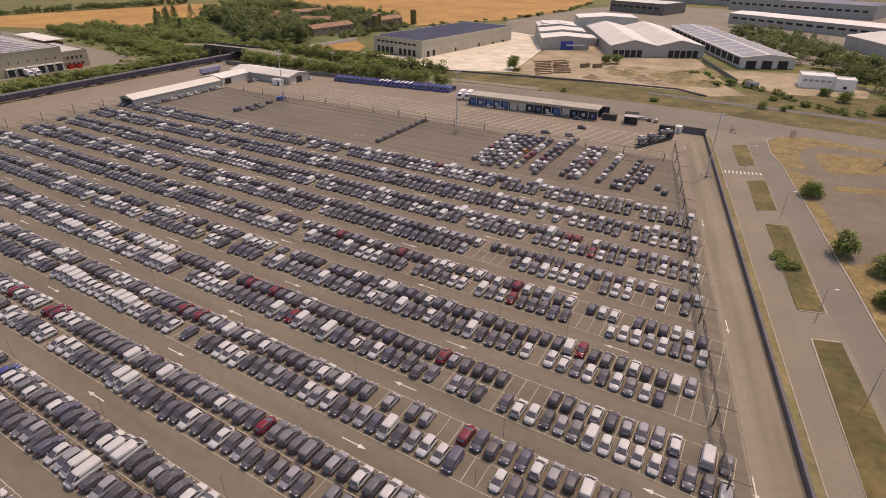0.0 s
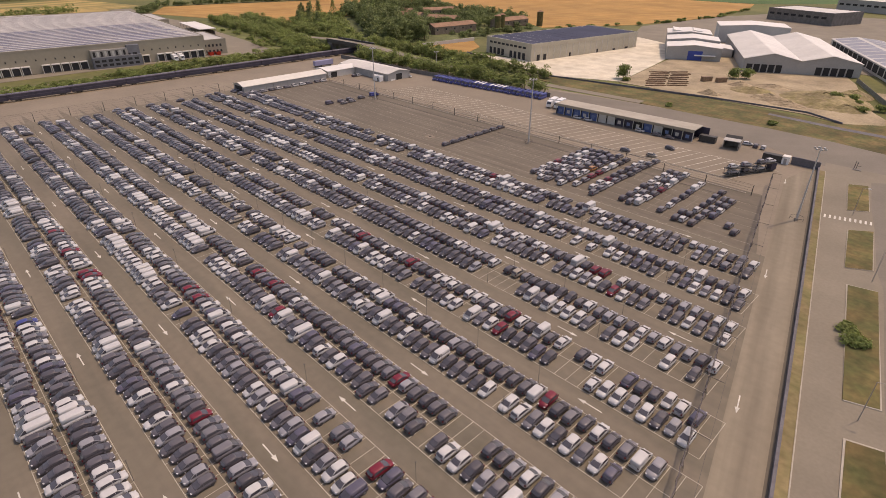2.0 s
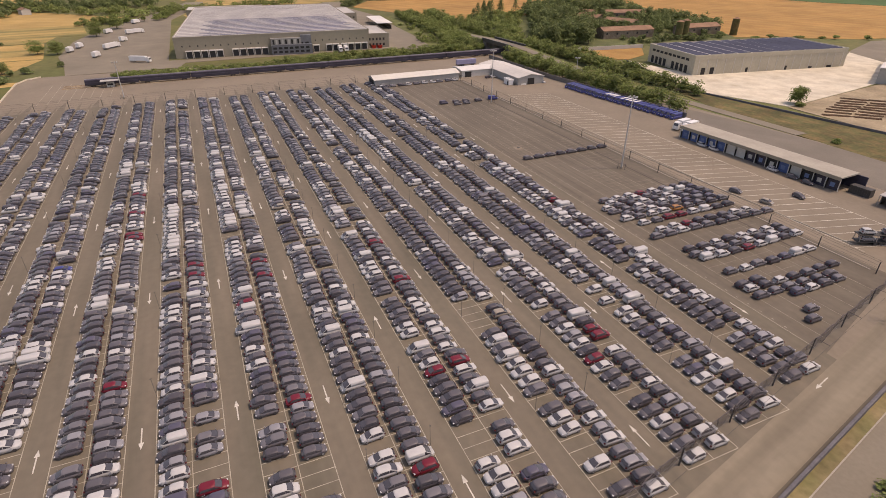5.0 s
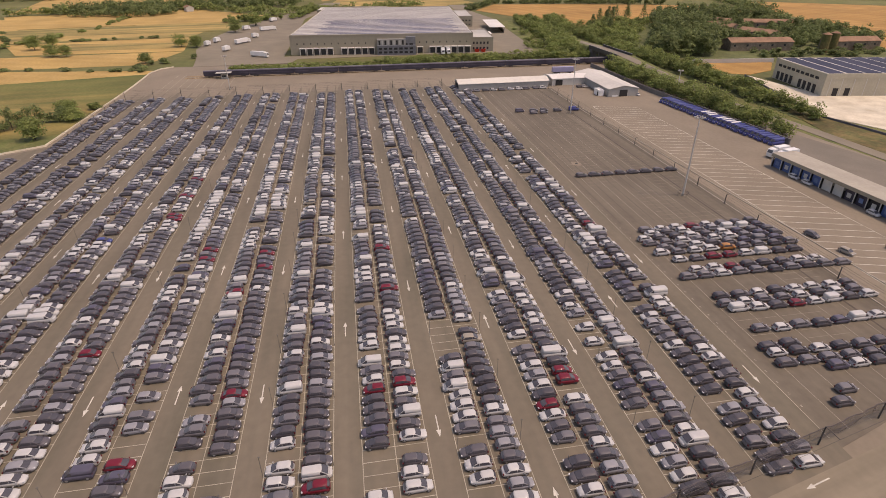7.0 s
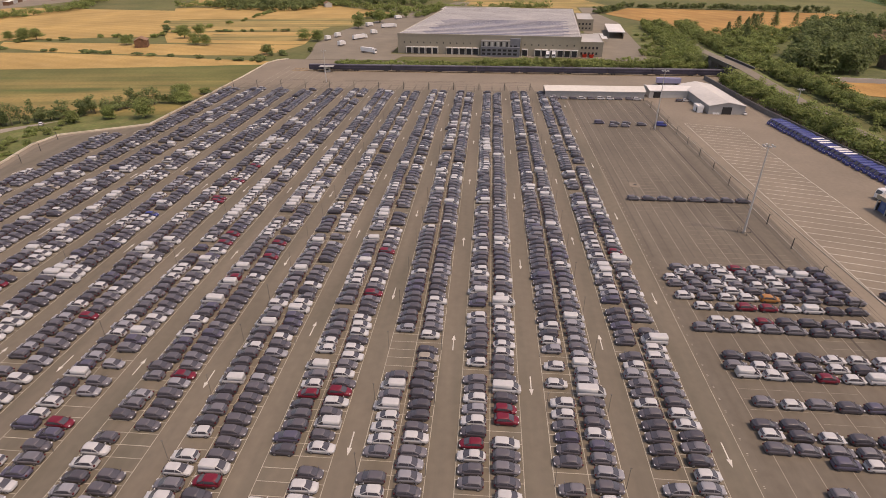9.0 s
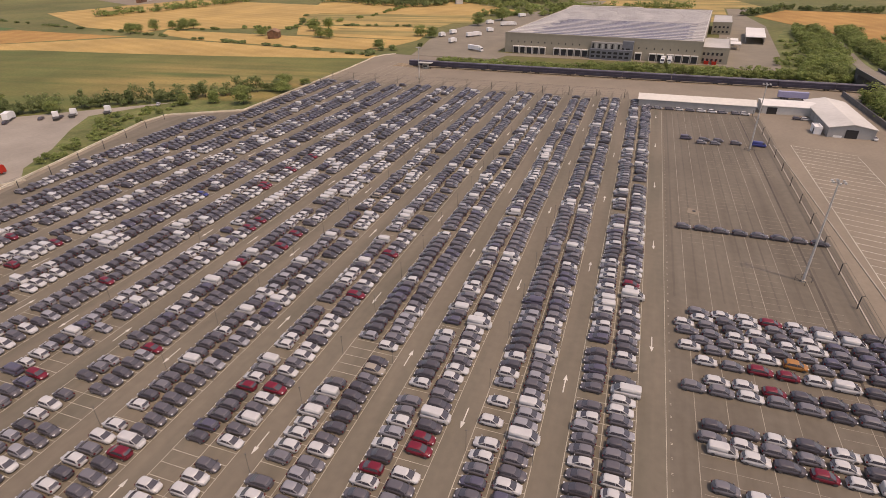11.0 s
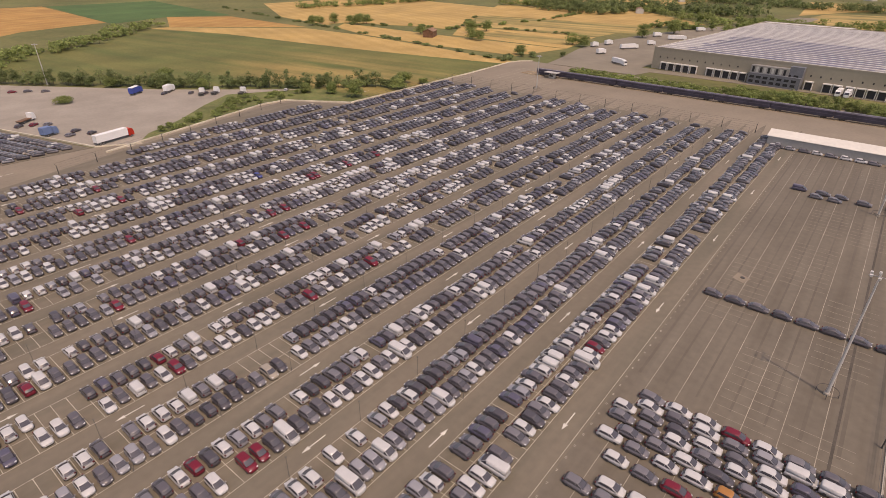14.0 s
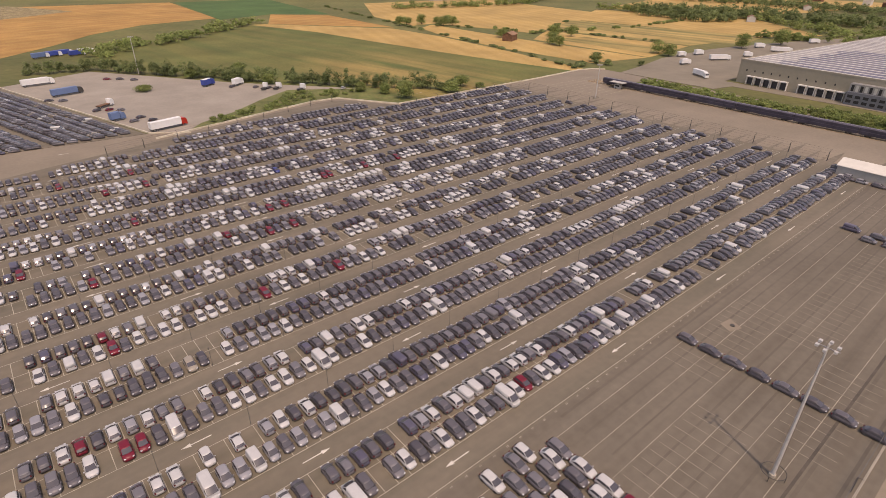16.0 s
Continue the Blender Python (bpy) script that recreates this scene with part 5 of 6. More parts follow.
# ---------------------------------------------------------------- train and rails
def wagon_parts():
    P = [("chassis", Shape().box(-1.4, 1.4, -12.6, 12.6, 0.95, 1.2), STEEL_DARK)]
    P.append(("roof", Shape().grid([[(-1.5, y, 3.7), (-1.1, y, 4.05), (1.1, y, 4.05), (1.5, y, 3.7)] for y in (-13.1, 13.1)]), NAVY_ROOF))
    P.append(("roof_walkway", Shape().box(-0.25, 0.25, -13.0, 13.0, 4.06, 4.12), STEEL))
    for x in (-1.5, 1.42):
        P.append(("lower_side", Shape().box(x, x + 0.08, -13.1, 13.1, 1.15, 2.3), NAVY))
        P.append(("upper_side", Shape().box(x, x + 0.08, -13.1, 13.1, 2.55, 3.7), NAVY))
        P.append(("middle_rail", Shape().box(x - 0.04, x + 0.12, -13.1, 13.1, 2.3, 2.55), NAVY_ROOF))
    P.append(("inner_deck", Shape().box(-1.42, 1.42, -12.7, 12.7, 2.3, 2.5), NAVY))
    for y in (-12.8, 12.7):
        P.append(("end_frame", Shape().box(-1.5, 1.5, y, y + 0.1, 1.1, 3.75), NAVY))
    for y in (-9.5, 9.5):
        s = Shape()
        for yy in (y - 0.9, y + 0.9):
            for x in (-0.85, 0.75):
                s.tube((x, yy, 0.55), (x + 0.12, yy, 0.55), 0.42, 0.42, 10)
        P.append(("bogie", s.box(-0.9, 0.9, y - 1.3, y + 1.3, 0.5, 0.75), STEEL_DARK))
    return P


proto = thing("car_wagon", "dark navy closed double-deck car-carrier wagon", "rail wagon", pose(-322, 22.5, 0.0, 0, 0, -0.7), "train wagons")
for n, s, m in wagon_parts():
    put(s, n, m, proto)
for i in range(1, 10):
    y = 22.5 + i * 26.4
    copy_thing(proto, pose(-322 + (y - 22.5) * 0.012, y, 0.0, 0, 0, -0.7))
for x in (-322, -327.5):
    tr = thing("rail_track", "railway track on ballast", "track", kind="structure")
    put(Shape().prism([(x - 1.7, -2), (x + 1.7, -2), (x + 4.8, 262), (x + 1.4, 262)], -0.2, 0.06), "ballast", RUBBLE, tr)
    for o in (-0.72, 0.72):
        put(Shape().prism([(x + o - 0.05, -2), (x + o + 0.05, -2), (x + o + 3.1, 262), (x + o + 3.0, 262)], 0.06, 0.14), "rail", RUST, tr)
ov = thing("overpass", "dark-clad road bridge over the railway sidings", "bridge", pose(-325, 267, -0.3, 0, 0, 1.4), kind="structure")
put(Shape().box(-21, 21, -5.2, 5.2, 5.9, 6.9), "deck", CONCRETE_DARK, ov)
for y in (-5.3, 5.1):
    put(Shape().box(-21, 21, y, y + 0.2, 5.7, 8.1), "parapet", STEEL_DARK, ov, "dark sheet-metal parapet")
    put(Shape().box(-21, 21, y - 0.04, y + 0.24, 8.1, 8.25), "handrail", STEEL, ov)
for x in (-21, 15):
    put(Shape().box(x, x + 6, -5.1, 5.1, 0, 5.9), "abutment", CONCRETE_DARK, ov)
for x in (-6.5, 6):
    put(Shape().box(x, x + 0.7, -4.6, 4.6, 0, 5.9), "pier", CONCRETE_DARK, ov)
hut = thing("rail_shelter", "open flat-roofed shelter on posts by the siding", "shelter", pose(-318.5, 21.5, 0, 0, 0, 0))
put(Shape().box(-2.6, 2.6, -4.4, 4.4, 3.2, 3.5), "roof", ROOF_GREY, hut)
for x in (-2.3, 2.2):
    for y in (-4.1, -0.1, 3.9):
        put(Shape().box(x, x + 0.14, y, y + 0.14, 0, 3.2), "post", STEEL_DARK, hut)
put(Shape().box(-1.2, 1.0, -1.8, 1.8, 0, 2.3), "booth", WALL_PALE, hut, "small pale booth")
put(Shape().box(1.0, 1.06, -1.3, 1.3, 1.0, 1.9), "booth_window", OPENING, hut)

# ---------------------------------------------------------------- lorries
def lorry(label, m, body, cab_mat, length=13.0, roof=None, group="", name="lorry", top=3.9):
    root = thing(name, label, "lorry", m, group)
    put(Shape().box(-length / 2, length / 2 - 2.6, -1.25, 1.25, 1.1, top), "box_body", body, root)
    if roof:
        put(Shape().box(-length / 2 - 0.02, length / 2 - 2.58, -1.27, 1.27, 3.9, 4.0), "body_roof", roof, root)
    put(Shape().box(-length / 2, length / 2 - 0.2, -0.9, 0.9, 0.75, 1.1), "chassis", STEEL_DARK, root)
    h = length / 2
    put(Shape().grid([[(h - 2.3, -1.2, z), (x, -1.2, z), (x, 1.2, z), (h - 2.3, 1.2, z)] for z, x in ((0.6, h), (1.9, h), (3.1, h - 0.35), (3.4, h - 0.9))]), "cab", cab_mat, root)
    put(Shape().face([(h + 0.02, -1.05, 1.95), (h + 0.02, 1.05, 1.95), (h - 0.30, 1.0, 3.0), (h - 0.30, -1.0, 3.0)]), "windscreen", GLASS, root)
    xs = (h - 1.3, -h + 1.2, -h + 2.5) if length > 9 else (h - 1.3, -h + 1.6)
    for x in xs:
        for y in (-1.2, 0.95):
            wheel = put(Shape().tube((x, y, 0.5), (x, y + 0.25, 0.5), 0.5, 0.5, 12), "wheel", TYRE, root)
            y1 = y - 0.02 if y < 0 else y + 0.27
            put(Shape().tube((x, min(y1, y + 0.1), 0.5), (x, max(y1, y + 0.1), 0.5), 0.26, 0.24, 10), "rim", RIM, wheel)
    return root


vrng = random.Random(8)
for i in range(28):
    x = -214.6 + i * 2.54
    van = car_thing("delivery_van", 6, pose(x, 246.4 + (x + 214) * 0.107 + vrng.gauss(0, 0.25), -0.04, 0, 0, -84 + vrng.gauss(0, 0.8)), "bright blue delivery van parked in a tight rank", "blue van rank")
    if 11 <= i <= 19 and i % 5 != 4:
        put(Shape().box(-3.0, 1.5, -0.72, 0.72, 2.55, 2.62), "roof_cover", WHITE, van, "white roof cover")
for x, y, a in ((-384, 190, -6), (-383, 194.5, -4)):
    sk = thing("skip_container", "red open skip container beside the warehouse", "container", pose(x, y, -0.1, 0, 0, a), "red skips")
    put(Shape().grid([[(-3.2 - e, -1.2 - e, z), (3.2 + e, -1.2 - e, z), (3.2 + e, 1.2 + e, z), (-3.2 - e, 1.2 + e, z)] for e, z in ((0, 0), (0.25, 2.2), (0.1, 2.2), (0.0, 0.7))]), "body", RED, sk)
    for i in range(6):
        put(Shape().box(-2.9 + i * 1.1, -2.75 + i * 1.1, -1.42, -1.3, 0.4, 2.1), "rib", RED, sk)
tr = thing("semi_trailer", "pale lilac box trailer parked by the sheds", "trailer", pose(-293.5, 223, -0.04, 0, 0, 88))
put(Shape().box(-6.5, 6.5, -1.25, 1.25, 1.1, 3.8), "box_body", LILAC, tr)
put(Shape().box(-6.4, 6.3, -0.9, 0.9, 0.8, 1.1), "chassis", STEEL_DARK, tr)
for x in (-4.8, -3.5, -2.2, 4.6):
    for y in (-1.2, 0.95):
        put(Shape().tube((x, y, 0.5), (x, y + 0.25, 0.5), 0.5, 0.5, 12), "wheel", TYRE, tr)
WL = "white box lorry parked on the yard"
for x, y, a in ((-133.5, 244.5, -80), (-129.8, 245.2, -80)):
    lorry(WL, pose(x, y, -0.04, 0, 0, a), WHITE, WHITE, 8)
for x, y, a, l in ((-463, 11.2, 146, 16), (-425, 4.6, 165, 9), (-391.4, 33.3, 60, 14), (-455, -14.9, 168, 8), (-474, -11, 168, 9), (-543, 23, 123, 16), (-553, 1.6, 150, 9), (-622, 20, 150, 10), (-496, 17, 140, 6.5)):
    lorry("white lorry standing on the warehouse yard", pose(x, y, -0.1, 0, 0, a), WHITE, WHITE, l)
for y in (163.5, 167.6):
    lorry("white lorry backed onto a loading dock", pose(-378.5, y, -0.1, 0, 0, -5), WHITE, WHITE, 9)
lorry("white tank lorry with long trailer", pose(-62, -182, -0.05, 0, 0, 190), WHITE, WHITE, 16)
lorry("blue curtain-side lorry with dark cab", pose(-70.5, -146, -0.05, 0, 0, 195), TARP_BLUE, STEEL_DARK, 15)
lorry("white curtain-side lorry with red cab", pose(-93, -50.5, -0.05, 0, 0, 192), WHITE, RED, 16)
lorry("blue box trailer standing in the yard", pose(-136, -125, -0.05, 0, 0, 215), BLUE_PAINT, BLUE_PAINT, 9, WHITE)
lorry("pale blue box lorry beside cars", pose(-79, -77, -0.05, 0, 0, 200), TARP_BLUE, TARP_BLUE, 6.5)
lorry("white lorry at the edge of the yard", pose(-150, -117, -0.05, 0, 0, 215), WHITE, WHITE, 8)
lorry("dark flatbed lorry with white cab", pose(-80, -107, -0.05, 0, 0, 215), RUST, WHITE, 9, top=1.4)
for x, y, a, l, m1 in ((-76, -284, 200, 11, TARP_BLUE), (-84, -287, 195, 11, BLUE_PAINT), (-91, -290, 190, 12, BLUE_PAINT), (-98, -282, 195, 11, BLUE_PAINT), (-105, -288, 195, 11, WHITE)):
    lorry("parked lorry on the plot behind the hedge", pose(x, y, -0.3, 0, 0, a), m1, WHITE, l)
for x, y, a in ((-163, -94, 215), (-172, -83, 215), (-157, -97, 230)):
    lorry("white lorry tractor with a bare chassis", pose(x, y, -0.05, 0, 0, a), STEEL_DARK, WHITE, 6.5, top=1.3)

# car transporter with its load
tp = thing("car_transporter", "dark car transporter lorry with two loaded decks", "lorry", pose(-35.5, 220, -0.04, 0, 0, 64))
put(Shape().box(-10.5, 7.5, -1.2, 1.2, 0.8, 1.0), "lower_deck", STEEL_DARK, tp)
put(Shape().box(-10.5, 0.4, -1.2, 1.2, 2.75, 2.9).box(1.6, 9.6, -1.2, 1.2, 2.9, 3.05), "upper_deck", STEEL_DARK, tp)
put(Shape().box(7.4, 9.6, -1.2, 1.2, 0.6, 2.8), "cab", NAVY, tp)
for x in (-10.2, -6, -2, 0.2, 1.8, 5):
    for y in (-1.2, 1.08):
        put(Shape().box(x, x + 0.15, y, y + 0.12, 0.9, 2.8), "post", STEEL, tp)
for x in (8.4, 3.2, -4.5, -5.9):
    for y in (-1.2, 0.95):
        put(Shape().tube((x, y, 0.5), (x, y + 0.25, 0.5), 0.5, 0.5, 12), "wheel", TYRE, tp)
for u, z, p in ((-8, 2.9, 0), (-2.6, 2.9, 1), (4, 3.05, 2), (7.6, 3.05, 0), (-7.6, 1.0, 1), (-2.2, 1.0, 3), (3.4, 1.0, 0)):
    c, s = math.cos(radians(64)), math.sin(radians(64))
    car_thing("hatchback", p, pose(-35.5 + c * u, 220 + s * u, z - 0.04, 0, 0, 64), "%s hatchback loaded on the transporter deck" % PAINT_WORDS[p], "cars on the transporter")
wb = thing("white_cabin", "small white cabin between container and wall", "cabin", pose(-30.3, 238.6, -0.02, 0, 0, 5))
put(Shape().box(-1.1, 1.1, -1.2, 1.2, 0, 2.6), "body", WHITE, wb)
put(Shape().box(-1.2, 1.2, -1.35, 1.3, 2.6, 2.75), "roof", ROOF_WHITE, wb)
put(Shape().box(-0.5, 0.4, -1.26, -1.2, 0.05, 2.0), "cabin_door", WALL_GREY, wb)
sh = thing("wash_shelter", "dark open wash shelter with a sloped roof", "shelter", pose(-50.2, 242.6, 0, 0, 0, 10))
put(Shape().box(-2.9, 2.9, -2.6, 2.6, 3.1, 3.3), "roof", ROOF_GREY, sh)
put(Shape().grid([[(-2.9, y, 3.3), (-2.9, y + 0.9, 3.3), (-2.9, y + 1.15, 4.2), (-2.9, y + 0.95, 4.2)] for y in (1.4,)] + [[(2.9, y, 3.3), (2.9, y + 0.9, 3.3), (2.9, y + 1.15, 4.2), (2.9, y + 0.95, 4.2)] for y in (1.4,)]), "hood", STEEL_DARK, sh)
put(Shape().box(-2.8, 2.8, 2.3, 2.5, 0, 3.1), "back_wall", CONCRETE_DARK, sh)
put(Shape().box(2.6, 2.8, -2.4, 2.3, 0, 3.1), "side_wall", CONCRETE_DARK, sh)
put(Shape().box(-2.8, -2.6, -0.4, 2.3, 0, 3.1), "side_wall", CONCRETE_DARK, sh)
for x in (-2.8, 2.45):
    put(Shape().box(x, x + 0.15, -2.5, -2.35, 0, 3.1), "post", STEEL, sh)
for x, y, a, p in ((-47, 250.4, 20, 0), (-44, 250, 100, 3), (-41.3, 250, 100, 0), (-76.1, 210.2, 20, 3), (-66.4, 211.7, 15, 8), (-65.5, 224.2, 0, 4), (-270, 221, 95, 0), (-254, 218, 95, 4), (-254, 221, 95, 0), (-231, 240, 10, 0), (-234, 233, 20, 0),
                   (-113.5, 235.2, 5, 0), (-108.2, 235.6, 4, 0), (-84.5, 236.8, 3, 0), (-77, 236.6, 6, 3), (-71.6, 236.6, 5, 4), (-62.5, 247.2, 10, 0)):
    car_thing("hatchback", p, pose(x, y, -0.02, 0, 0, a), "%s hatchback standing by the service buildings" % PAINT_WORDS[p], "cars by the service buildings")
for x, y, a, p in ((-60.5, -135, 200, 4), (-66, -131, 200, 2), (-75, -100, 215, 4), (-80, -98, 215, 7), (-84, -94, 215, 2), (-88, -75, 200, 4), (-84, -70, 200, 2), (-91, -67, 210, 4), (-95, -176, 170, 7), (-101, -172, 170, 4), (-107, -165, 170, 3), (-145, -113, 215, 4), (-155, -104, 215, 3), (-160, -98, 215, 4), (-192, -72, 215, 0)):
    car_thing("saloon_car", p, pose(x, y, -0.05, 0, 0, a), "%s saloon car standing on the lorry yard" % PAINT_WORDS[p], "cars on the lorry yard")
for nm, x, y, a, m, lab in (("container", -59.5, 243.5, 4, STEEL_DARK, "dark steel container by the canopy"), ("container", -34.6, 238.4, 5, STEEL_DARK, "dark steel container by the boundary wall"), ("container", -99, 357, 60, TIMBER, "rusty skip container on the dirt yard"), ("container", -106, 354, 60, TIMBER, "rusty skip container on the dirt yard")):
    c = thing(nm, lab, "container", pose(x, y, -0.05, 0, 0, a))
    put(Shape().box(-3, 3, -1.2, 1.2, 0, 2.5), "body", m, c)
    for i in range(9):
        put(Shape().box(-2.8 + i * 0.68, -2.6 + i * 0.68, -1.26, -1.2, 0.1, 2.4), "rib", m, c)

# ---------------------------------------------------------------- masts, poles and fences
def mast(label, x, y, h, group="floodlight masts"):
    root = thing("floodlight_mast", label, "mast", pose(x, y, 0), group)
    put(Shape().tube((0, 0, 0), (0, 0, h), 0.30, 0.13, 10), "pole", MAST, root)
    put(Shape().tube((0, 0, -0.02), (0, 0, 0.5), 0.5, 0.5, 10), "footing", CONCRETE, root)
    ring = [[((1.7 + 0.05 * math.cos(2 * math.pi * j / 5)) * math.cos(2 * math.pi * i / 18), (1.7 + 0.05 * math.cos(2 * math.pi * j / 5)) * math.sin(2 * math.pi * i / 18), 1.0 + 0.05 * math.sin(2 * math.pi * j / 5)) for j in range(5)] for i in range(19)]
    put(Shape().grid(ring, caps=False), "guard_ring", STEEL_DARK, root)
    for i in range(4):
        a = 2 * math.pi * i / 4
        put(Shape().tube((1.7 * math.cos(a), 1.7 * math.sin(a), 0), (1.7 * math.cos(a), 1.7 * math.sin(a), 1.0), 0.05, n=5), "guard_post", STEEL_DARK, root)
    put(Shape().box(-1.4, 1.4, -0.06, 0.06, h - 0.7, h - 0.55).box(-0.06, 0.06, -1.4, 1.4, h - 0.7, h - 0.55), "crossarm", STEEL, root)
    for i in range(6):
        a = 2 * math.pi * i / 6
        x0, y0 = 1.25 * math.cos(a), 1.25 * math.sin(a)
        put(Shape().box(x0 - 0.24, x0 + 0.24, y0 - 0.2, y0 + 0.2, h - 0.55, h - 0.25), "floodlight", MAST, root)
        put(Shape().box(x0 - 0.2, x0 + 0.2, y0 - 0.16, y0 + 0.16, h - 0.59, h - 0.55), "lens", HEADLIGHT, root.children[-1])
    return root


for x, y, h in ((-107, 192, 24.5), (-203, 193, 24.5), (-13.2, 191.1, 21), (-285.6, 29.9, 18), (-114, -183, 22), (-231, 262, 12), (38, 234, 18)):
    mast("tall grey floodlight mast with ringed lamps", x, y, h)
POLE = Shape().tube((0, 0, 0), (0, 0, 4.3), 0.04, 0.028, 6).box(-0.2, 0.2, -0.025, 0.025, 4.2, 4.26).box(-0.025, 0.025, -0.2, 0.2, 4.2, 4.26).mesh("bay_pole", [POLE_STEEL])
for k in (-7, -5, -3, -1, 1, 3):
    mid = MID0 + PERIOD * k
    for sg in (-1, 1):
        y = mid + sg * (HALF + 0.05)
        x = -23.5 - (0 if sg < 0 else 0.4)
        while x > -265:
            ob = tagged(new("bay_pole", POLE), "thin dark steel pole at the row edge", "pole", "bay poles")
            ob.location = (x, y, 0)
            x -= 28.2 if k < -1 else 14.1


def net_fence(name, label, p, q, step, h, arm, wires=4, thick=0.022):
    """A tall wire fence: posts with outward arms and strained wires."""
    p, q, arm = Vector(p), Vector(q), Vector(arm)
    root = thing(name, label, "fence", kind="structure")
    d = q - p
    n = max(1, round(d.length / step))
    post = Shape().tube((0, 0, 0), (0, 0, h), 0.14, 0.11, 6).tube((0, 0, h), (arm.x, arm.y, h + 0.1), 0.05, n=4).mesh("post", [STEEL_DARK])
    for i in range(n + 1):
        c = p + d * (i / n)
        ob = new("post", post)
        ob.parent = root
        ob.location = (c.x, c.y, 0)
    u = Vector((0, 0, 1))
    for i in range(wires):
        z = h * (i + 1) / wires
        put(Shape().tube(p + u * z, q + u * z, thick, n=4), "wire", POLE_STEEL, root)
    put(Shape().tube(p + arm + u * (h + 0.1), q + arm + u * (h + 0.1), 0.025, n=4), "top_cable", STEEL_DARK, root)
    return root


net_fence("fence_1", "tall dark wire fence beside the lorry bays", (-253.9, 200.4, 0), (-28.3, 200.4, 0), 14.1, 3.0, (0, 0.7, 0), 4, 0.03)
net_fence("fence_2", "tall dark wire fence at the eastern row ends", (net_x(214), 214, 0), (net_x(-30), -30, 0), 14.2, 3.8, (2.6, 0, 0), 4, 0.02)
nrng = np.random.default_rng(12)
for i in range(17):
    y0 = 214 - i * 14.35
    rows = [[], [], [], []]
    for j in range(25):
        t = j / 24
        y = y0 - 14.35 * t
        top = 3.7 - 1.1 * t * (1 - t)
        low = top - 1.5 - 0.9 * noise.noise(Vector((y * 0.35, i, 0.0))) - 0.5 * math.sin(math.pi * t)
        for k, row in enumerate(rows):
            z = top + (low - top) * k / 3
            x = net_x(y) + 0.45 * noise.noise(Vector((y * 0.5, z * 0.8, 7.0 + i))) + 0.05 * k
            row.append((x, y, max(z, 0.25)))
    net = tagged(put(Shape().grid(rows, closed=False, caps=False), "hail_net", NET), "sagging dark hail netting hung between fence posts", "net", "hail nets")
    cord = []
    for j in range(25):
        x, y, z = rows[0][j]
        r = 0.05 + 0.05 * nrng.random()
        cord.append([(x + r * math.cos(q), y, z + r * math.sin(q)) for q in (0.3, 1.6, 2.8, 4.1, 5.3)])
    put(Shape().grid(cord), "rolled_edge", NET_ROLL, net)
net_fence("fence_3", "tall dark wire fence at the western row ends", (-272.5, 145, 0), (-272.5, -19.5, 0), 14.2, 3.8, (-2.4, 0, 0))
net_fence("fence_4", "tall wire fence along the northern edge", (-272.5, -19.5, 0), (-203, -18.8, 0), 14.0, 3.2, (0, -2.0, 0))
net_fence("fence_5", "tall wire fence along the northern edge", (-172, -49.5, 0), (-64, -25.6, 0), 14.0, 3.2, (0, -2.0, 0))
wn1 = thing("low_wall_1", "low pale concrete wall along the northern boundary", "wall", kind="structure")
for pts in (((-362, -18), (-356, -24)), ((-356, -24), (-345, -27)), ((-345, -27), (-300, -25)), ((-300, -25), (-196, -24.5)), ((-196, -24.5), (-178, -53.4)), ((-178, -53.4), (-165, -55)), ((-165, -55), (-84, -36.9))):
    (x0, y0), (x1, y1) = pts
    put(Shape().prism([(x0, y0), (x1, y1), (x1, y1 - 0.45), (x0, y0 - 0.45)], -0.2, 0.6), "coping", PALE_YARD, wn1)
wn2 = thing("low_wall_2", "low pale concrete wall around the lorry yard", "wall", kind="structure")
for (x0, y0), (x1, y1) in (((-44, -188), (-84.5, -47)), ((-84.5, -47), (-98, -38))):
    put(Shape().prism([(x0, y0), (x1, y1), (x1 + 0.4, y1), (x0 + 0.4, y0)], -0.2, 0.45), "coping", PALE_YARD, wn2)
wn3 = thing("low_wall_3", "long grey retaining wall beyond the verge", "wall", kind="structure")
for (x0, y0), (x1, y1) in (((-266, 326), (-181, 300)), ((-181, 300), (-90, 315)), ((-90, 315), (-45, 318.5)), ((-45, 318.5), (-29, 309))):
    put(Shape().prism([(x0, y0), (x1, y1), (x1, y1 + 0.4), (x0, y0 + 0.4)], -0.3, 0.7), "panel", WALL_DARK, wn3)
sf = thing("sheet_fence", "grey-green sheet fence beside the open shed", "fence", kind="structure")
for i in range(12):
    x0, y0 = -46 + 27 * i / 12, 413 - 63 * i / 12
    x1, y1 = -46 + 27 * (i + 0.96) / 12, 413 - 63 * (i + 0.96) / 12
    put(Shape().prism([(x0, y0), (x0 + 0.15, y0), (x1 + 0.15, y1), (x1, y1)], -0.1, 2.2), "panel", SHEET, sf)
fhut = building("yard_hut", "small grey flat-roofed hut beside the fence", -11.5, 344, -30, 6, 3.5, 2.5, WALL_GREY, ROOF_GREY, category="hut")
panel(fhut, "hut_door", "y-", 1.2, 0.1, 0.9, 2.0, OPENING)
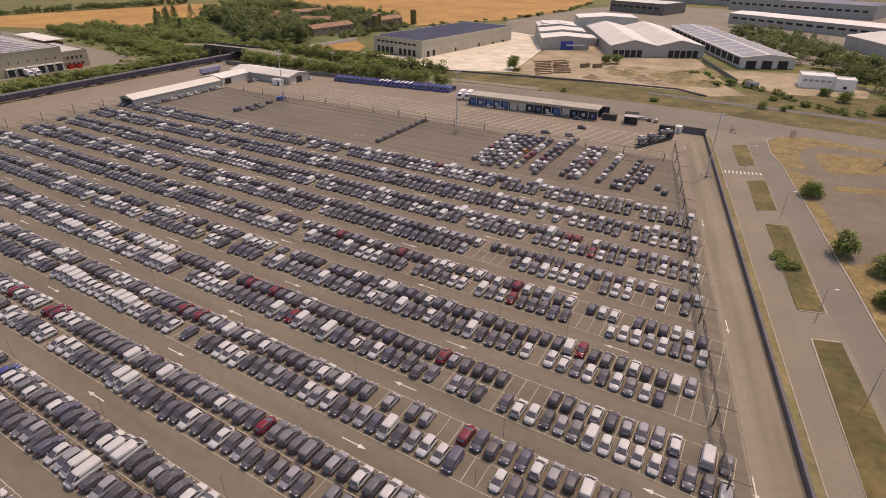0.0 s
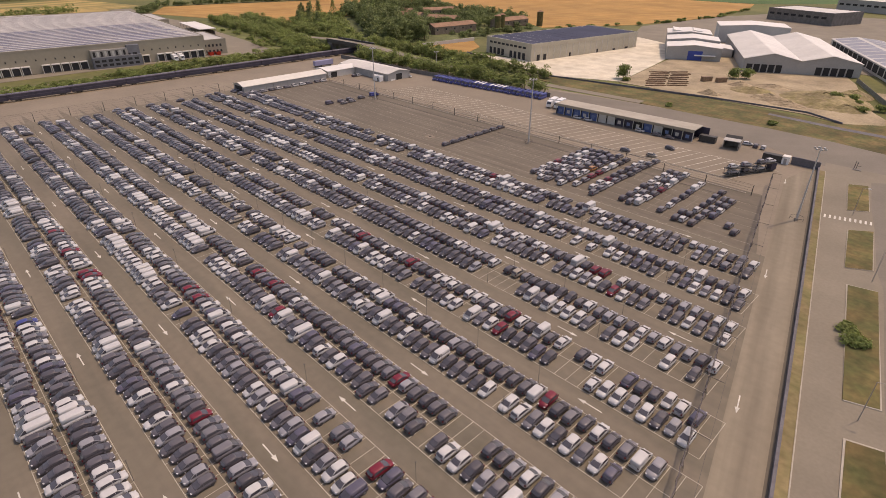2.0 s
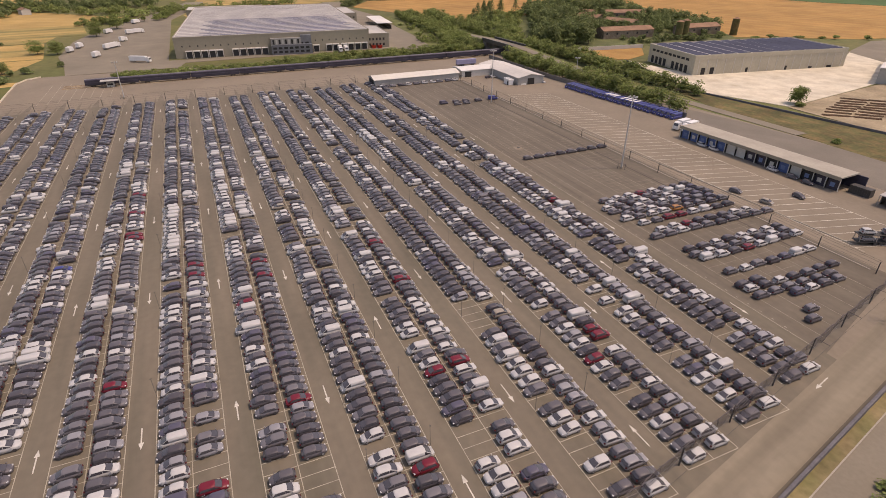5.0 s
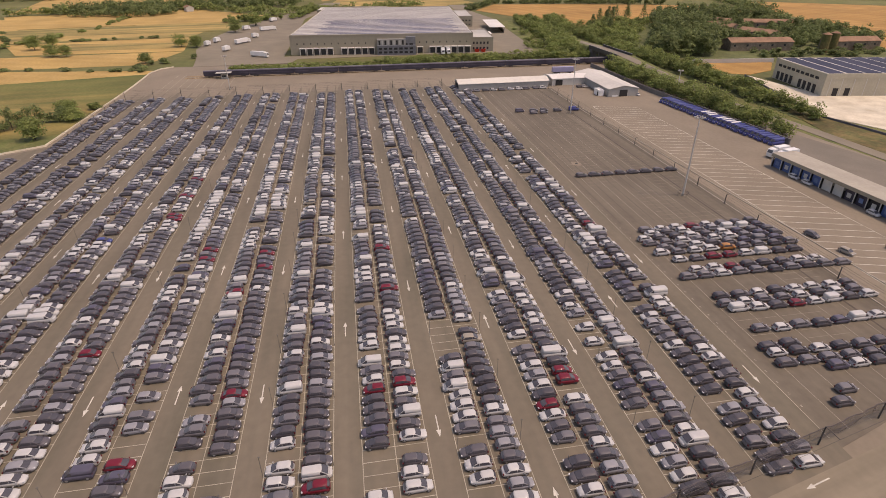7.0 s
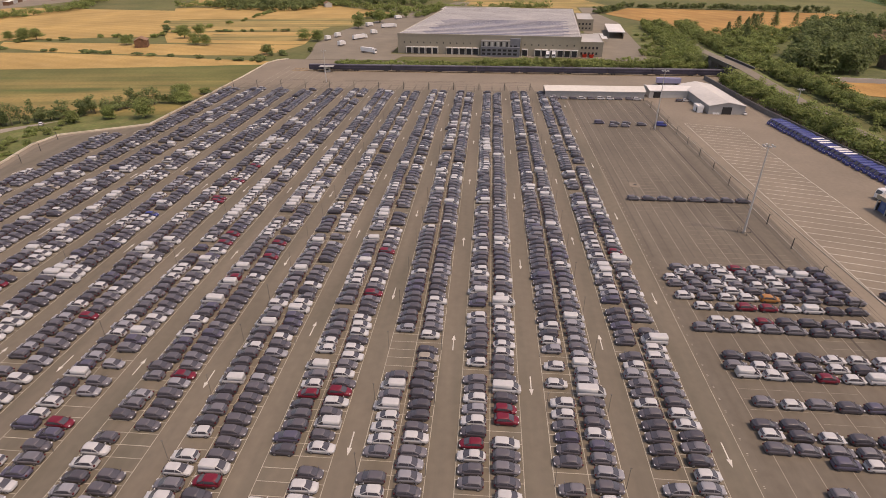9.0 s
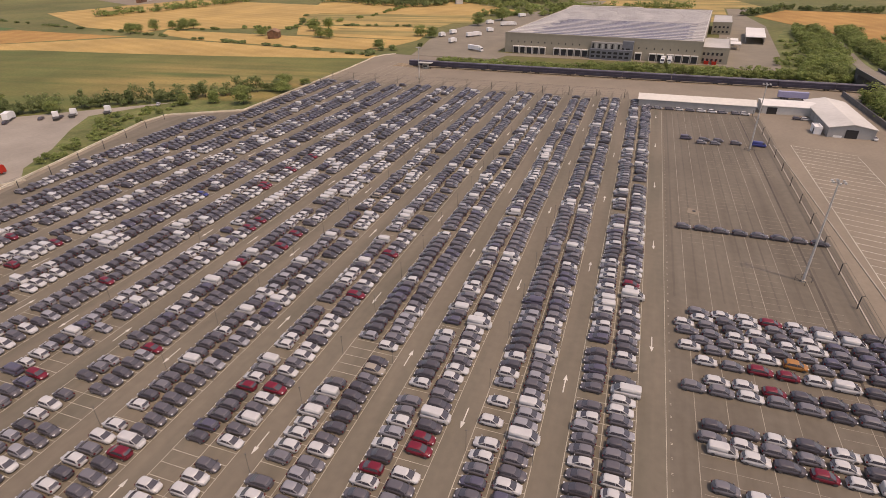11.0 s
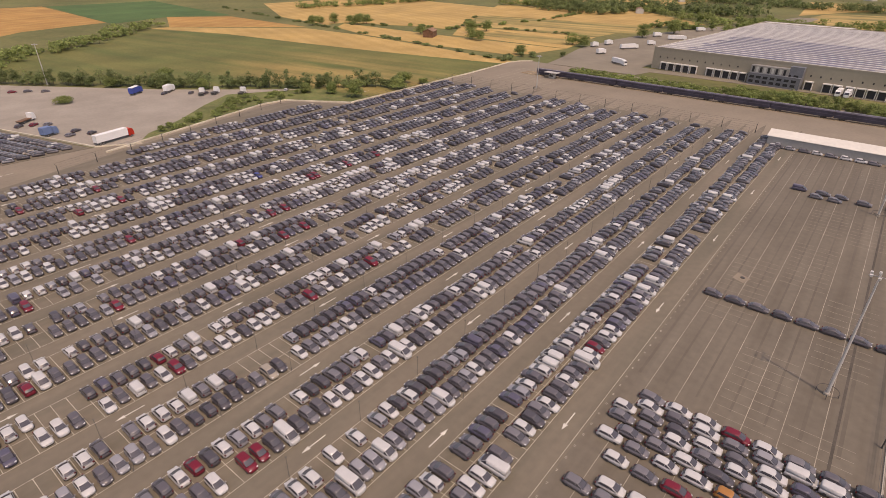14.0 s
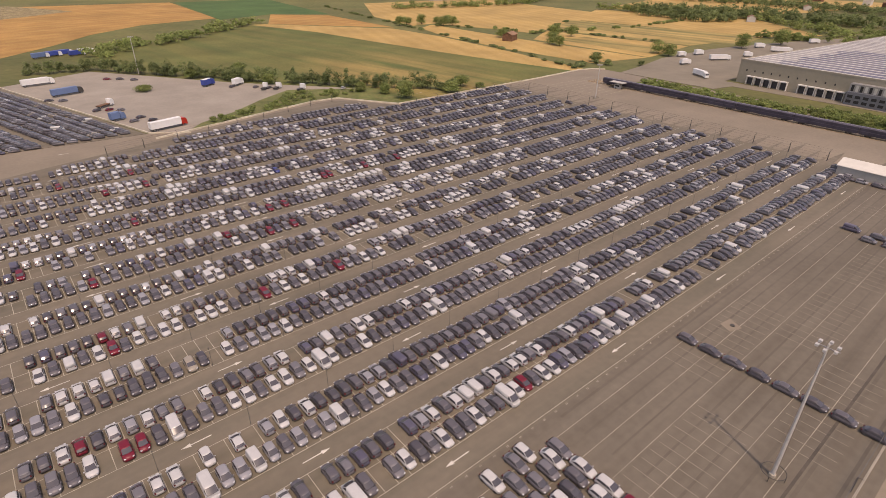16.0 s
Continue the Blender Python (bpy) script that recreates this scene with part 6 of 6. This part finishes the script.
for x, y, n in ((-11.1, 249.1, 2), (9.8, 254.9, 4)):
    rb = thing("post_frame", "dark steel post frame standing beside the road", "barrier", pose(x, y, -0.02, 0, 0, 10), "post frames")
    put(Shape().box(-1.3, 1.3, -0.8, 0.8, 0, 0.16), "base", CONCRETE_DARK, rb)
    for i in range(n):
        put(Shape().tube((-0.9 + i * 0.6, 0, 0.16), (-0.8 + i * 0.6, 0.1, 3.1 - 0.5 * (i % 2)), 0.09, 0.08, 6), "post", STEEL_DARK, rb)
    put(Shape().tube((-1.0, 0, 1.3), (0.9, 0, 1.4), 0.06, n=6), "crossbar", STEEL_DARK, rb)
wn4 = thing("low_wall_4", "dark wall behind the blue lorry rank", "wall", kind="structure")
put(Shape().prism([(-310, 248), (-240, 249.6), (-145, 258.5), (-145, 259), (-240, 250.1), (-310, 248.5)], -0.2, 2.2), "panel", CONCRETE_DARK, wn4)
for x, y, a in ((-3, 206, 15), (9, 168, 15), (17, 117, 15), (24, 95, 15), (34, 60, 15)):
    lp = thing("street_lamp", "slim grey street lamp on a traffic island", "street lamp", pose(x, y, 0.1, 0, 0, a), "street lamps")
    put(Shape().tube((0, 0, 0), (0, 0, 8), 0.09, 0.05, 6), "pole", STEEL, lp)
    put(Shape().tube((0, 0, 8), (1.4, 0, 8.2), 0.04, n=4), "arm", STEEL, lp)
    put(Shape().box(1.2, 1.9, -0.15, 0.15, 8.1, 8.25), "lamp_head", WHITE, lp)
for i in range(11):
    z = Shape()
    x, y = -9.6 + i * 1.15, 198.6 + i * 0.35
    z.face([(x, y, 0.03), (x + 0.5, y, 0.03), (x + 0.1, y + 2.4, 0.03), (x - 0.4, y + 2.4, 0.03)])
    tagged(put(z, "crossing_stripe", LINE_WHITE), "white zebra crossing stripe on the access road", "road marking", "zebra stripes")

# ---------------------------------------------------------------- dirt yard: mounds, timber
def mound(label, x, y, rx, ry, h, seed, material):
    rnd = np.random.default_rng(seed)
    s = Shape()
    rings = []
    for i in range(8):
        t = i / 7
        ring = []
        for j in range(22):
            a = 2 * math.pi * j / 22
            k = (1 - t) * (1 + 0.16 * noise.noise(Vector((math.cos(a) * 1.7 + seed, math.sin(a) * 1.7, t * 2))))
            ring.append((x + rx * k * math.cos(a), y + ry * k * math.sin(a), -0.15 + h * (1 - (1 - t) ** 1.6) * (1 + 0.35 * noise.noise(Vector((math.cos(a) * 2, math.sin(a) * 2 + seed, t * 5))))))
        rings.append(ring)
    s.grid(rings)
    return tagged(put(s, "rubble_mound", material), label, "mound", "mounds on the dirt yard")


for i, (x, y, rx, ry, h) in enumerate(((-78, 346, 12, 8, 2.4), (-66, 334, 10, 6, 2.6), (-46, 350, 20, 22, 3.9), (-38, 370, 9, 10, 3.4), (-92, 324, 6, 3.5, 2.2), (-74, 364, 10, 6, 1.6), (-34, 338, 9, 8, 2.2), (-56, 328, 9, 5, 1.8), (-88, 356, 8, 5, 2.0))):
    mound("brown mound of earth and rubble with weeds" if i != 4 else "small grey heap of sand", x, y, rx, ry, h, i, EARTH if ry > 6.5 else RUBBLE)
brnd = random.Random(21)
for i in range(16):
    row, col = i % 8, i // 8
    x, y = -121 - row * 2.1 + col * 8.4, 322 + row * 5.2 + col * 8.4
    st = thing("beam_stack", "stack of long rusty beams lying on the dirt", "stack", pose(x + brnd.gauss(0, 0.6), y, -0.11, 0, 0, 44 + brnd.gauss(0, 4)), "beam stacks")
    for j in range(5):
        put(Shape().box(-5.2 + brnd.gauss(0, 0.4), 5.2 + brnd.gauss(0, 0.4), -1.0 + j * 0.42, -0.7 + j * 0.42, 0, 0.3 + 0.3 * (j % 2)), "beam", TIMBER if j % 2 else RUST, st)

# ---------------------------------------------------------------- plants
def leaf_cards(rnd, blobs, per_blob, size):
    """Small tilted leaf clumps spread over soft lobes: arrays of quad corners."""
    blobs = np.array(blobs)
    b = np.repeat(blobs, per_blob, axis=0)
    n_all = len(b)
    d = rnd.normal(size=(n_all, 3))
    d[:, 2] = np.abs(d[:, 2]) - 0.35
    d /= np.linalg.norm(d, axis=1, keepdims=True)
    rad = rnd.uniform(0.5, 1.2, (n_all, 1))
    c = b[:, :3] + d * rad * b[:, [3, 3, 4]]
    n = 0.8 * d + 0.38 * rnd.normal(size=(n_all, 3)) + np.array([0.12, 0.28, 0.75])
    n /= np.linalg.norm(n, axis=1, keepdims=True)
    u = rnd.normal(size=(n_all, 3))
    u -= n * (u * n).sum(1, keepdims=True)
    u /= np.linalg.norm(u, axis=1, keepdims=True)
    v = np.cross(n, u)
    k = size * rnd.uniform(0.5, 1.35, (n_all, 1))
    return np.stack([c - u * k - v * k * 0.4, c + u * k * 0.5 - v * k, c + u * k + v * k * 0.5, c - u * k * 0.4 + v * k], 1)


def cards_object(name, quads, material, parent=None):
    v = quads.reshape(-1, 3)
    ob = new(name, fast_mesh(name, v, np.arange(len(v)), np.full(len(quads), 4), np.zeros(len(quads)), [material]))
    ob.parent = parent
    return ob


def crown_blobs(rnd, x, y, h, r, n=7, low=0.35):
    a, q = rnd.uniform(0, 6.28, n), rnd.uniform(0.05, 0.75, n) * r
    return [(x + math.cos(a[i]) * q[i], y + math.sin(a[i]) * q[i], h * rnd.uniform(low, 0.86), r * rnd.uniform(0.6, 0.95), h * rnd.uniform(0.16, 0.27)) for i in range(n)]


def inside(p, poly):
    x, y = p
    c = False
    for i in range(len(poly)):
        (x0, y0), (x1, y1) = poly[i - 1], poly[i]
        if (y0 > y) != (y1 > y) and x < (x1 - x0) * (y - y0) / (y1 - y0) + x0:
            c = not c
    return c


def grove(name, label, poly, spacing, h, r, seed, material, cards=16, size=0.55, low=0.25, keep=1.0):
    """A belt or wood of many trees in a polygon: foliage and trunks."""
    cards, size = int(cards * 2.1), size * 0.76
    rnd = np.random.default_rng(seed)
    xs, ys = [p[0] for p in poly], [p[1] for p in poly]
    blobs, trunks = [], Shape()
    for x in np.arange(min(xs), max(xs), spacing):
        for y in np.arange(min(ys), max(ys), spacing):
            px, py = x + rnd.uniform(-0.5, 0.5) * spacing, y + rnd.uniform(-0.5, 0.5) * spacing
            if rnd.random() < keep and inside((px, py), poly):
                hh = h * rnd.uniform(0.5, 1.4)
                blobs += crown_blobs(rnd, px, py, hh, r * rnd.uniform(0.7, 1.3), low=low)
                trunks.tube((px, py, -0.3), (px + rnd.uniform(-0.4, 0.4), py, hh * 0.6), 0.16, 0.07, 4)
    root = thing(name, label, "trees", kind="stuff")
    cards_object("foliage", leaf_cards(rnd, blobs, cards, size), material, root)
    put(trunks, "trunks", BARK, root)
    return root


def band(points, width):
    """A polygon along a line of points."""
    left, right = [], []
    for i, p in enumerate(points):
        a, b = Vector(points[max(0, i - 1)]), Vector(points[min(len(points) - 1, i + 1)])
        d = (b - a).normalized()
        n = Vector((-d.y, d.x)) * width / 2
        left.append((p[0] + n.x, p[1] + n.y))
        right.append((p[0] - n.x, p[1] - n.y))
    return left + right[::-1]


grove("tree_belt", "dense belt of leafy trees beside the van rank", [(-308, 252), (-300, 260), (-262, 263), (-200, 268), (-150, 266), (-146, 260.5), (-200, 256), (-290, 252)], 3.6, 7.0, 2.9, 1, LEAF, 18, 0.46)
grove("hedge", "bushes round the farm buildings", [(-338, 376), (-312, 378), (-306, 425), (-318, 480), (-330, 486), (-334, 430)], 6.0, 3.4, 2.6, 46, LEAF_DARK, 14, 0.6, 0.12, 0.55)
grove("tree_belt", "leafy tree belt behind the narrow road", [(-345, 289), (-345, 308), (-270, 306), (-196, 300), (-172, 297), (-172, 293), (-196, 291), (-270, 291)], 4.0, 6.0, 2.8, 2, LEAF, 18, 0.5)
grove("woodland", "dense dark woodland of mixed trees", [(-556, 420), (-552, 490), (-500, 520), (-484, 446), (-432, 402), (-366, 372), (-325, 345), (-335, 308), (-400, 334), (-470, 382)], 6.0, 12.5, 4.2, 3, LEAF_DARK, 15, 0.88)
grove("orchard", "scattered trees around the farm buildings", [(-486, 448), (-500, 530), (-400, 540), (-345, 500), (-352, 420), (-372, 380), (-432, 406)], 7.4, 8, 3.4, 13, LEAF_DARK, 14, 0.75, 0.22, 0.85)
grove("tree_belt", "dense leafy belt beside the warehouse yard", band([(-352, 250), (-395, 261), (-430, 268), (-500, 276), (-572, 283)], 22), 4.0, 6.2, 2.8, 6, LEAF, 15, 0.5, 0.15)
grove("tree_belt", "leafy belt beyond the rising road", band([(-348, 293), (-430, 299), (-510, 303), (-570, 312)], 15), 4.0, 6.0, 2.8, 16, LEAF, 15, 0.52, 0.15)
grove("scrub", "scrub between the tree belt and the woods", [(-352, 302), (-420, 335), (-500, 385), (-545, 420), (-530, 330), (-430, 308)], 6.0, 5.0, 3.2, 26, LEAF, 13, 0.7, 0.15, 0.75)
grove("scrub", "sparse bushes on the grass beside the yard", [(-366, 214), (-366, 252), (-425, 258), (-520, 266), (-500, 250), (-425, 242)], 6.0, 2.2, 1.9, 36, LEAF, 13, 0.5, 0.1, 0.4)
grove("hedge", "low scrub between rails and warehouse", band([(-342, 20), (-343, 80), (-345, 150)], 13), 3.2, 2.3, 1.8, 4, LEAF, 14, 0.42, 0.1, 0.9)
grove("hedge", "bushy hedge between rails and warehouse", band([(-345, 120), (-346, 170), (-349, 270)], 15), 3.2, 3.9, 2.1, 14, LEAF, 16, 0.44, 0.12, 0.95)
grove("hedge", "line of dark trees beside the lorry yard", band([(-60, -222), (-96, -214), (-154, -132), (-206, -70), (-240, -34)], 7), 3.6, 6.8, 2.2, 5, LEAF_DARK, 18, 0.42, 0.2, 0.95)
grove("hedge", "low bushes along the northern wall", [(-104, -44.5), (-110, -50), (-123, -54), (-146, -62), (-164, -78), (-180, -72), (-200, -62), (-180, -58), (-166, -58), (-112, -46)], 3.6, 1.9, 1.6, 7, LEAF, 18, 0.32, 0.15, 0.6)
grove("hedge", "leafy trees between industrial halls", [(12, 420), (-45, 560), (-30, 590), (0, 545), (28, 485), (45, 455), (78, 440), (95, 390), (70, 346), (56, 342), (44, 362), (30, 388)], 6.4, 8, 3.3, 8, LEAF_DARK, 16, 0.62, 0.25, 0.62)
grove("hedge", "low bushes grown into a net fence", band([(-18, 349), (2, 330), (19, 311), (30, 303)], 4), 3.0, 1.9, 1.6, 39, LEAF, 14, 0.36, 0.1, 0.75)
grove("hedge", "scattered bushes on the road verge", [(-20, 296), (-20, 306), (120, 320), (120, 296)], 9, 2.6, 1.8, 9, LEAF, 18, 0.4, 0.15, 0.5)
def field_hedge(seed, pts, wd, hh):
    return grove("field_hedge", "hedgerow of bushes and trees between fields", band(pts, wd), 5.0 if wd < 20 else 9, hh * (0.7 if wd < 8 else 1.0), 2.2 if wd < 8 else 3.0 if wd < 20 else 5, seed, LEAF_DARK if seed % 2 else LEAF, 14 if wd < 18 else 6, 0.7 if wd < 18 else 1.1, 0.2, 0.5 if wd < 8 else 0.8)


field_hedge(20, ((-296, -411), (-266, -398), (-190, -330), (-135, -296), (-100, -262)), 20, 6)
field_hedge(21, ((-352, -36), (-371, -128), (-398, -282), (-415, -382), (-448, -559)), 3, 2.2)
field_hedge(22, ((-420, -288), (-461, -216), (-464, -174), (-584, -147), (-700, -150)), 6, 3.5)
field_hedge(23, ((-514, -40), (-500, -184), (-600, -236)), 4, 2.5)
field_hedge(24, ((-625, -30), (-640, 40), (-760, 60)), 12, 6)
field_hedge(25, ((-350, -36), (-368, -40), (-400, -6)), 7, 3.5)
field_hedge(26, ((-745, -300), (-800, -110), (-700, 10), (-760, 200)), 30, 8)
grove("woodland", "dark belt of tall trees among distant fields", [(-715, -235), (-700, -120), (-745, -105), (-785, -125), (-790, 30), (-840, 40), (-850, -140), (-780, -250)], 9, 11, 5, 57, LEAF_DARK, 7, 1.2, 0.2, 0.9)
field_hedge(27, ((-690, 250), (-775, 296), (-762, 370), (-714, 524)), 12, 6)
field_hedge(28, ((-305, 484), (-255, 566), (-232, 680), (-240, 800)), 4.5, 3.2)
field_hedge(29, ((-1000, -500), (-1050, -200), (-1000, 100), (-1050, 400)), 60, 9)
field_hedge(30, ((-500, -460), (-700, -420), (-900, -500)), 25, 7)
field_hedge(31, ((-540, 560), (-760, 640), (-900, 700)), 25, 8)


crnd = np.random.default_rng(77)
spires, stems = [], Shape()
for i in range(24):
    x, y = ((-500, 335), (-515, 362), (-555, 400), (-430, 372), (-405, 360), (-470, 420))[i % 6]
    x, y, hh = x + crnd.normal() * 18, y + crnd.normal() * 14, crnd.uniform(11, 17)
    stems.tube((x, y, -0.3), (x, y, hh * 0.9), 0.25, 0.05, 5)
    spires += [(x, y, hh * (0.15 + 0.8 * k / 8), hh * 0.36 * (1 - k / 10.5), hh * 0.07) for k in range(9)]
con = thing("conifers", "dark pointed conifers standing in the woodland", "trees", kind="stuff")
cards_object("foliage", leaf_cards(crnd, spires, 60, 0.42), LEAF_DARK, con)
put(stems, "trunks", BARK, con)


def tree(label, x, y, h, r, seed, material=LEAF, z=-0.1):
    """A single tree: tapered trunk, limbs and a crown of leaf clumps."""
    rnd = np.random.default_rng(seed)
    root = thing("tree" if h > 3.2 else "bush", label, "tree" if h > 3.2 else "bush", pose(x, y, z))
    t = Shape().tube((0, 0, -0.2), (0.1, 0, h * 0.6), 0.03 * h, 0.012 * h, 8)
    for i in range(6):
        a = i * 1.05 + rnd.uniform(0, 0.5)
        t.tube((0.05, 0, h * rnd.uniform(0.2, 0.45)), (r * 0.6 * math.cos(a), r * 0.6 * math.sin(a), h * rnd.uniform(0.5, 0.75)), 0.012 * h, 0.004 * h, 5)
    put(t, "trunk", BARK, root)
    cards_object("crown", leaf_cards(rnd, crown_blobs(rnd, 0, 0, h, r * 0.92, 22, 0.2), 90, 0.18 + 0.016 * h), material, root)
    return root


for i, (x, y, h, r) in enumerate(((16.4, 190.6, 5.4, 2.7), (22.9, 152.6, 6.4, 2.7), (31.5, 146.5, 5.0, 3.0), (30.3, 132, 4.0, 2.4), (11.6, 139.5, 1.7, 2.2), (9.8, 143, 1.4, 1.6), (-142, 326, 7.5, 3.6), (-207, -33, 9, 4.4), (-236, -30, 6, 4.2), (-204, -48, 6, 2.6), (-196, -60, 5.5, 2.4), (-256, -28, 3.0, 2.4), (-424, -116, 9, 4.5), (-422, -106, 8, 4))):
    tree("leafy green tree on rough grass" if h > 3.2 else "low green bush on grass", x, y, h, r, 50 + i)
for i, (x, y, h, r) in enumerate(((-420, -173, 7, 5), (-460, -144, 11, 5.5), (-479, -139, 10, 5), (-456, -35, 9, 5.5), (-449, -22, 9, 5), (-537, -6, 12, 5.5), (-585, 6, 14, 6), (-397, -300, 9, 5), (-409, -304, 8, 5), (-424, -297, 10, 4.5), (-452, -287, 9, 3.5), (-441, -292, 7, 4), (-382, -41, 6.5, 4), (-434, -272, 10, 5), (-445, -270, 9, 5), (-250, -38, 6, 4), (-165, -108, 6, 3), (-104, -132, 3.2, 4.2), (-160, -140, 8, 4), (-135, -152, 6, 3), (-98, 372, 6, 3), (-92, 376, 6, 3), (-42, 352, 4.5, 3))):
    tree("leafy green tree on rough grass" if h > 3.2 else "low green bush on grass", x, y, h, r, 70 + i)
for i, (x, y, h, r) in enumerate(((-36, 356, 4, 2.5), (-28, 338, 2.6, 2.2), (-22, 346, 3.0, 2.4), (-14, 352, 2.8, 2.2), (-33, 352, 2.2, 2.0), (-138, 322, 2.0, 1.8), (22, 342, 3.5, 2.5), (30, 330, 5, 3), (0, 318, 2.0, 1.8), (14, 312, 2.4, 2.0), (-50, 287, 1.6, 1.6), (-95, 285, 1.6, 1.4), (44, 312, 5, 3.5))):
    tree("leafy green tree on rough grass" if h > 3.2 else "low green bush on grass", x, y, h, r, 90 + i)
